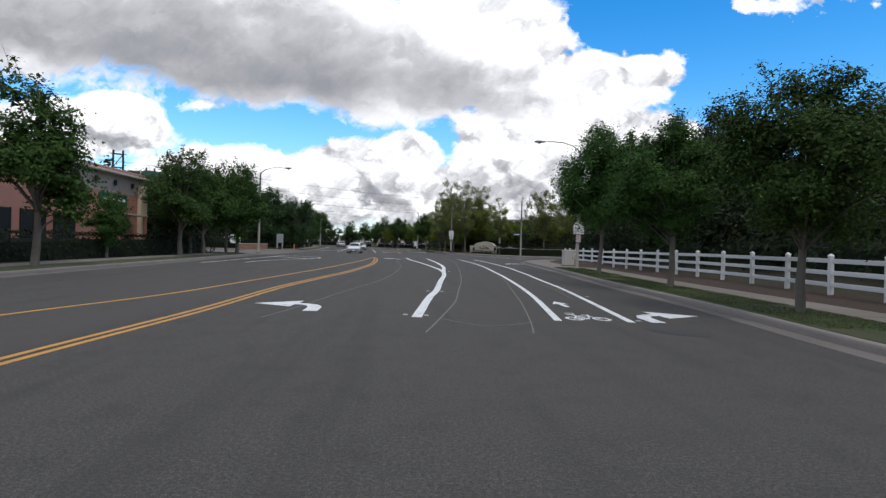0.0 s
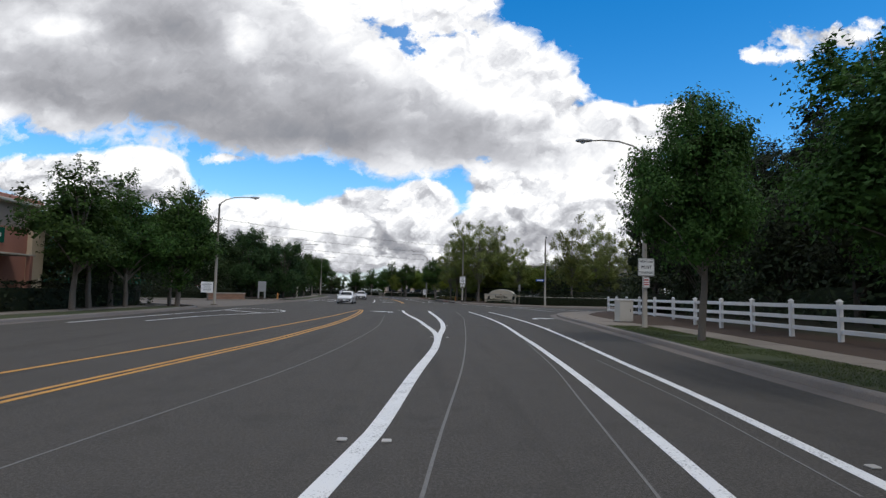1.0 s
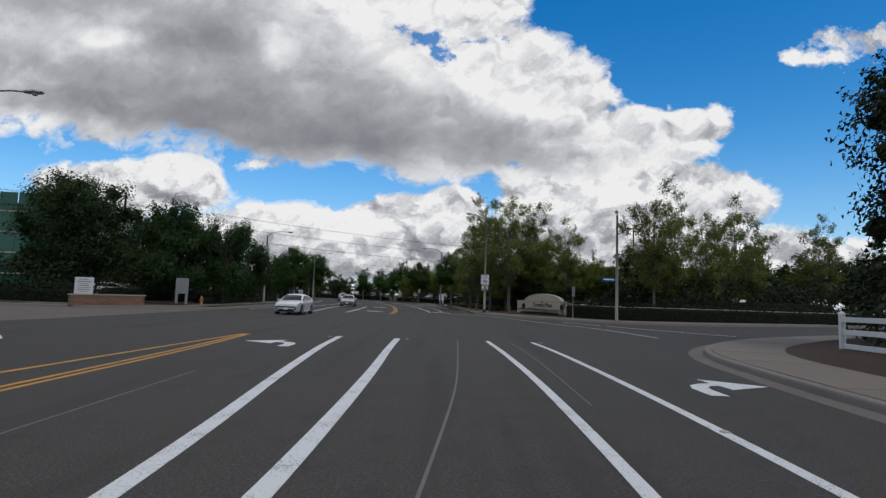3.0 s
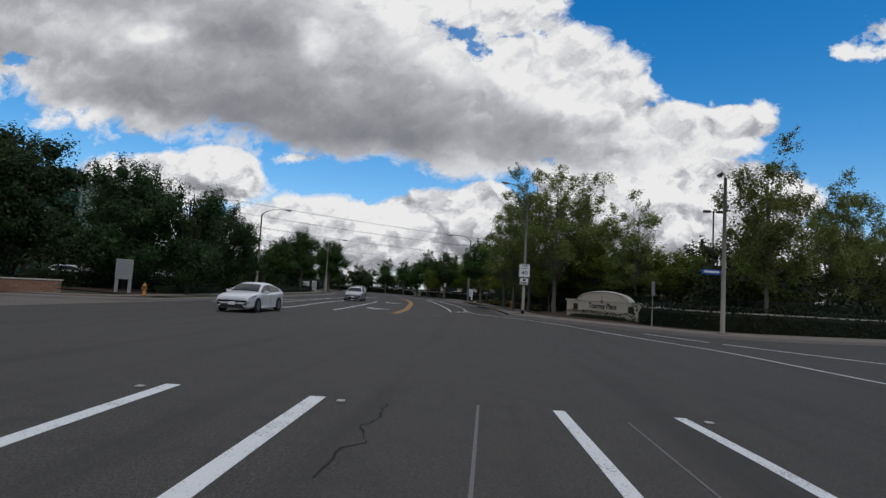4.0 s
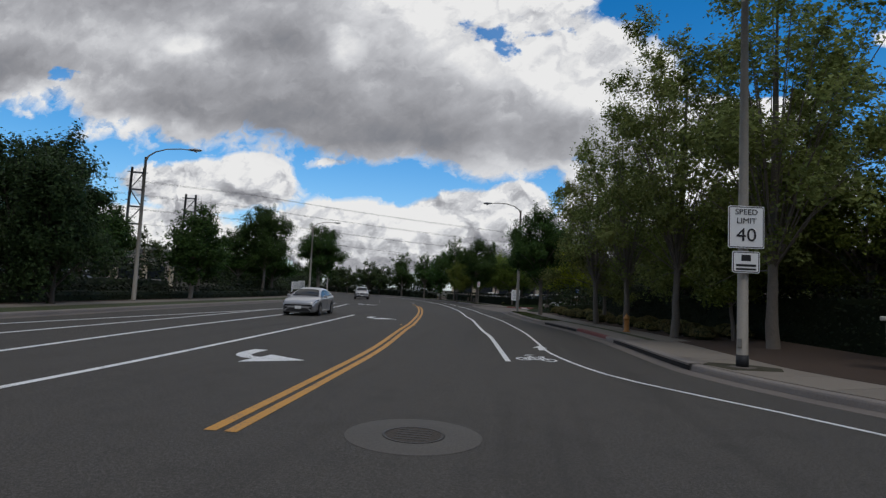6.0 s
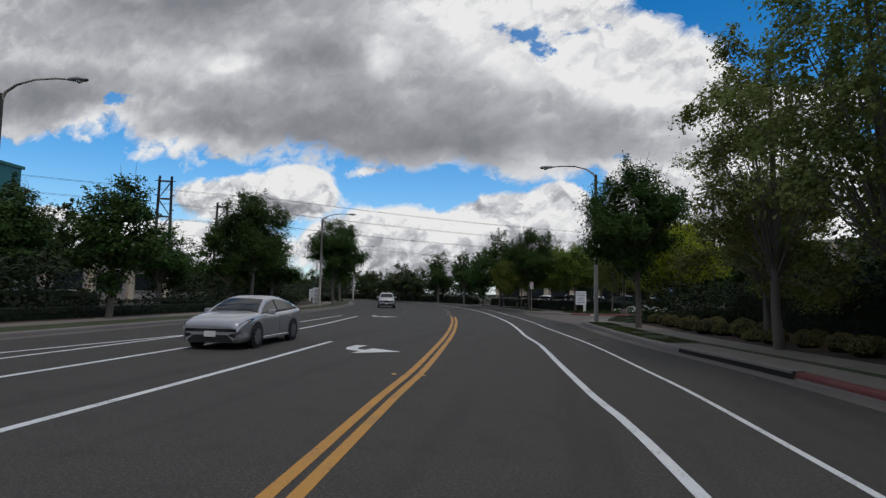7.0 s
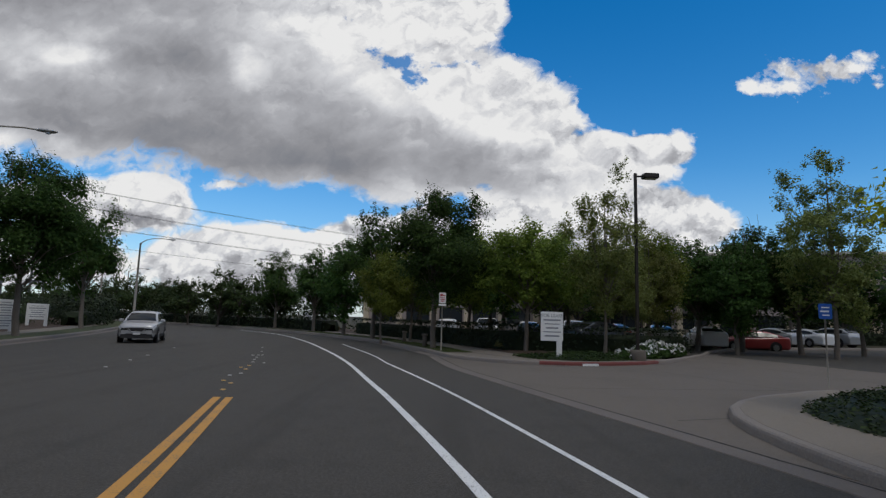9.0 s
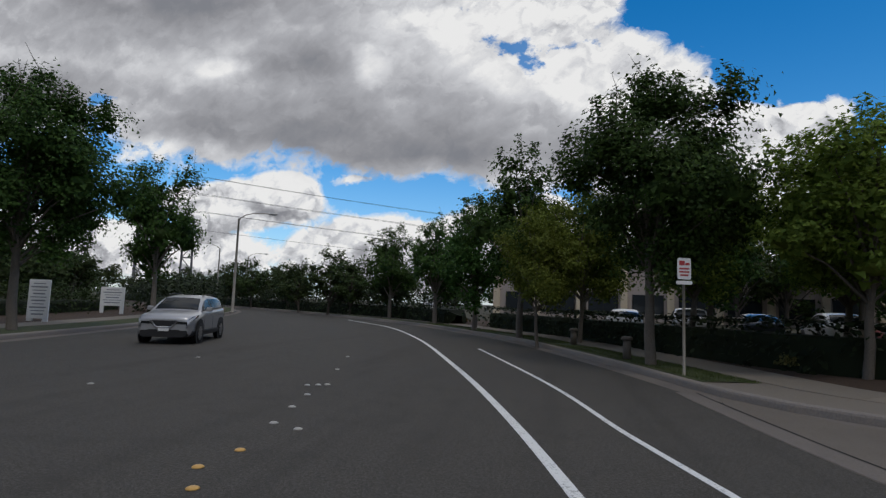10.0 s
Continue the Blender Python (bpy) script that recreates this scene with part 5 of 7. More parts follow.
def shrub(r, h, mat, count, leaf, label):
    """A rounded shrub: a solid core coloured near black for the shade inside, and a skin of leaves."""
    top = new("shrub")
    bm = bmesh.new()
    bmesh.ops.create_icosphere(bm, subdivisions=2, radius=1.0, matrix=Matrix.Translation((0, 0, h * 0.48)) @ Matrix.Diagonal((r * 0.86, r * 0.86, h * 0.46, 1)))
    for v in bm.verts:
        v.co *= 1 + 0.12 * noise.noise(v.co * 2.3)
    part("twig_mass", bm, LEAF_HEDGE_AND_CORE, top)
    d = rng.normal(size=(count, 3))
    d /= np.linalg.norm(d, axis=1)[:, None]
    d[:, 2] = abs(d[:, 2]) * 1.25 - 0.3
    k = 1 + 0.14 * np.array([noise.noise(Vector(q) * 2.1) for q in d])
    p = d * k[:, None] * np.array([r, r, h * 0.5]) * rng.uniform(0.9, 1.08, count)[:, None] + (0, 0, h * 0.5)
    part("foliage", quads_mesh("leaves", leaf_quads(p, leaf, out=unit(d)), mat), None, top)
    return tagged(top, label, "shrub")


def scatter(pool, spots, group):
    for k, (x, y, s) in enumerate(spots):
        m = pose(x, y, z_at(x, y) - 0.03, 0, 0, k * 77.0) @ Matrix.Diagonal((s, s, s * (0.9 + 0.2 * ((k * 7) % 5) / 5), 1))
        src = pool[k % len(pool)]
        if k < len(pool):
            src.matrix_basis = m
            tagged(src, group=group)
        else:
            copy_thing(src, Matrix()).matrix_basis = m


H_LABEL = "dense dark clipped hedge"
foliage_box("hedge", [(-18.3, -10), (-18.4, 20), (-18.4, 44)], 0.0, 1.35, LEAF_HEDGE_AND_CORE, 44, 0.15, H_LABEL + " before the salmon building", core=1.6)
foliage_box("hedge", [(13.45, 82.0), (13.9, 80.6), (14.9, 79.4), (16.8, 78.3), (22.5, 79.9), (33, 84.4), (51, 93.4)], 0.0, 1.28, LEAF_HEDGE_AND_CORE, 60, 0.13, H_LABEL + " along the side street", core=1.3)
foliage_box("hedge", [(15.4, 85.2), (13.6, 89.2), (12.2, 93.5), (10.9, 99), (9.9, 105), (9.2, 111), (8.9, 115.5)], 0.0, 1.9, LEAF_HEDGE_AND_CORE, 120, 0.095, H_LABEL + " behind the planted bed", core=1.8)
T_LABEL = "dense dark shrubbery under the trees"
for line, hh, ww in (([(16.5, 83.5), (22, 84.2), (30, 88.5), (44, 96)], 3.2, 3.0), ([(14.5, 92), (12.6, 98), (11.6, 105), (10.9, 112), (10.6, 117)], 3.0, 2.6), ([(5.0, 116.6), (7.5, 117.4), (12, 119.2)], 1.5, 2.4), ([(-24, 79.5), (-22.8, 86), (-22, 93), (-22.3, 102), (-23.4, 112)], 2.2, 2.6), ([(-19.6, 44), (-18.9, 49), (-19.8, 52.8), (-26, 53)], 2.6, 2.4), ([(-44, 79), (-34, 79.5), (-25, 79.3)], 2.6, 2.4), ([(-24.5, 118), (-25.5, 130), (-27.5, 141)], 1.4, 2.2), ([(-30, 157), (-36, 170), (-46, 184), (-70, 203)], 2.2, 3.0), ([(-10.5, 161), (-16, 169), (-26, 178.5), (-40, 191), (-70, 216)], 2.0, 3.0), ([(20, 158), (30, 162), (46, 167)], 2.2, 2.4), ([(16, 46), (19, 53.5), (24, 60), (33, 67), (60, 82)], 2.4, 3.0), ([(15.6, -8), (16.4, 10), (17.6, 24), (18, 36), (18.2, 47)], 2.2, 3.0)):
    foliage_box("shrubbery", line, 0.0, hh, LEAF_DARK, 170 if hh == 1.5 else 30, 0.13 if hh == 1.5 else 0.22, T_LABEL, "shrubbery", 0.3, core=ww, lumpy=0.5)
foliage_box("hedge", [(10.4, 141.6), (7.4, 138.6), (4.6, 137.2), (2.2, 137.8), (0.4, 141), (-1.5, 146), (-4, 152), (-8, 159)], 0.0, 1.15, LEAF_HEDGE_AND_CORE, 44, 0.15, H_LABEL + " before the parking lot", core=1.6)
foliage_box("hedge", [(-23, 77), (-30, 77.5), (-45, 77)], 0.0, 1.2, LEAF_HEDGE_AND_CORE, 38, 0.16, H_LABEL + " by the driveway", core=1.6)
foliage_box("hedge", [(-18, 84), (-18.6, 92), (-19.5, 100), (-20.3, 110), (-21.3, 122), (-23.5, 134)], 0.0, 0.7, LEAF_HEDGE_AND_CORE, 45, 0.14, "low dark hedge along the sidewalk", core=1.4)
foliage_box("hedge", [(-25.6, 130), (-27.0, 137), (-28.9, 144), (-31.6, 151), (-35, 159)], 0.0, 1.15, LEAF_COVER, 60, 0.13, "bushy dark green hedge behind the notice boards", core=1.5, lumpy=0.3)
# round shrubs in the mulch by the sidewalk
SHRUBS = [shrub(0.55, 0.78, LEAF_SHRUB, 1500, 0.066, "round clipped olive-green shrub in bark mulch") for k in range(2)]
spots = []
for k in range(20):
    f = k / 19
    for row in range(2):
        i = int(r2c + 8 + f * (r2e - r2c - 8))
        nn = normals2(R2)[i]
        o = 3.45 + row * 1.25 + rng.uniform(-0.25, 0.25)
        spots.append((*(R2[i] + nn * o), rng.uniform(0.55, 0.85)))
for k in range(9):
    i = r3s + 3 + k * 4
    spots.append((*(R3[i] + normals2(R3)[i] * rng.uniform(3.6, 4.4)), rng.uniform(0.7, 1.1)))
scatter(SHRUBS, spots, "round shrubs")
# rough cover on the slope behind the fence
COVER = [shrub(1.3, 1.5, LEAF_DARK, 750, 0.24, "dark unclipped shrub on the slope behind the fence") for k in range(2)]
spots = []
for k in range(70):
    i = int(rng.integers(near_y(R1, -12), r1b + 30))
    o = rng.uniform(8.2, 24)
    q = R1[i] + normals2(R1)[i] * min(o, 24 if R1[i][1] < 45 else 12)
    spots.append((q[0], q[1], rng.uniform(0.7, 1.5)))
scatter(COVER, spots, "slope shrubs")


def grass_strip(line, lo, hi, side, z, count, label):
    i = rng.integers(0, len(line) - 1, count)
    t = rng.uniform(0, 1, count)[:, None]
    n = normals2(line) * side
    p = line[i] * (1 - t) + line[i + 1] * t + n[i] * rng.uniform(lo, hi, count)[:, None]
    keep = np.array([noise.noise((q[0] * 0.7, q[1] * 0.7, 3.0)) for q in p]) > -0.28
    p = p[keep]
    m = len(p)
    ang, hgt, lean = rng.uniform(0, 6.283, m), rng.uniform(0.015, 0.042, m), rng.normal(size=(m, 2)) * 0.016
    w = np.c_[np.cos(ang), np.sin(ang)] * 0.006
    zb = np.full(m, z)
    q = np.stack([np.c_[p - w, zb], np.c_[p + w, zb], np.c_[p + w * 0.3 + lean, zb + hgt], np.c_[p - w * 0.3 + lean, zb + hgt]], 1)
    ob = new("grass", quads_mesh("grass", q, GRASS_BLADE))
    return tagged(ob, label, "grass", kind="stuff")


grass_strip(cut_line(R1, 2, 37.5), 0.25, 2.15, 1, 0.165, 42000, "short green grass in the verge")
grass_strip(R2[r2d : r2e + 1], 0.2, 1.25, 1, 0.165, 26000, "short green grass beside the kerb")
grass_strip(R3[r3s + 1 : r3s + 26], 0.25, 1.4, 1, 0.165, 26000, "short green grass round the sign post")


def ground_cover(outline, z, count, mat, leaf, label):
    """Low planting that fills a plan outline: a mounded bed and its leaves."""
    top = new("ground_cover")
    cx, cy = np.mean(outline, axis=0)
    ring = spline(list(outline) + [outline[0]], 0.5)[:-1]
    v = [(*p, 0.12) for p in ring] + [(cx + (p[0] - cx) * 0.86, cy + (p[1] - cy) * 0.86, z) for p in ring] + [(cx, cy, z + 0.12)]
    n = len(ring)
    f = [(k, (k + 1) % n, n + (k + 1) % n, n + k) for k in range(n)] + [(n + k, n + (k + 1) % n, 2 * n) for k in range(n)]
    # bed coloured near black, as the shade under the leaves
    part("bed", mesh_of("bed", v, f, LEAF_HEDGE_AND_CORE), None, top)
    k, mixed = rng.integers(0, n, count), rng.uniform(0, 1, (count, 1))
    rim = ring[k] * (1 - mixed) + ring[(k + 1) % n] * mixed
    r = np.sqrt(rng.uniform(0, 1, count))
    p = np.c_[cx + (rim[:, 0] - cx) * r, cy + (rim[:, 1] - cy) * r]
    zz = np.interp(r, [0, 0.86, 1.0], [z + 0.14, z + 0.02, 0.16]) + rng.normal(size=count) * 0.04 + np.array([noise.noise((a * 0.8, b * 0.8, 1)) for a, b in p]) * 0.1
    part("foliage", quads_mesh("foliage", leaf_quads(np.c_[p, zz], leaf, out=np.tile((0.0, 0.0, 1.0), (count, 1))), mat), None, top)
    return tagged(top, label, "ground cover")


ground_cover([(3.9, 117.4), (3.1, 119.2), (3.1, 121.0), (3.8, 122.3), (5.6, 123.6), (9.2, 124.7), (13, 125.2), (13, 119), (9, 117)], 0.34, 20000, LEAF_COVER, 0.07, "low dark green ground cover at the driveway corner")
ground_cover([(0.6, 134.2), (1.4, 132.9), (3.2, 132.6), (5.2, 133.8), (7.2, 135.8), (6.6, 137), (4, 136), (1.8, 135.6)], 0.2, 12000, LEAF_COVER, 0.065, "low dark ground cover on the island")


# ------------------------------------------------------------------ lamps, signs, fence
def street_lamp(x, y, h=7.75, face=180.0, arm=2.3, band=None, z=0.15):
    """Tapered pole with hand hole, curved arm and cobra head; face: way of the arm, degrees from +x."""
    top = new("street_lamp")
    top.matrix_basis = pose(x, y, z, 0, 0, face)
    part("base", boxes((0, 0, 0.02, 0.42, 0.42, 0.06), bevel=0.015), CONCRETE, top)
    pole = part("pole", tube([(0, 0, 0), (0, 0, h * 0.5), (0, 0, h)], [0.115, 0.095, 0.07], 12), POLE, top)
    part("hand_hole", boxes((0.11, 0, 0.55, 0.02, 0.1, 0.2), bevel=0.006), POLE, pole)
    pts = [(0, 0, h - 0.25), (0.12, 0, h + 0.05), (0.5, 0, h + 0.33), (1.1, 0, h + 0.52), (arm - 0.45, 0, h + 0.58), (arm, 0, h + 0.56)]
    part("arm", tube(pts, [0.05, 0.048, 0.042, 0.036, 0.032, 0.03], 8), POLE, top)
    bm = bmesh.new()
    sections = [(-0.05, 0.05, 0.05), (0.1, 0.11, 0.07), (0.35, 0.16, 0.09), (0.58, 0.13, 0.07), (0.68, 0.05, 0.03)]
    rings = []
    for d, w, t in sections:
        rings.append([bm.verts.new((arm + d, w * math.cos(a), h + 0.57 + t * math.sin(a))) for a in [6.2832 * k / 10 for k in range(10)]])
    for lo, hi in zip(rings, rings[1:]):
        for k in range(10):
            bm.faces.new((lo[k], lo[(k + 1) % 10], hi[(k + 1) % 10], hi[k])).smooth = True
    bm.faces.new(rings[0]), bm.faces.new(rings[-1][::-1])
    head = part("lamp_head", bm, SIGN_BACK, top)
    part("lens", lathe([(0.11, 0), (0.09, -0.05), (0.03, -0.07)], 12, at=(arm + 0.36, 0, h + 0.5)), LAMP_GLASS, head)
    if band:
        part("band", lathe([(0.125, 0.02), (0.125, 0.3)], 12), BLACK, pole, "black painted band")
    return tagged(top, "grey metal street lamp with a curved arm", "street lamp", "street lamps")


street_lamp(11.1, 35.75, 7.7, 172)
street_lamp(-14.45, 55.3, 7.8, 5)
street_lamp(15.6, 75.8, 7.6, 75, arm=1.6)
street_lamp(6.85, 87.05, 8.3, 222, arm=1.9, band=True)
street_lamp(2.2, 117.1, 7.75, 170)
street_lamp(-18.7, 102.5, 8.0, 12)
street_lamp(-20.6, 133.7, 7.8, 20)
street_lamp(-29.4, 165.0, 7.6, 30)
street_lamp(-20.5, 182.1, 7.4, 215)
street_lamp(-50, 203, 7.5, 40)
street_lamp(-47, 190.5, 7.5, 215)


pit = part("tree_pit", prism([(6.15, 87.35), (6.5, 86.55), (7.55, 86.75), (7.75, 87.3), (7.2, 87.75), (6.4, 87.75)], 0.150, 0.178), SOIL)
tagged(pit, "patch of bare dark earth round the lamp foot", "soil patch")


def text_mesh(body, size, mat, name="lettering", bold=0.0):
    cu = bpy.data.curves.new(name, "FONT")
    cu.body, cu.size, cu.align_x, cu.align_y, cu.extrude, cu.resolution_u = body, size, "CENTER", "CENTER", 0.002, 3
    cu.offset = bold
    tmp = new(name, cu)
    me = bpy.data.meshes.new_from_object(tmp.evaluated_get(bpy.context.evaluated_depsgraph_get()))
    bpy.data.objects.remove(tmp)
    me.materials.clear()
    me.materials.append(mat)
    return me


STAND = Matrix.Rotation(radians(90), 4, "X")


def letter(parent, body, size, mat, x, z, y=-0.02, stretch=1.0, bold=0.0):
    ob = part("lettering", text_mesh(body, size, mat, bold=bold), None, parent)
    ob.matrix_basis = Matrix.Translation((x, y, z)) @ STAND @ Matrix.Diagonal((stretch, 1, 1, 1))
    return ob


def plate(w, h, mat, parent, z, border=None, name="sign_panel"):
    """A sign sheet facing -y with rounded corners, and its inked border."""
    def rounded(a, b, r):
        out = []
        for cx, cy, s in ((a / 2 - r, b / 2 - r, 0), (-a / 2 + r, b / 2 - r, 90), (-a / 2 + r, -b / 2 + r, 180), (a / 2 - r, -b / 2 + r, 270)):
            out += [(cx + r * math.cos(radians(s + q)), cy + r * math.sin(radians(s + q))) for q in (0, 30, 60, 90)]
        return out
    ob = part(name, prism(rounded(w, h, 0.04), -0.012, 0.0), mat, parent)
    ob.matrix_basis = Matrix.Translation((0, 0, z)) @ Matrix.Rotation(radians(90), 4, "X") @ Matrix.Translation((0, 0, 0.012))
    if border:
        bm = bmesh.new()
        o, i = rounded(w - 0.03, h - 0.03, 0.035), rounded(w - 0.065, h - 0.065, 0.025)
        ov, iv = [bm.verts.new((a, -0.0145, b)) for a, b in o], [bm.verts.new((a, -0.0145, b)) for a, b in i]
        for k in range(len(ov)):
            j = (k + 1) % len(ov)
            bm.faces.new((ov[k], ov[j], iv[j], iv[k]))
        bmesh.ops.recalc_face_normals(bm, faces=bm.faces)
        rim = part("border", bm, border, parent)
        rim.location = (0, 0, z)
    return ob


def bars(parent, rows, mat, y=-0.015):
    """Unreadable lines of writing: (x, z, width, height)."""
    for x, z, w, h in rows:
        part("writing_bar", boxes((x, y, z, w, 0.004, h)), mat, parent)


def speed_sign():
    top = new("speed_limit_sign")
    top.matrix_basis = pose(6.84, 86.88, 0.15, 0, 0, 6)
    plate(0.76, 0.91, SIGN_WHITE, top, 3.02, BLACK)
    letter(top, "SPEED", 0.17, BLACK, 0, 3.34, stretch=1.05)
    letter(top, "LIMIT", 0.17, BLACK, 0, 3.15, stretch=1.05)
    letter(top, "40", 0.40, BLACK, 0, 2.84, stretch=1.1)
    low = plate(0.58, 0.46, SIGN_WHITE, top, 2.27, BLACK, "lower_panel")
    bars(top, [(0, 2.36, 0.2, 0.13), (0, 2.2, 0.42, 0.05), (0, 2.12, 0.42, 0.04)], BLACK)
    for z in (3.3, 2.75, 2.4):
        part("bracket", boxes((0, 0.06, z, 0.26, 0.12, 0.03), bevel=0.005), POLE, top)
    return tagged(top, "white speed limit 40 sign strapped to a lamp pole", "road sign", "road signs")


speed_sign()


def lane_sign():
    top = new("lane_sign")
    top.matrix_basis = pose(11.1, 35.58, 0.15, 0, 0, 8)
    plate(0.76, 0.76, SIGN_WHITE, top, 2.63, BLACK)
    letter(top, "RIGHT LANE", 0.125, BLACK, 0, 2.87, stretch=0.9)
    letter(top, "MUST", 0.19, BLACK, 0, 2.63)
    letter(top, "TURN RIGHT", 0.125, BLACK, 0, 2.40, stretch=0.9)
    plate(0.32, 0.46, SIGN_WHITE, top, 1.97, BLACK, "lower_panel")
    bars(top, [(0, 2.08, 0.2, 0.06), (0, 1.97, 0.22, 0.04), (0, 1.88, 0.22, 0.05)], INK_RED)
    for z in (2.85, 2.4, 1.97):
        part("bracket", boxes((0, 0.05, z, 0.24, 0.1, 0.03), bevel=0.005), POLE, top)
    return tagged(top, "white lane must turn sign with black words on a pole", "road sign", "road signs")


lane_sign()


def post_sign(x, y, turn, h, w, ph, sheet, ink, label, lines, narrow=0.03, panel2=None):
    top = new("post_sign")
    top.matrix_basis = pose(x, y, z_at(x, y), 0, 0, turn)
    part("post", tube([(0, 0.02, -0.1), (0, 0.02, h)], narrow, 6), POLE, top)
    plate(w, ph, sheet, top, h - ph / 2, None)
    if panel2:
        plate(panel2[0], panel2[1], sheet, top, h - ph - panel2[1] / 2 - 0.03, None, "lower_panel")
    bars(top, lines, ink)
    return tagged(top, label, "road sign", "road signs")


post_sign(-2.05, 136.7, 14, 2.75, 0.30, 0.46, SIGN_WHITE, INK_RED, "white no parking sign on a thin steel post", [(-0.05, 2.64, 0.12, 0.1), (0.07, 2.62, 0.09, 0.05), (0, 2.52, 0.22, 0.035), (0, 2.45, 0.22, 0.035), (0, 2.38, 0.18, 0.035)], panel2=(0.36, 0.08))
post_sign(7.69, 126.89, -6, 2.3, 0.34, 0.40, BLUE_SIGN, SIGN_WHITE, "small blue sign on a thin post", [(0, 2.2, 0.2, 0.03), (-0.02, 2.10, 0.22, 0.04), (0.01, 2.0, 0.18, 0.03)], narrow=0.022)
post_sign(13.1, 78.5, 62, 2.6, 0.76, 0.76, SIGN_BACK, SIGN_BACK, "stop sign seen edge-on on a steel post", [])


def street_name_sign():
    top = new("street_name_sign")
    top.matrix_basis = pose(15.6, 75.8, 0.15, 0, 0, 10)
    part("blade", boxes((-0.62, 0, 2.95, 1.0, 0.02, 0.24), bevel=0.008), BLUE_SIGN, top)
    bars(top, [(-0.62, 2.96, 0.78, 0.1)], SIGN_WHITE, y=-0.013)
    part("bracket", boxes((-0.08, 0, 2.95, 0.16, 0.04, 0.05), bevel=0.006), POLE, top)
    return tagged(top, "blue street name blade on a lamp pole", "street sign", "road signs")


street_name_sign()


def notice_board(x, y, turn, w, h, zc, legs, label, heading="", sheet=None):
    """A white notice board on boxed legs; legs: 1 under its right end or 2."""
    top = new("notice_board")
    top.matrix_basis = pose(x, y, z_at(x, y) - 0.05, 0, 0, turn)
    part("panel", boxes((0, 0, zc, w, 0.09, h), bevel=0.012), sheet or SIGN_WHITE, top)
    for k in range(legs):
        lx = w / 2 - 0.14 if legs == 1 else (k - 0.5) * (w - 0.22)
        part("leg", boxes((lx, 0.01, (zc - h / 2) / 2 - 0.1, 0.2, 0.085, zc - h / 2 + 0.2), bevel=0.008), sheet or SIGN_WHITE, top)
    rows = []
    n = int(h / 0.16)
    for k in range(1 if heading else 0, n):
        rows.append((0.0, zc + h / 2 - 0.16 - k * (h - 0.2) / n, w * (0.55 + 0.22 * ((k * 5) % 3) / 2), 0.035 + 0.02 * (k % 2)))
    bars(top, rows, INK_GREY, y=-0.047)
    if heading:
        letter(top, heading, 0.17, INK_GREY, 0, zc + h / 2 - 0.15, y=-0.048)
    return tagged(top, label, "notice board", "notice boards")


notice_board(2.05, 133.8, -4, 0.84, 1.1, 1.33, 1, "white for lease board on one boxed leg in the planted island", "FOR LEASE")
notice_board(-16.4, 179.1, 0, 1.1, 1.1, 1.2, 1, "white board on a leg at the far driveway")
notice_board(-22.9, 75.9, 5, 1.3, 1.2, 1.35, 1, "white notice board on one leg by the driveway")
notice_board(-18.2, 81.0, 25, 0.95, 1.25, 1.55, 2, "weathered grey notice board on two legs", sheet=BOARD_GREY)
notice_board(-25.5, 143.8, 20, 0.8, 1.6, 1.0, 2, "tall white board at the driveway")
notice_board(-30, 153, 20, 1.3, 1.1, 1.1, 2, "white notice board among low shrubs")


def fence_run(points, step=2.35):
    """White three-rail ranch fence: each post with its cap, each rail between two posts."""
    line = spline(points, 0.2)
    s = np.r_[0, np.cumsum(np.hypot(*np.diff(line, axis=0).T))]
    n = int(s[-1] / step)
    at = [np.array([np.interp(k * s[-1] / n, s, line[:, i]) for i in (0, 1)]) for k in range(n + 1)]
    top = new("fence")
    post_me, cap_me = bpy.data.meshes.new("post"), bpy.data.meshes.new("cap")
    bm = boxes((0, 0, 0.55, 0.13, 0.13, 1.4), bevel=0.008)
    bm.to_mesh(post_me), bm.free()
    bm = bmesh.new()
    bmesh.ops.create_cone(bm, cap_ends=True, segments=4, radius1=0.115, radius2=0.02, depth=0.07, matrix=Matrix.Translation((0, 0, 1.283)) @ Matrix.Rotation(radians(45), 4, "Z"))
    bm.to_mesh(cap_me), bm.free()
    post_me.materials.append(FENCE_WHITE), cap_me.materials.append(FENCE_WHITE)
    zs = [z_at(*p) for p in at]
    for k, (p, z) in enumerate(zip(at, zs)):
        d = at[min(k + 1, n)] - at[max(k - 1, 0)]
        po = part("post", post_me, None, top)
        po.matrix_basis = pose(p[0], p[1], z, rng.normal() * 0.6, rng.normal() * 0.6, math.degrees(math.atan2(d[1], d[0])))
        part("cap", cap_me, None, po)
    for k in range(n):
        a, b = Vector((*at[k], zs[k])), Vector((*at[k + 1], zs[k + 1]))
        for h in (0.35, 0.72, 1.09):
            d = b - a
            q = d.to_track_quat("X", "Z").to_matrix().to_4x4()
            bm = boxes((0, 0, 0, d.length - 0.1, 0.045, 0.14), bevel=0.006)
            ra = part("rail", bm, FENCE_WHITE, top)
            ra.matrix_basis = Matrix.Translation((a + b) / 2 + Vector((0, 0, h + rng.normal() * 0.006))) @ q
    return tagged(top, "white three-rail vinyl ranch fence in bark mulch", "fence")


fence_run([(11.6, -14), (12.0, 0), (12.5, 8), (13.0, 14), (13.7, 21), (14.1, 28), (14.3, 36), (14.4, 43), (14.6, 48), (14.95, 51.9)])


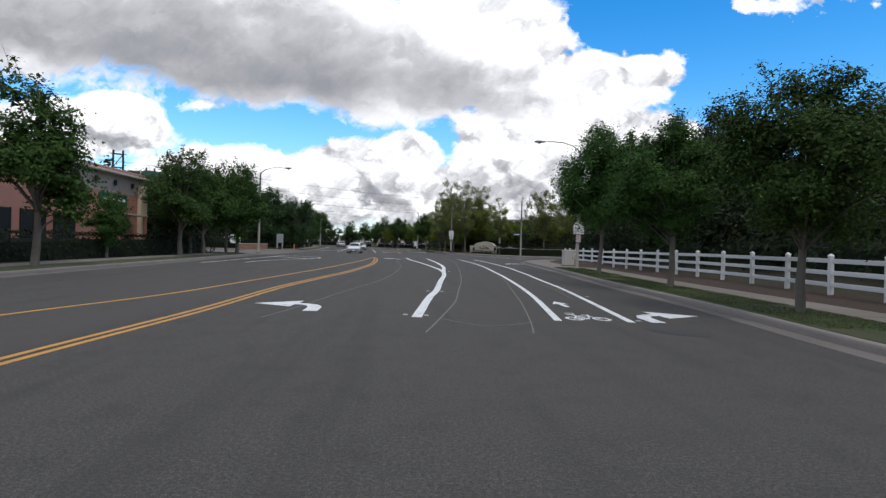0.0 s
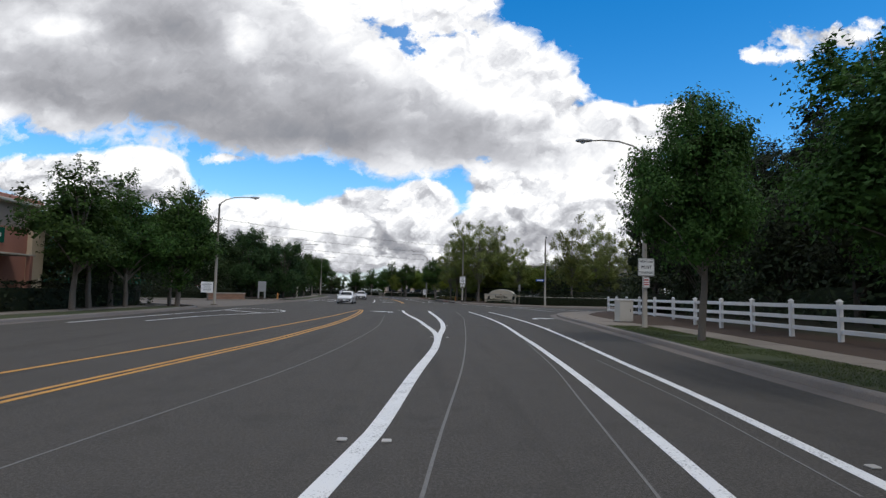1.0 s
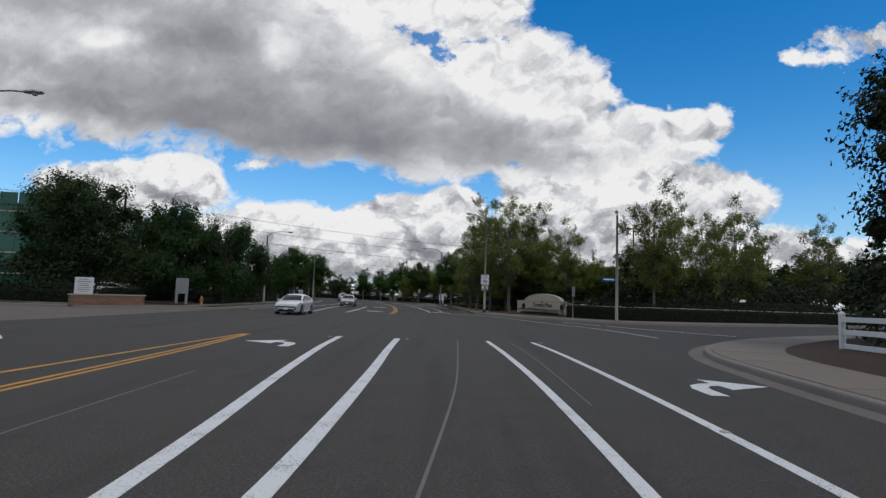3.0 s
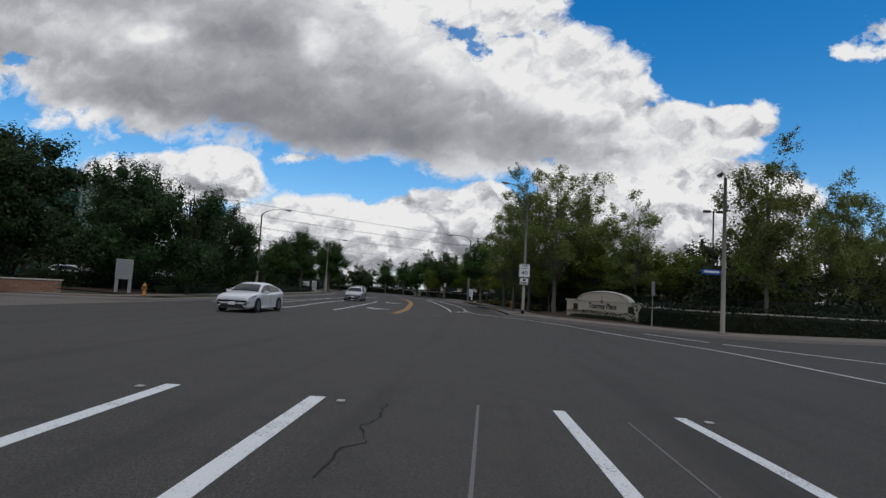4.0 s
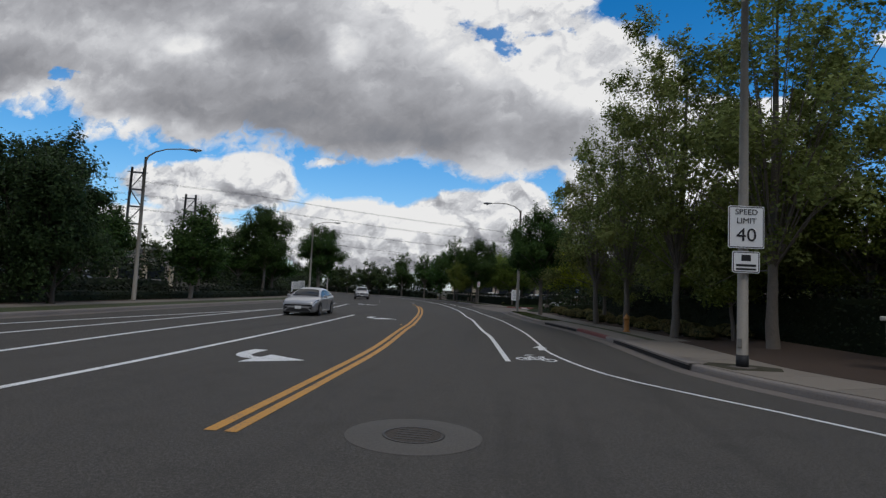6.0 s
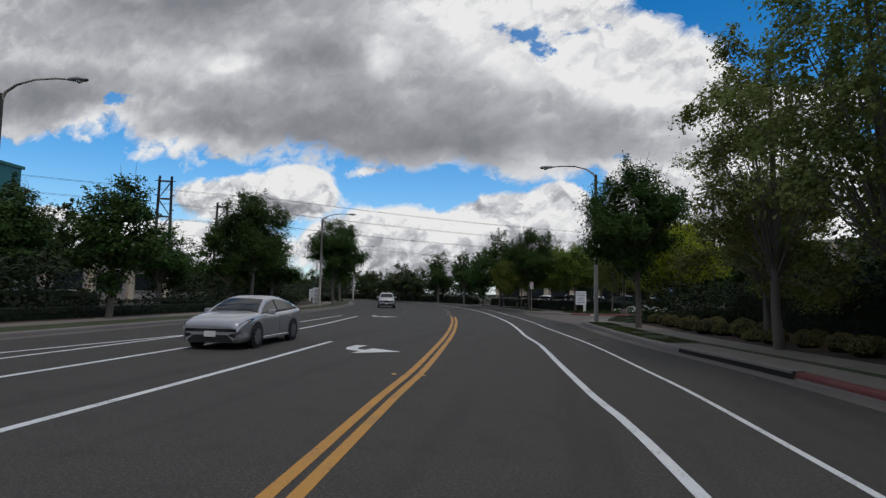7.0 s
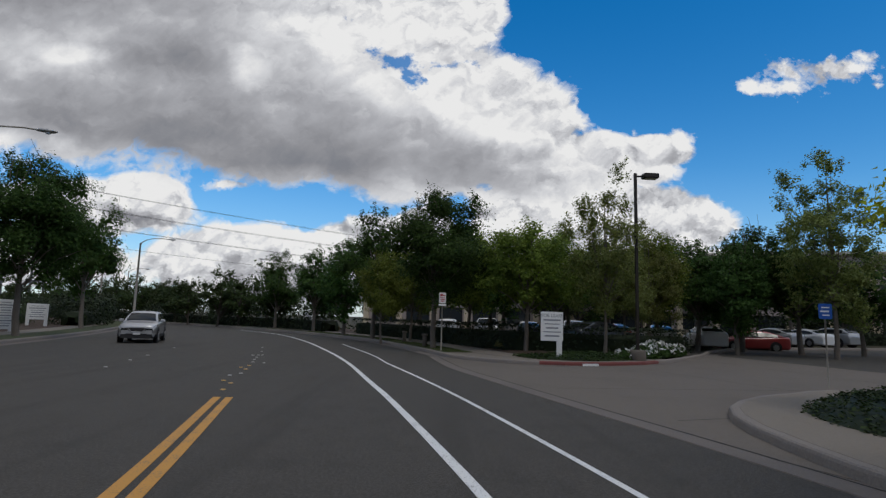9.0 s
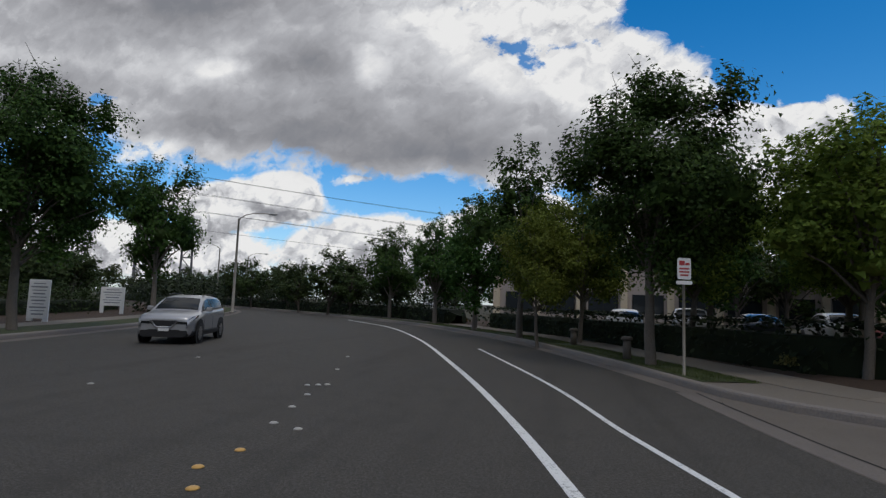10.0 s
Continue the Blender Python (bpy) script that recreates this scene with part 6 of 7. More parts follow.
def utility_box(x, y, turn):
    top = new("utility_cabinet")
    top.matrix_basis = pose(x, y, 0.155, 0, 0, turn)
    part("plinth", boxes((0, 0, 0.02, 0.86, 0.66, 0.1), bevel=0.01), CONCRETE, top)
    part("cabinet_body", boxes((0, 0, 0.58, 0.76, 0.56, 1.06), bevel=0.02, seg=2), UTILITY, top)
    part("lid", boxes((0, 0, 1.13, 0.82, 0.62, 0.06), bevel=0.015), UTILITY, top)
    door = part("door", boxes((0, -0.285, 0.58, 0.62, 0.016, 0.9), bevel=0.005), UTILITY, top)
    part("handle", boxes((0.22, -0.30, 0.62, 0.03, 0.025, 0.12), bevel=0.006), DARK_METAL, door)
    return tagged(top, "beige metal utility cabinet on the sidewalk", "utility cabinet")


utility_box(11.95, 40.6, 8)


def hydrant(x, y, z=None):
    top = new("fire_hydrant")
    top.location = (x, y, z_at(x, y) if z is None else z)
    part("barrel", lathe([(0.15, 0), (0.15, 0.05), (0.10, 0.06), (0.10, 0.52), (0.13, 0.54), (0.13, 0.57), (0.11, 0.6), (0.07, 0.68), (0.03, 0.72), (0.03, 0.76)], 14), HYDRANT, top)
    for a in (-1, 1):
        part("outlet", lathe([(0.055, 0), (0.055, 0.09), (0.065, 0.09), (0.065, 0.13)], 10, axis="y", at=(0, 0.08, 0.42)), HYDRANT, top).rotation_euler = (0, 0, radians(90 + 90 * a))
    return tagged(top, "small yellow fire hydrant behind the kerb", "fire hydrant", "fire hydrants")


hydrant(6.6, 98.2, 0.16), hydrant(-15.9, 79.6, 0.17)


def bollard(x, y, h):
    top = new("bollard")
    top.location = (x, y, 0.16)
    part("shaft", lathe([(0.11, 0), (0.11, h - 0.1)], 12), CONCRETE, top)
    part("cap", lathe([(0.15, h - 0.1), (0.15, h - 0.03), (0.11, h)], 12), CONCRETE, top)
    return tagged(top, "short pale concrete post in the grass strip", "bollard", "bollards")


bollard(-2.75, 140.0, 0.62), bollard(-3.9, 145.2, 0.6)


def parking_lamp(x, y, h, double=False):
    top = new("parking_lamp")
    top.location = (x, y, z_at(x, y))
    part("base", lathe([(0.3, -0.1), (0.3, 0.6), (0.27, 0.65)], 14), CONCRETE, top)
    part("pole", boxes((0, 0, h / 2, 0.11, 0.11, h), bevel=0.012), DARK_METAL, top)
    for s in (-1, 1) if double else (1,):
        part("arm", boxes((s * 0.2, 0, h - 0.12, 0.4, 0.06, 0.06)), DARK_METAL, top)
        hd = part("lamp_head", boxes((s * 0.6, 0, h - 0.1, 0.6, 0.4, 0.2), bevel=0.03), DARK_METAL, top)
        part("lens", boxes((s * 0.6, 0, h - 0.205, 0.44, 0.3, 0.012)), LAMP_GLASS, hd)
    return tagged(top, "dark bronze parking lot lamp with box head", "parking lamp", "parking lamps")


parking_lamp(5.4, 133.9, 7.6)
parking_lamp(24.4, 99.4, 9.55, True)
parking_lamp(9.2, 122.2, 7.6)


# ------------------------------------------------------------------ entrance sign
def monument():
    a, b = Vector((10.12, 87.6)), Vector((13.75, 82.45))
    L = (b - a).length
    top = new("monument_sign")
    ang = math.degrees(math.atan2((b - a).y, (b - a).x))
    mid = (a + b) / 2
    top.matrix_basis = pose(mid.x, mid.y, 0.24, 0, 0, ang)
    out = [(-L / 2, -0.3), (L / 2, -0.3), (L / 2, 1.08)]
    arch = [(2.25 * math.cos(t), 1.08 + 0.62 * math.sin(t)) for t in np.linspace(0, math.pi, 22)]
    bm = prism(out + arch + [(-L / 2, 1.08)], -0.2, 0.2)
    body = part("sign_wall", bm, STUCCO, top)
    body.matrix_basis = Matrix.Rotation(radians(90), 4, "X")
    for x0, x1 in ((-L / 2 - 0.12, -2.3), (2.3, L / 2 + 0.12)):
        part("cap", boxes(((x0 + x1) / 2, 0, 1.12, x1 - x0, 0.56, 0.1), bevel=0.02), STUCCO_CAP, top)
    bm = tube([(x, 0, z + 0.03) for x, z in arch], 0.075, 6)
    for v in bm.verts:
        v.co.y *= 3.6
    part("arch_cap", bm, STUCCO_CAP, top)
    part("course", boxes((0, -0.215, 1.09, 4.6, 0.03, 0.03)), INK_GREY, top)
    for x in (-2.35, 2.35):
        part("recess_panel", boxes((x, -0.205, 0.68, 0.42, 0.02, 0.42), bevel=0.01), DARK_METAL, top)
    letter(top, "Tourney Place", 0.5, BLACK, 0.05, 0.80, y=-0.215, stretch=0.82, bold=0.012)
    part("emblem", lathe([(0.11, -0.235), (0.11, -0.20)], 16, axis="y", at=(0, 0, 1.09)), BRICK, top)
    part("emblem_stem", boxes((0, -0.215, 1.36, 0.03, 0.02, 0.36)), INK_GREY, top)
    for s in (-1, 1):
        part("end_pier", boxes((s * (L / 2 - 0.2), 0, 0.35, 0.44, 0.5, 1.4), bevel=0.02), STUCCO, top)
    return tagged(top, "cream stucco entrance sign with an arched top", "monument sign")


monument()
foliage_box("hedge", [(10.05, 86.9), (11.4, 84.6), (12.9, 82.2)], 0.0, 0.5, LEAF_HEDGE_AND_CORE, 300, 0.06, "low clipped hedge at the foot of the entrance sign", core=0.7)


def garden_wall(points, h, mat, label):
    line = spline(points, 1.0)
    top = new("garden_wall")
    z = ground_height(line).clip(0.1)
    for name, prof, m in (("wall_body", [(-0.12, -0.3), (-0.12, h), (0.12, h), (0.12, -0.3)], mat), ("coping", [(-0.17, h), (-0.17, h + 0.08), (0.17, h + 0.08), (0.17, h), (-0.17, h)], STUCCO_CAP)):
        v, f = sweep(line, prof)
        v[:, 2] += np.tile(z, len(prof))
        part(name, mesh_of(name, v, f, m), None, top)
    return tagged(top, label, "garden wall")


garden_wall([(14.0, 82.0), (16.5, 79.6), (22, 81.2), (32, 86), (50, 95)], 0.95, STUCCO, "low stucco wall with pale coping behind the hedge")
# brick planter wall by the left driveway, brick by brick
planter = new("planter_wall")
planter.matrix_basis = pose(-20.2, 74.6, 0.15, 0, 0, 62)
part("wall_core", boxes((0, 0.03, 0.3, 5.2, 0.2, 0.7)), GUTTER, planter)
part("coping", boxes((0, 0.02, 0.69, 5.3, 0.32, 0.07), bevel=0.01), STUCCO_CAP, planter)
brick_me = bpy.data.meshes.new("brick")
bm = boxes((0, 0, 0, 0.39, 0.05, 0.115), bevel=0.006)
bm.to_mesh(brick_me), bm.free()
brick_me.materials.append(BRICK)
for r in range(5):
    for c in range(13):
        bx = -2.6 + 0.2 + c * 0.4 + (0.2 if r % 2 else 0)
        if bx < 2.5:
            part("brick", brick_me, None, planter).location = (bx, -0.075 + rng.normal() * 0.002, 0.07 + r * 0.125)
tagged(planter, "low buff brick planter wall with pale coping", "planter wall")

# storm drain inlets: flat near-black strips on the kerb face, coloured as the shade in the slots
def inlet(i0, i1):
    line = R2[i0:i1]
    top = new("storm_drain")
    for name, prof, m in (("opening", [(-0.035, 0.012), (-0.035, 0.118)], CRACK), ("lintel", [(-0.05, 0.12), (-0.05, 0.165), (0.22, 0.172)], KERB)):
        part(name, mesh_of(name, *sweep(line, prof), m), None, top)
    return tagged(top, "dark kerb inlet of a storm drain", "storm drain", "storm drains")


inlet(r2c + 1, r2c + 8)
inlet(r2d - 5, r2d)
red = R2[r2c + 8 : r2d - 4]
ribbon("red_kerb_1", red, [(-0.008, 0.0), (-0.006, 0.10), (0.012, 0.141), (0.045, 0.157), (0.17, 0.160)], RED_KERB, 1, "faded red painted kerb", "kerb")
j = int(np.argmin(np.hypot(*(R3 - (8, 131.8)).T)))
ribbon("red_kerb_2", R3[j : r3s - 3], [(-0.008, 0.0), (-0.006, 0.10), (0.012, 0.141), (0.045, 0.157), (0.17, 0.160)], RED_KERB, 1, "faded red painted kerb of the island", "kerb")
part("fire_lane_stencil", boxes((0, 0, 0, 0.6, 0.012, 0.08)), SIGN_WHITE)
q0, q1 = R3[np.argmin(np.hypot(*(R3 - (3.1, 132.1)).T))], R3[np.argmin(np.hypot(*(R3 - (3.1, 132.1)).T)) + 1]
bpy.data.objects["fire_lane_stencil"].matrix_basis = pose(q0[0], q0[1] - 0.004, 0.075, 0, 0, math.degrees(math.atan2(q1[1] - q0[1], q1[0] - q0[0])))
tagged(bpy.data.objects["fire_lane_stencil"], "white stencilled patch on the red kerb", "kerb stencil")
# white roses on the island
ROSE = [shrub(0.5, 0.8, LEAF_STREET, 900, 0.09, "rose bush with white flowers in the island") for k in range(2)]
for r in ROSE:
    q = rng.normal(size=(70, 3))
    q /= np.linalg.norm(q, axis=1)[:, None]
    q[:, 2] = abs(q[:, 2])
    part("bloom", quads_mesh("flowers", leaf_quads(q * (0.5, 0.5, 0.42) + (0, 0, 0.45), 0.13), LEAF_FLOWER), None, r)
    tagged(bpy.data.objects[r.children[-1].name], kind="stuff")
scatter(ROSE, [(5.0, 134.2, 0.9), (6.2, 135.3, 1.05), (7.2, 136.6, 1.1), (8.4, 137.9, 1), (9.4, 139.4, 0.9), (13.2, 86.8, 1.1), (14.2, 85.4, 1.2), (15.2, 84.0, 1.1), (6.9, 123.2, 0.9)], "rose bushes")

# ------------------------------------------------------------------ cars
SEDAN = dict(L=4.6, W=1.8, wheelbase=2.7, tyre=0.325, belt=[(0.0, 0.60, 0.70), (0.025, 0.68, 0.765), (0.08, 0.74, 0.80), (0.22, 0.80, 0.84), (0.5, 0.86, 0.875), (0.9, 0.915, 0.892), (1.25, 0.955, 0.895), (1.7, 0.965, 0.895), (2.6, 0.985, 0.895), (3.3, 1.01, 0.89), (3.8, 1.04, 0.875), (4.25, 1.06, 0.835), (4.5, 1.05, 0.78), (4.58, 0.98, 0.74), (4.6, 0.80, 0.72)],
             roof=[(1.22, 0.95), (1.6, 1.17), (1.95, 1.335), (2.3, 1.42), (2.7, 1.44), (3.1, 1.405), (3.5, 1.315), (3.9, 1.18), (4.25, 1.07)], glass=(1.32, 1.95, 2.46, 3.2, 3.78), floor=0.19)
SUV = dict(L=4.3, W=1.76, wheelbase=2.62, tyre=0.345, belt=[(0.0, 0.76, 0.68), (0.03, 0.84, 0.75), (0.1, 0.90, 0.80), (0.3, 0.95, 0.84), (0.7, 1.0, 0.87), (1.1, 1.05, 0.88), (1.5, 1.08, 0.88), (3.2, 1.13, 0.88), (3.9, 1.16, 0.86), (4.2, 1.1, 0.80), (4.3, 0.85, 0.72)],
           roof=[(1.05, 1.05), (1.4, 1.28), (1.75, 1.48), (2.2, 1.575), (3.0, 1.58), (3.6, 1.53), (3.95, 1.36), (4.2, 1.1)], glass=(1.15, 1.8, 2.3, 3.1, 3.72), floor=0.26)


def loft(sections):
    """Skin over half sections (lists of (y, z) from roof to floor at an x), mirrored."""
    bm = bmesh.new()
    rings = []
    for x, half in sections:
        full = [(y, z) for y, z in half] + [(-y, z) for y, z in half[::-1] if y > 1e-6]
        rings.append([bm.verts.new((x, y, z)) for y, z in full])
    for lo, hi in zip(rings, rings[1:]):
        n = len(lo)
        for k in range(n):
            bm.faces.new((lo[k], lo[(k + 1) % n], hi[(k + 1) % n], hi[k])).smooth = True
    bm.faces.new(rings[0]), bm.faces.new(rings[-1][::-1])
    bmesh.ops.recalc_face_normals(bm, faces=bm.faces)
    return bm


def car(spec, paint, x, y, heading, label, detail=True, z=0.0, size=1.0):
    """A car in parts: body, cabin, each window, lamp, wheel. heading: way it faces, degrees from +x."""
    top = new("car")
    top.matrix_basis = pose(x, y, z, 0, 0, heading) @ Matrix.Diagonal((size, size, size, 1))
    L, fl = spec["L"], spec["floor"]
    bx, bz, bw = (np.array(c) for c in zip(*spec["belt"]))
    rx_, rz_ = (np.array(c) for c in zip(*spec["roof"]))
    X = lambda s: L / 2 - s  # noqa: E731
    secs = []
    for s in sorted(set(np.r_[bx, np.linspace(0.1, L - 0.1, 14)].round(3))):
        t, w = np.interp(s, bx, bz), np.interp(s, bx, bw)
        f = fl + 0.06 * (s < 0.1 or s > L - 0.1)
        secs.append((X(s), [(0, t + 0.03), (w * 0.5, t + 0.026), (w * 0.80, t + 0.008), (w * 0.91, t - 0.025), (w * 0.962, t - 0.075), (w * 0.985, t - 0.13), (w, t - 0.24), (w * 0.985, (t + f) * 0.52), (w * 0.99, f + 0.16), (w * 0.965, f + 0.06), (w * 0.88, f), (0, f)]))
    part("body", loft(secs), paint, top)
    secs = []
    for s in np.linspace(rx_[0], rx_[-1], 18):
        r, b, w = np.interp(s, rx_, rz_), np.interp(s, bx, bz), np.interp(s, bx, bw)
        k = (r - b) / (rz_.max() - 0.95)
        top_w = w * 0.9 - 0.24 * max(0, k)
        secs.append((X(s), [(0, r + 0.015), (top_w * 0.6, r + 0.008), (top_w * 0.93, r - 0.02), (top_w, r - 0.06 * max(0.1, k)), (w * 0.92, b - 0.02), (0, b - 0.05)]))
    part("cabin", loft(secs), paint, top)

    def side(s, f, sgn, out=0.008):
        r, b, w = np.interp(s, rx_, rz_), np.interp(s, bx, bz), np.interp(s, bx, bw)
        k = max(0, (r - b) / (rz_.max() - 0.95))
        tw, tz = w * 0.9 - 0.24 * k, r - 0.06 * max(0.1, k)
        return Vector((X(s), sgn * (w * 0.92 + (tw - w * 0.92) * f + out), b - 0.02 + (tz - b + 0.02) * f))

    g = spec["glass"]
    for sgn in (-1, 1):
        for lo, hi in ((g[0] + 0.1, g[2] - 0.04), (g[2] + 0.05, g[4])):
            xs = np.linspace(lo, hi, 9)
            bm = bmesh.new()
            a = [bm.verts.new(side(s, 0.12, sgn)) for s in xs]
            c = [bm.verts.new(side(s, 0.86, sgn)) for s in xs]
            for k in range(8):
                bm.faces.new((a[k], a[k + 1], c[k + 1], c[k]))
            part("side_window", bm, CAR_GLASS, top)
        bm = bmesh.new()
        q = [bm.verts.new(side(sx, f, sgn, 0.010)) for sx, f in ((g[2] - 0.05, 0.1), (g[2] + 0.06, 0.1), (g[2] + 0.06, 0.88), (g[2] - 0.05, 0.88))]
        bm.faces.new(q)
        part("door_pillar", bm, TRIM, top)
    for name, lo, hi in (("windshield", rx_[0] + 0.06, rx_[2] - 0.02), ("rear_window", rx_[-3] + 0.08, rx_[-1] - 0.1)):
        bm = bmesh.new()
        rows = []
        for s in np.linspace(lo, hi, 6):
            r, b, w = np.interp(s, rx_, rz_), np.interp(s, bx, bz), np.interp(s, bx, bw)
            k = max(0, (r - b) / (rz_.max() - 0.95))
            tw = w * 0.9 - 0.24 * k
            rows.append([bm.verts.new((X(s) + (0.012 if name == "windshield" else -0.012), y, z)) for y, z in ((-tw * 0.88, r + 0.002), (-tw * 0.5, r + 0.022), (0, r + 0.028), (tw * 0.5, r + 0.022), (tw * 0.88, r + 0.002))])
        for lo_, hi_ in zip(rows, rows[1:]):
            for k in range(4):
                bm.faces.new((lo_[k], lo_[k + 1], hi_[k + 1], hi_[k])).smooth = True
        part(name, bm, CAR_GLASS, top)
    tr = spec["tyre"]
    front = (L - spec["wheelbase"]) * 0.47
    for s in (front, front + spec["wheelbase"]):
        w = float(np.interp(s, bx, bw))
        for sgn in (-1, 1):
            # flat black disc on the body, standing for the shaded gap round the wheel
            part("wheel_arch", lathe([(tr + (0.10 if spec is SUV else 0.055), 0), (tr + (0.10 if spec is SUV else 0.055), 0.012)], 22, axis="y", at=(X(s), sgn * (w + 0.002) - (0.012 if sgn < 0 else 0), tr + 0.02)), TRIM, top)
            wh = new("wheel")
            wh.parent = top
            wh.location = (X(s), sgn * (w - 0.075), tr)
            part("tyre", lathe([(tr * 0.66, -0.1), (tr * 0.95, -0.1), (tr, -0.07), (tr, 0.07), (tr * 0.95, 0.1), (tr * 0.66, 0.1)], 24, axis="y"), RUBBER, wh)
            part("rim", lathe([(tr * 0.64, -0.098), (tr * 0.67, 0.0), (tr * 0.64, 0.098)], 20, axis="y"), TRIM, wh)
            bm = bmesh.new()
            for k in range(5):
                box(bm, 0, sgn * 0.103, 0, tr * 1.3, 0.014, 0.075, Matrix.Rotation(k * math.pi / 5, 4, "Y"))
            part("spoke_star", bm, CHROME, wh)
    if not detail:
        return tagged(top, label, "car", "parked cars")
    t0 = float(np.interp(0.2, bx, bz))
    for sgn in (-1, 1):
        def skin(sx, drop, out):
            """Point on the fender, drop below the top edge."""
            t, w = float(np.interp(sx, bx, bz)), float(np.interp(sx, bx, bw))
            return Vector((X(sx) + out * (0.9 if sx < 0.15 else 0.2), sgn * (w * float(np.interp(drop, [0.02, 0.075, 0.13, 0.24], [0.905, 0.962, 0.985, 1.0])) + out), t - drop))

        lamp = None
        for name, mat, lo, hi, out, tall in (("headlight", CAR_GLASS, 0.0, 0.74, 0.008, 1.0), ("lamp_lens", LAMP_GLASS, 0.01, 0.52, 0.014, 0.72)):
            bm = bmesh.new()
            grid = []
            for sx in np.linspace(lo, hi, 10):
                f = (sx - lo) / (hi - lo)
                mid, half = 0.115 - 0.035 * f, (0.058 - 0.045 * f ** 1.5) * tall
                grid.append([bm.verts.new(skin(sx, mid + k * half, out)) for k in (-1, -0.3, 0.4, 1)])
            for p, q in zip(grid, grid[1:]):
                for k in range(3):
                    bm.faces.new((p[k], p[k + 1], q[k + 1], q[k])).smooth = True
            bmesh.ops.recalc_face_normals(bm, faces=bm.faces)
            lamp = part(name, bm, mat, lamp or top)
        lamp = lamp.parent
        bm = bmesh.new()
        grid = [[bm.verts.new((X(-0.006), sgn * y, float(np.interp(0.0, bx, bz)) - d)) for d in (0.03, 0.115)] for y in (0.42, 0.52, 0.62, 0.69)]
        for p, q in zip(grid, grid[1:]):
            bm.faces.new((p[0], p[1], q[1], q[0]))
        part("lamp_corner", bm, CAR_GLASS, top)
        part("indicator", boxes((X(0.46), sgn * (float(np.interp(0.46, bx, bw)) * 0.965 + 0.004), float(np.interp(0.46, bx, bz)) - 0.095, 0.12, 0.03, 0.035), bevel=0.008), AMBER, lamp)
        part("mirror", boxes((X(g[0] + 0.32), sgn * (bw.max() + 0.08), spec["belt"][5][1] + 0.06, 0.12, 0.2, 0.14), bevel=0.03, seg=2), paint, top)
        part("tail_light", boxes((X(L - 0.16), sgn * 0.68, t0 + 0.12, 0.2, 0.2, 0.14), bevel=0.03), CAR_RED, top)
        for s in (g[2] - 0.28, g[3] - 0.02):
            part("door_handle", boxes((X(s), sgn * (bw.max() + 0.012), spec["belt"][5][1] - 0.12, 0.18, 0.025, 0.03), bevel=0.008), paint, top)
        for s in (g[0] + 0.12, g[2], g[4] - 0.12):
            part("door_seam", boxes((X(s), sgn * (bw.max() - 0.004), 0.60, 0.006, 0.010, 0.52)), INK_GREY, top)
        part("sill", boxes((X(L / 2), sgn * (bw.max() - 0.03), fl + 0.06, spec["wheelbase"] - 0.75, 0.06, 0.09), bevel=0.015), TRIM if spec is SUV else paint, top)
    z0 = float(bz[0])
    face = Matrix(((0, 0, 1, X(0.012)), (1, 0, 0, 0), (0, 1, 0, 0), (0, 0, 0, 1)))

    def fascia(name, outline, mat, out=0.02):
        """A flat-backed piece of the nose: outline in (across, up)."""
        part(name, prism(outline, 0.0, out), mat, top).matrix_basis = face

    fascia("grille", [(-0.46, z0 - 0.06), (-0.40, z0 - 0.115), (0.40, z0 - 0.115), (0.46, z0 - 0.06), (0.38, z0 - 0.025), (-0.38, z0 - 0.025)], TRIM)
    fascia("lower_intake", [(-0.64, fl + 0.03), (0.64, fl + 0.03), (0.60, fl + 0.10), (0.46, fl + 0.215), (-0.46, fl + 0.215), (-0.60, fl + 0.10)], TRIM)
    if spec is SUV:
        secs = []
        for s in np.linspace(0.0, L, 22):
            w = np.interp(s, bx, bw) * 1.006 + 0.004
            f = fl - 0.02
            secs.append((X(s) + (0.012 if s < 0.1 else -0.012 if s > L - 0.1 else 0), [(0, f + 0.21), (w * 0.97, f + 0.21), (w * 1.004, f + 0.18), (w * 0.985, f + 0.06), (w * 0.88, f), (0, f)]))
        part("lower_cladding", loft(secs), TRIM, top)
        part("grille_frame", tube([(X(-0.012), -0.40, z0 - 0.01), (X(-0.022), -0.24, z0 - 0.20), (X(-0.026), 0, z0 - 0.225), (X(-0.022), 0.24, z0 - 0.20), (X(-0.012), 0.40, z0 - 0.01)], 0.026, 6), CHROME, top)
        fascia("upper_grille", [(-0.38, z0 - 0.005), (-0.22, z0 - 0.2), (0.22, z0 - 0.2), (0.38, z0 - 0.005)], TRIM, 0.022)
        for sgn in (-1, 1):
            part("roof_rail", tube([(X(s), sgn * 0.56, float(np.interp(s, rx_, rz_)) + 0.04) for s in (1.95, 2.4, 3.0, 3.5)], 0.018, 5), TRIM, top)
    else:
        part("grille_bar", boxes((X(-0.014), 0, z0 - 0.025, 0.012, 0.74, 0.012), bevel=0.004), CHROME, top)
        for sgn in (-1, 1):
            fascia("fog_light_recess", [(sgn * 0.50, fl + 0.20), (sgn * 0.69, fl + 0.13), (sgn * 0.69, fl + 0.27), (sgn * 0.56, fl + 0.25)][::sgn], TRIM)
    part("number_plate", boxes((X(-0.022), 0, fl + 0.24, 0.02, 0.32, 0.15), bevel=0.006), SIGN_WHITE, top)
    for k in (-1, 1):
        part("wiper", boxes((X(rx_[0] + 0.1), 0.28 * k, np.interp(rx_[0] + 0.1, rx_, rz_) + 0.035, 0.02, 0.5, 0.012)), TRIM, top)
    return tagged(top, label, "car", "cars on the road")


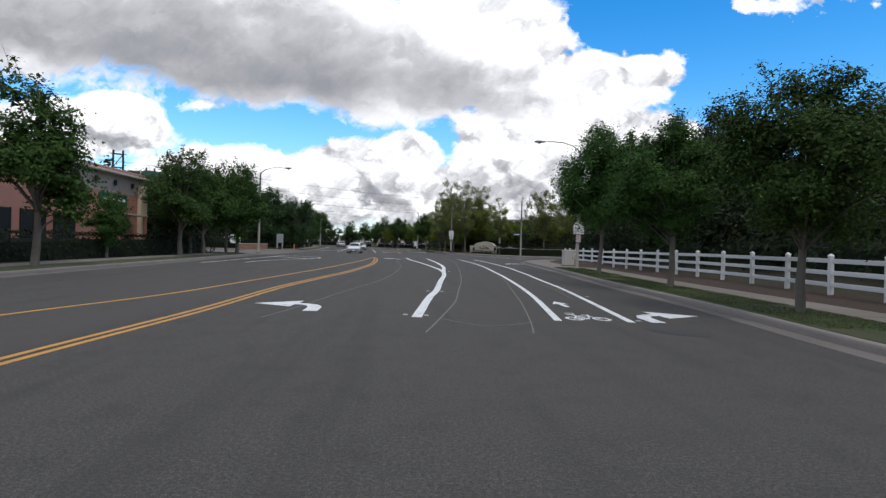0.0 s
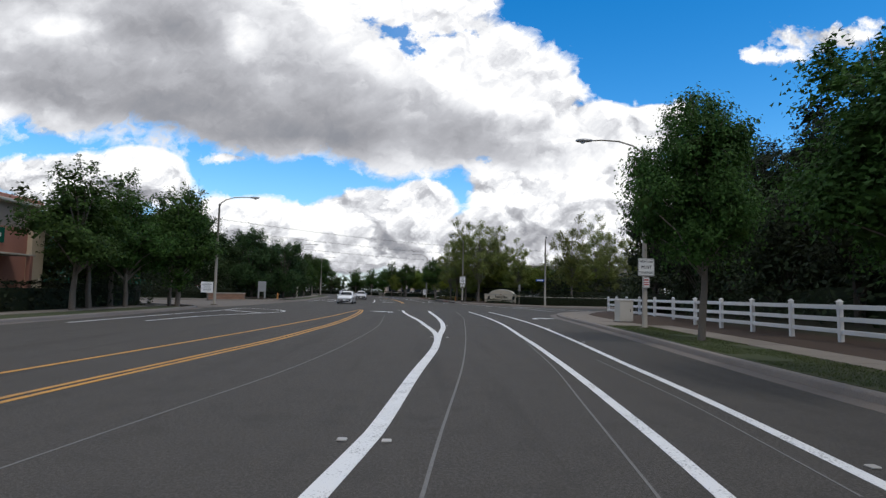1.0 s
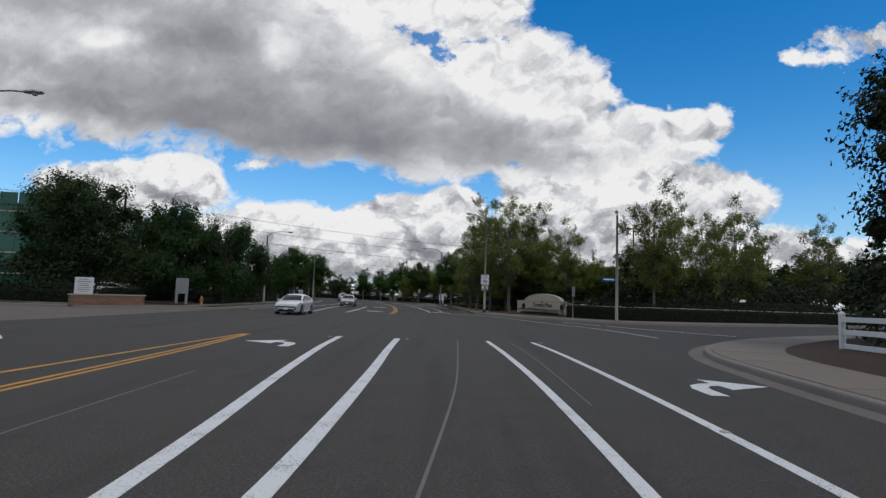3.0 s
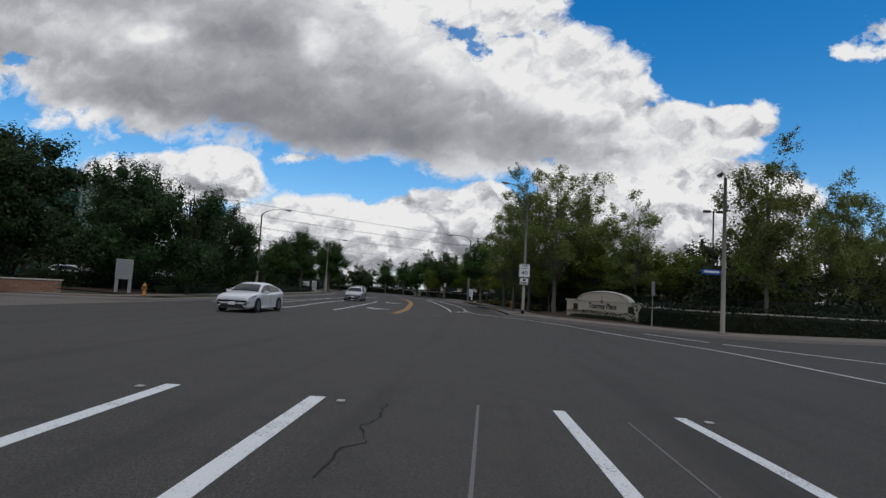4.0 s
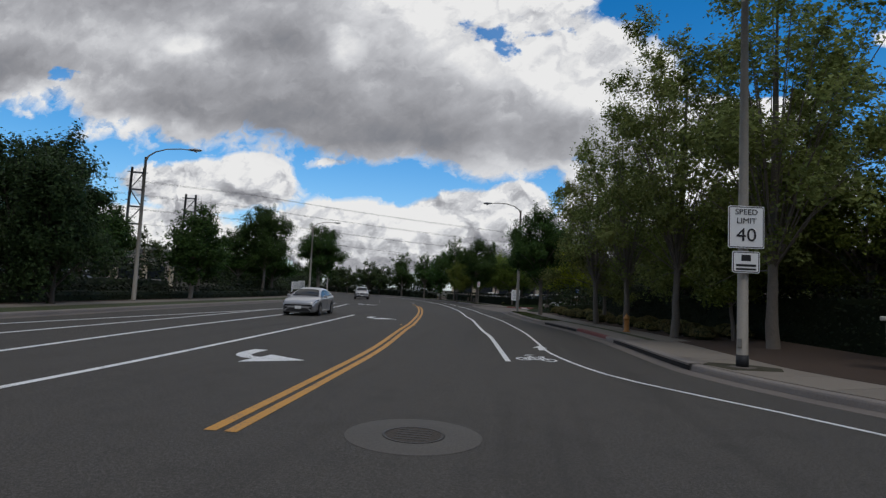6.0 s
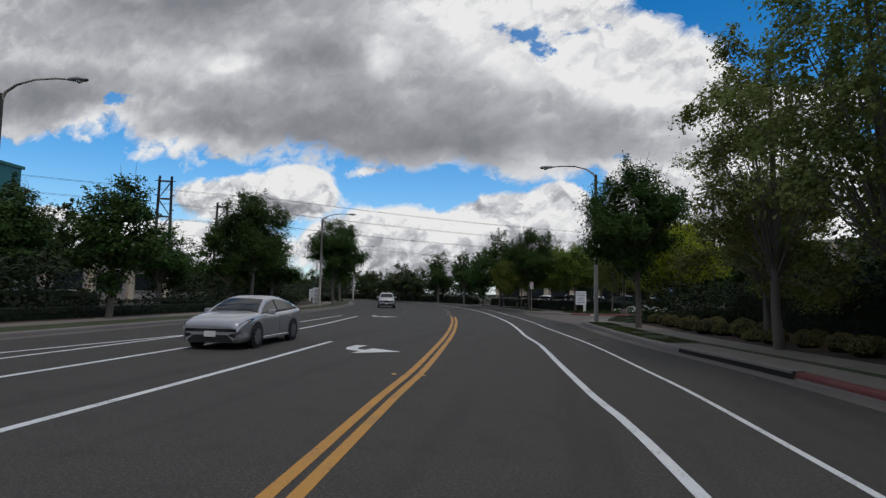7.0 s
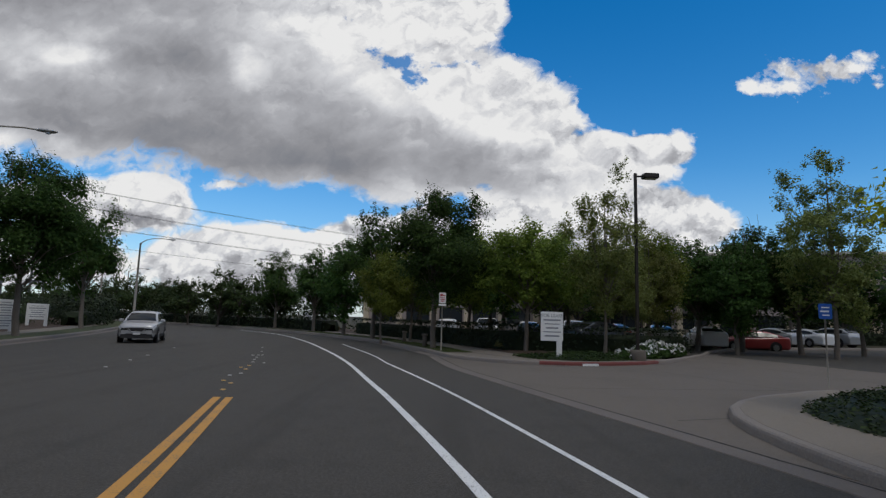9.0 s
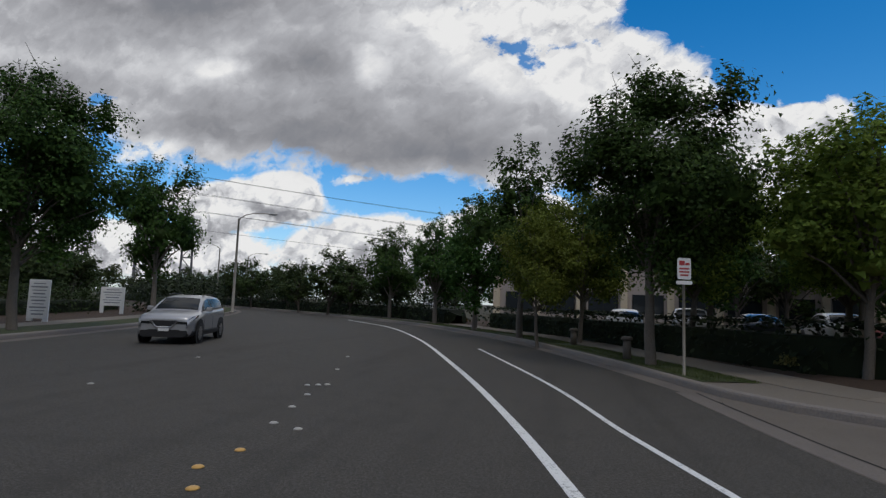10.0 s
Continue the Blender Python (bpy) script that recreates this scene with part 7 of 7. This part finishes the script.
car(SEDAN, CAR_WHITE, -6.82, 73.75, -90, "white four-door sedan on the road", size=0.94)
car(SEDAN, CAR_SILVER, -8.35, 101.75, -84, "silver four-door sedan on the road", size=0.94)
car(SUV, CAR_SILVER, -16.6, 140.75, -72, "silver compact crossover with black trim on the road", size=0.93)
parked = [(SEDAN, CAR_WHITE), (SUV, CAR_GREY), (SEDAN, CAR_DARK), (SUV, CAR_WHITE), (SEDAN, CAR_RED), (SEDAN, CAR_SILVER)]
for k in range(7):
    sp, pt = parked[k % 6]
    car(sp, pt, -1.0 + k * 2.85, 153.0 - k * 0.55 + 0.2 * (k % 3), 80, "parked car half hidden behind the hedge", False, 0.1)
for k, (cx, cy, a) in enumerate(((20, 151, 170), (25, 156.6, 110), (28.4, 157.9, 110), (31.6, 159, 110), (6.4, 141.6, 30), (-33, 96, 10), (-33, 99, 10), (-33.5, 105, 12), (-34, 111, 12), (-34, 117, 12), (27, 96, 60))):
    sp, pt = parked[(k + 4) % 6]
    car(sp, pt, cx, cy, a, "parked car in the lot beyond the planting", False, z_at(cx, cy))


# ------------------------------------------------------------------ buildings
def windows_on(parent, x0, x1, z0, w, h, n, y, frame_mat=DARK_METAL, glass=WINDOW_GLASS):
    for k in range(n):
        cx = x0 + (k + 0.5) * (x1 - x0) / n
        win = part("window", boxes((cx, y - 0.02, z0 + h / 2, w, 0.05, h), bevel=0.01), glass, parent)
        for dx in (-w / 2, 0, w / 2):
            part("window_frame", boxes((cx + dx, y - 0.05, z0 + h / 2, 0.06, 0.06, h + 0.06)), frame_mat, win)
        part("window_sill", boxes((cx, y - 0.07, z0 - 0.04, w + 0.15, 0.14, 0.08), bevel=0.01), STUCCO_CAP, win)


def salmon_building():
    """Long shop building; local x runs along its front, -y is the side to the road."""
    top = new("shop_building")
    top.matrix_basis = pose(-20.2, 44.0, 0.15, 0, 0, 90)
    L = 26.0
    part("wall", boxes((-L / 2, 8.0, 2.1, L, 16.0, 4.3)), PINK, top)
    part("upper_wall", boxes((-L / 2, 8.02, 4.85, L - 0.06, 15.9, 1.3)), PALE_WALL, top)
    part("cornice", boxes((-L / 2, 7.9, 5.58, L + 0.5, 16.6, 0.16), bevel=0.03), STUCCO_CAP, top)
    part("parapet", boxes((-L / 2, 8.0, 5.78, L + 0.1, 16.1, 0.3), bevel=0.04), PINK, top)
    part("corner_pier", boxes((-0.5, -0.12, 2.5, 1.0, 0.3, 5.1), bevel=0.02), STUCCO, top)
    for k in range(9):
        part("vent", boxes((-1.8 - k * 2.4, -0.02, 4.95, 0.32, 0.06, 0.36), bevel=0.01), DARK_METAL, top)
    windows_on(top, -L + 1, -8.5, 0.7, 2.0, 1.9, 6, 0.0)
    sign = part("shop_sign", boxes((-4.6, -0.1, 3.75, 3.4, 0.16, 0.8), bevel=0.03), GREEN_GLASS, top, "dark green shop sign with pale script")
    for k in range(5):
        part("writing_bar", boxes((-5.8 + k * 0.6, -0.19, 3.75 + 0.05 * (k % 2), 0.42, 0.02, 0.2 + 0.1 * (k % 2)), bevel=0.008), SIGN_WHITE, sign)
    aw = part("awning", boxes((-4.4, -0.7, 2.75, 4.2, 1.4, 0.1), bevel=0.02), STUCCO_CAP, top)
    for dx in (-6.2, -2.6):
        part("awning_post", boxes((dx, -1.3, 1.35, 0.22, 0.22, 2.75), bevel=0.02), PINK, aw)
    door = part("door", boxes((-4.4, -0.03, 1.15, 1.9, 0.08, 2.3), bevel=0.01), WINDOW_GLASS, top)
    part("door_frame", boxes((-4.4, -0.06, 1.15, 0.08, 0.06, 2.3)), DARK_METAL, door)
    return tagged(top, "salmon stucco shop building with grey parapet and green sign", "building")


salmon_building()


def green_building():
    top = new("office_building")
    top.matrix_basis = pose(-60, 112, 0.15, 0, 0, 8)
    part("wall", boxes((0, 8, 6.1, 26, 16, 12.4)), GREEN_GLASS, top)
    for k in range(4):
        part("band", boxes((0, -0.05, 2.6 + k * 2.9, 26.2, 0.2, 0.22), bevel=0.02), PALE_WALL, top)
        for c in range(10):
            part("pane", boxes((-11.3 + c * 2.5, -0.03, 4.05 + k * 2.9, 2.36, 0.05, 2.5), bevel=0.01), GREEN_GLASS, top)
    part("roof_edge", boxes((0, 8, 12.4, 26.4, 16.4, 0.3), bevel=0.03), GREEN_GLASS, top)
    return tagged(top, "green glass office building with pale bands behind trees", "building")


green_building()


def white_office(x, y, turn, L, h):
    top = new("office_building")
    top.matrix_basis = pose(x, y, 0.2, 0, 0, turn)
    part("wall", boxes((0, 7, h / 2, L, 14, h)), PALE_WALL, top)
    part("cornice", boxes((0, 7, h + 0.1, L + 0.8, 14.8, 0.35), bevel=0.05), STUCCO_CAP, top)
    for row in range(int(h // 3.4)):
        windows_on(top, -L / 2 + 0.6, L / 2 - 0.6, 1.0 + row * 3.5, 2.6, 1.7, int(L / 4), 0.0)
    for k in range(int(L / 4) + 1):
        part("pilaster", boxes((-L / 2 + 0.3 + k * (L - 0.6) / int(L / 4), -0.12, h / 2, 0.6, 0.3, h), bevel=0.03), STUCCO, top)
    return tagged(top, "pale stucco office building with dark windows", "building")


white_office(48, 168, -20, 40, 9.4)
white_office(10, 176, -8, 40, 5.6)
white_office(-44, 128, 80, 26, 4.6)


# ------------------------------------------------------------------ pylons and wires
def pylon(x, y, h, turn):
    """A braced two-legged transmission tower."""
    top = new("pylon")
    top.matrix_basis = pose(x, y, 0, 0, 0, turn)
    for s in (-1, 1):
        part("leg", tube([(s * 2.3, 0, -0.5), (s * 1.7, 0, h)], [0.52, 0.40], 5), STEEL, top)
        for k in range(3):
            part("crossarm", boxes((s * 2.2, 0, h - 1.5 - k * 4.5, 1.4, 0.25, 0.25)), STEEL, top)
    for k in range(7):
        z = 1.5 + k * (h - 2) / 6.2
        w = 2.3 - 0.6 * z / h
        part("tie", boxes((0, 0, z, 2 * w, 0.4, 0.55)), STEEL, top)
        if k < 6:
            z2 = z + (h - 2) / 6.2
            w2 = 2.3 - 0.6 * z2 / h
            part("brace", tube([(-w if k % 2 else w, 0, z), (w2 if k % 2 else -w2, 0, z2)], 0.17, 4), STEEL, top)
    return tagged(top, "steel power pylon with cross braces", "pylon", "pylons")


STEEL = material("weathered steel", (0.10, 0.10, 0.11), 0.6, 0.15, 1, 0.3, metal=0.3)
pylon(-118.7, 235.5, 36, 25), pylon(-120.4, 268, 33, 25), pylon(-150, 330, 33, 25)


def wire(a, b, sag, r=0.035):
    a, b = Vector(a), Vector(b)
    pts = [a.lerp(b, t) - Vector((0, 0, sag * 4 * t * (1 - t))) for t in np.linspace(0, 1, 25)]
    ob = part("power_line", tube(pts, r, 4, caps=False), CRACK)
    return tagged(ob, "thin dark overhead power line", "power line", "power lines")


for z, dx in ((30, 0), (29.4, 3), (25.8, 0), (25.2, 3), (21.5, 0), (21, 3), (17, 0)):
    wire((-190 + dx, 165, z + 3), (-86 + dx, 245, z), 1.0), wire((-86 + dx, 245, z), (90 + dx, 372, z), 3.0)


# ------------------------------------------------------------------ sidewalk slabs, one by one
def slabs(owner, line, lo, hi, side=1, z=0.168, step=1.5):
    """Concrete slabs laid along a line between two offsets, with open joints."""
    top = bpy.data.objects[owner]
    s = np.r_[0, np.cumsum(np.hypot(*np.diff(line, axis=0).T))]
    nrm = normals2(line) * side
    at = lambda q: (np.array([np.interp(q, s, line[:, 0]), np.interp(q, s, line[:, 1])]), np.array([np.interp(q, s, nrm[:, 0]), np.interp(q, s, nrm[:, 1])]))  # noqa: E731
    for k in range(int(s[-1] // step)):
        v = []
        up = z + rng.uniform(-0.002, 0.003)
        for f in (0.008, step * 0.33, step * 0.67, step - 0.008):
            p, n = at(k * step + f)
            for o in (lo + 0.01, hi - 0.01):
                v += [(*(p + n * o), up - 0.02), (*(p + n * o), up)]
        f = []
        for j in range(3):
            a, b = j * 4, j * 4 + 4
            f += [(a + 1, b + 1, b + 3, a + 3), (a, b, b + 1, a + 1), (a + 2, a + 3, b + 3, b + 2)]
        f += [(0, 1, 3, 2), (12, 14, 15, 13)]
        part("slab", mesh_of("slab", v, f, WALK), None, top)


slabs("pavement_1", R1[near_y(R1, 2) : r1b + 1], 2.22, 3.53)
slabs("pavement_10", R1[r1b : r1k + 1], 0.19, 3.4)
slabs("pavement_2", R1[r1k : r1b + 50], 0.19, 2.23)
slabs("pavement_3", R2[r2c - 36 : r2c + 8], 0.19, 2.08)
slabs("pavement_5", R2[r2c + 7 : r2e + 6], 1.47, 2.73)
slabs("pavement_4", R2[r2c + 7 : r2d + 1], 0.2, 1.12)
slabs("pavement_6", R3[r3s - 6 : r3s + 50], 1.47, 2.98)
slabs("pavement_7", L1[near_y(L1, 10) : l1e + 5], 1.92, 3.28, -1)
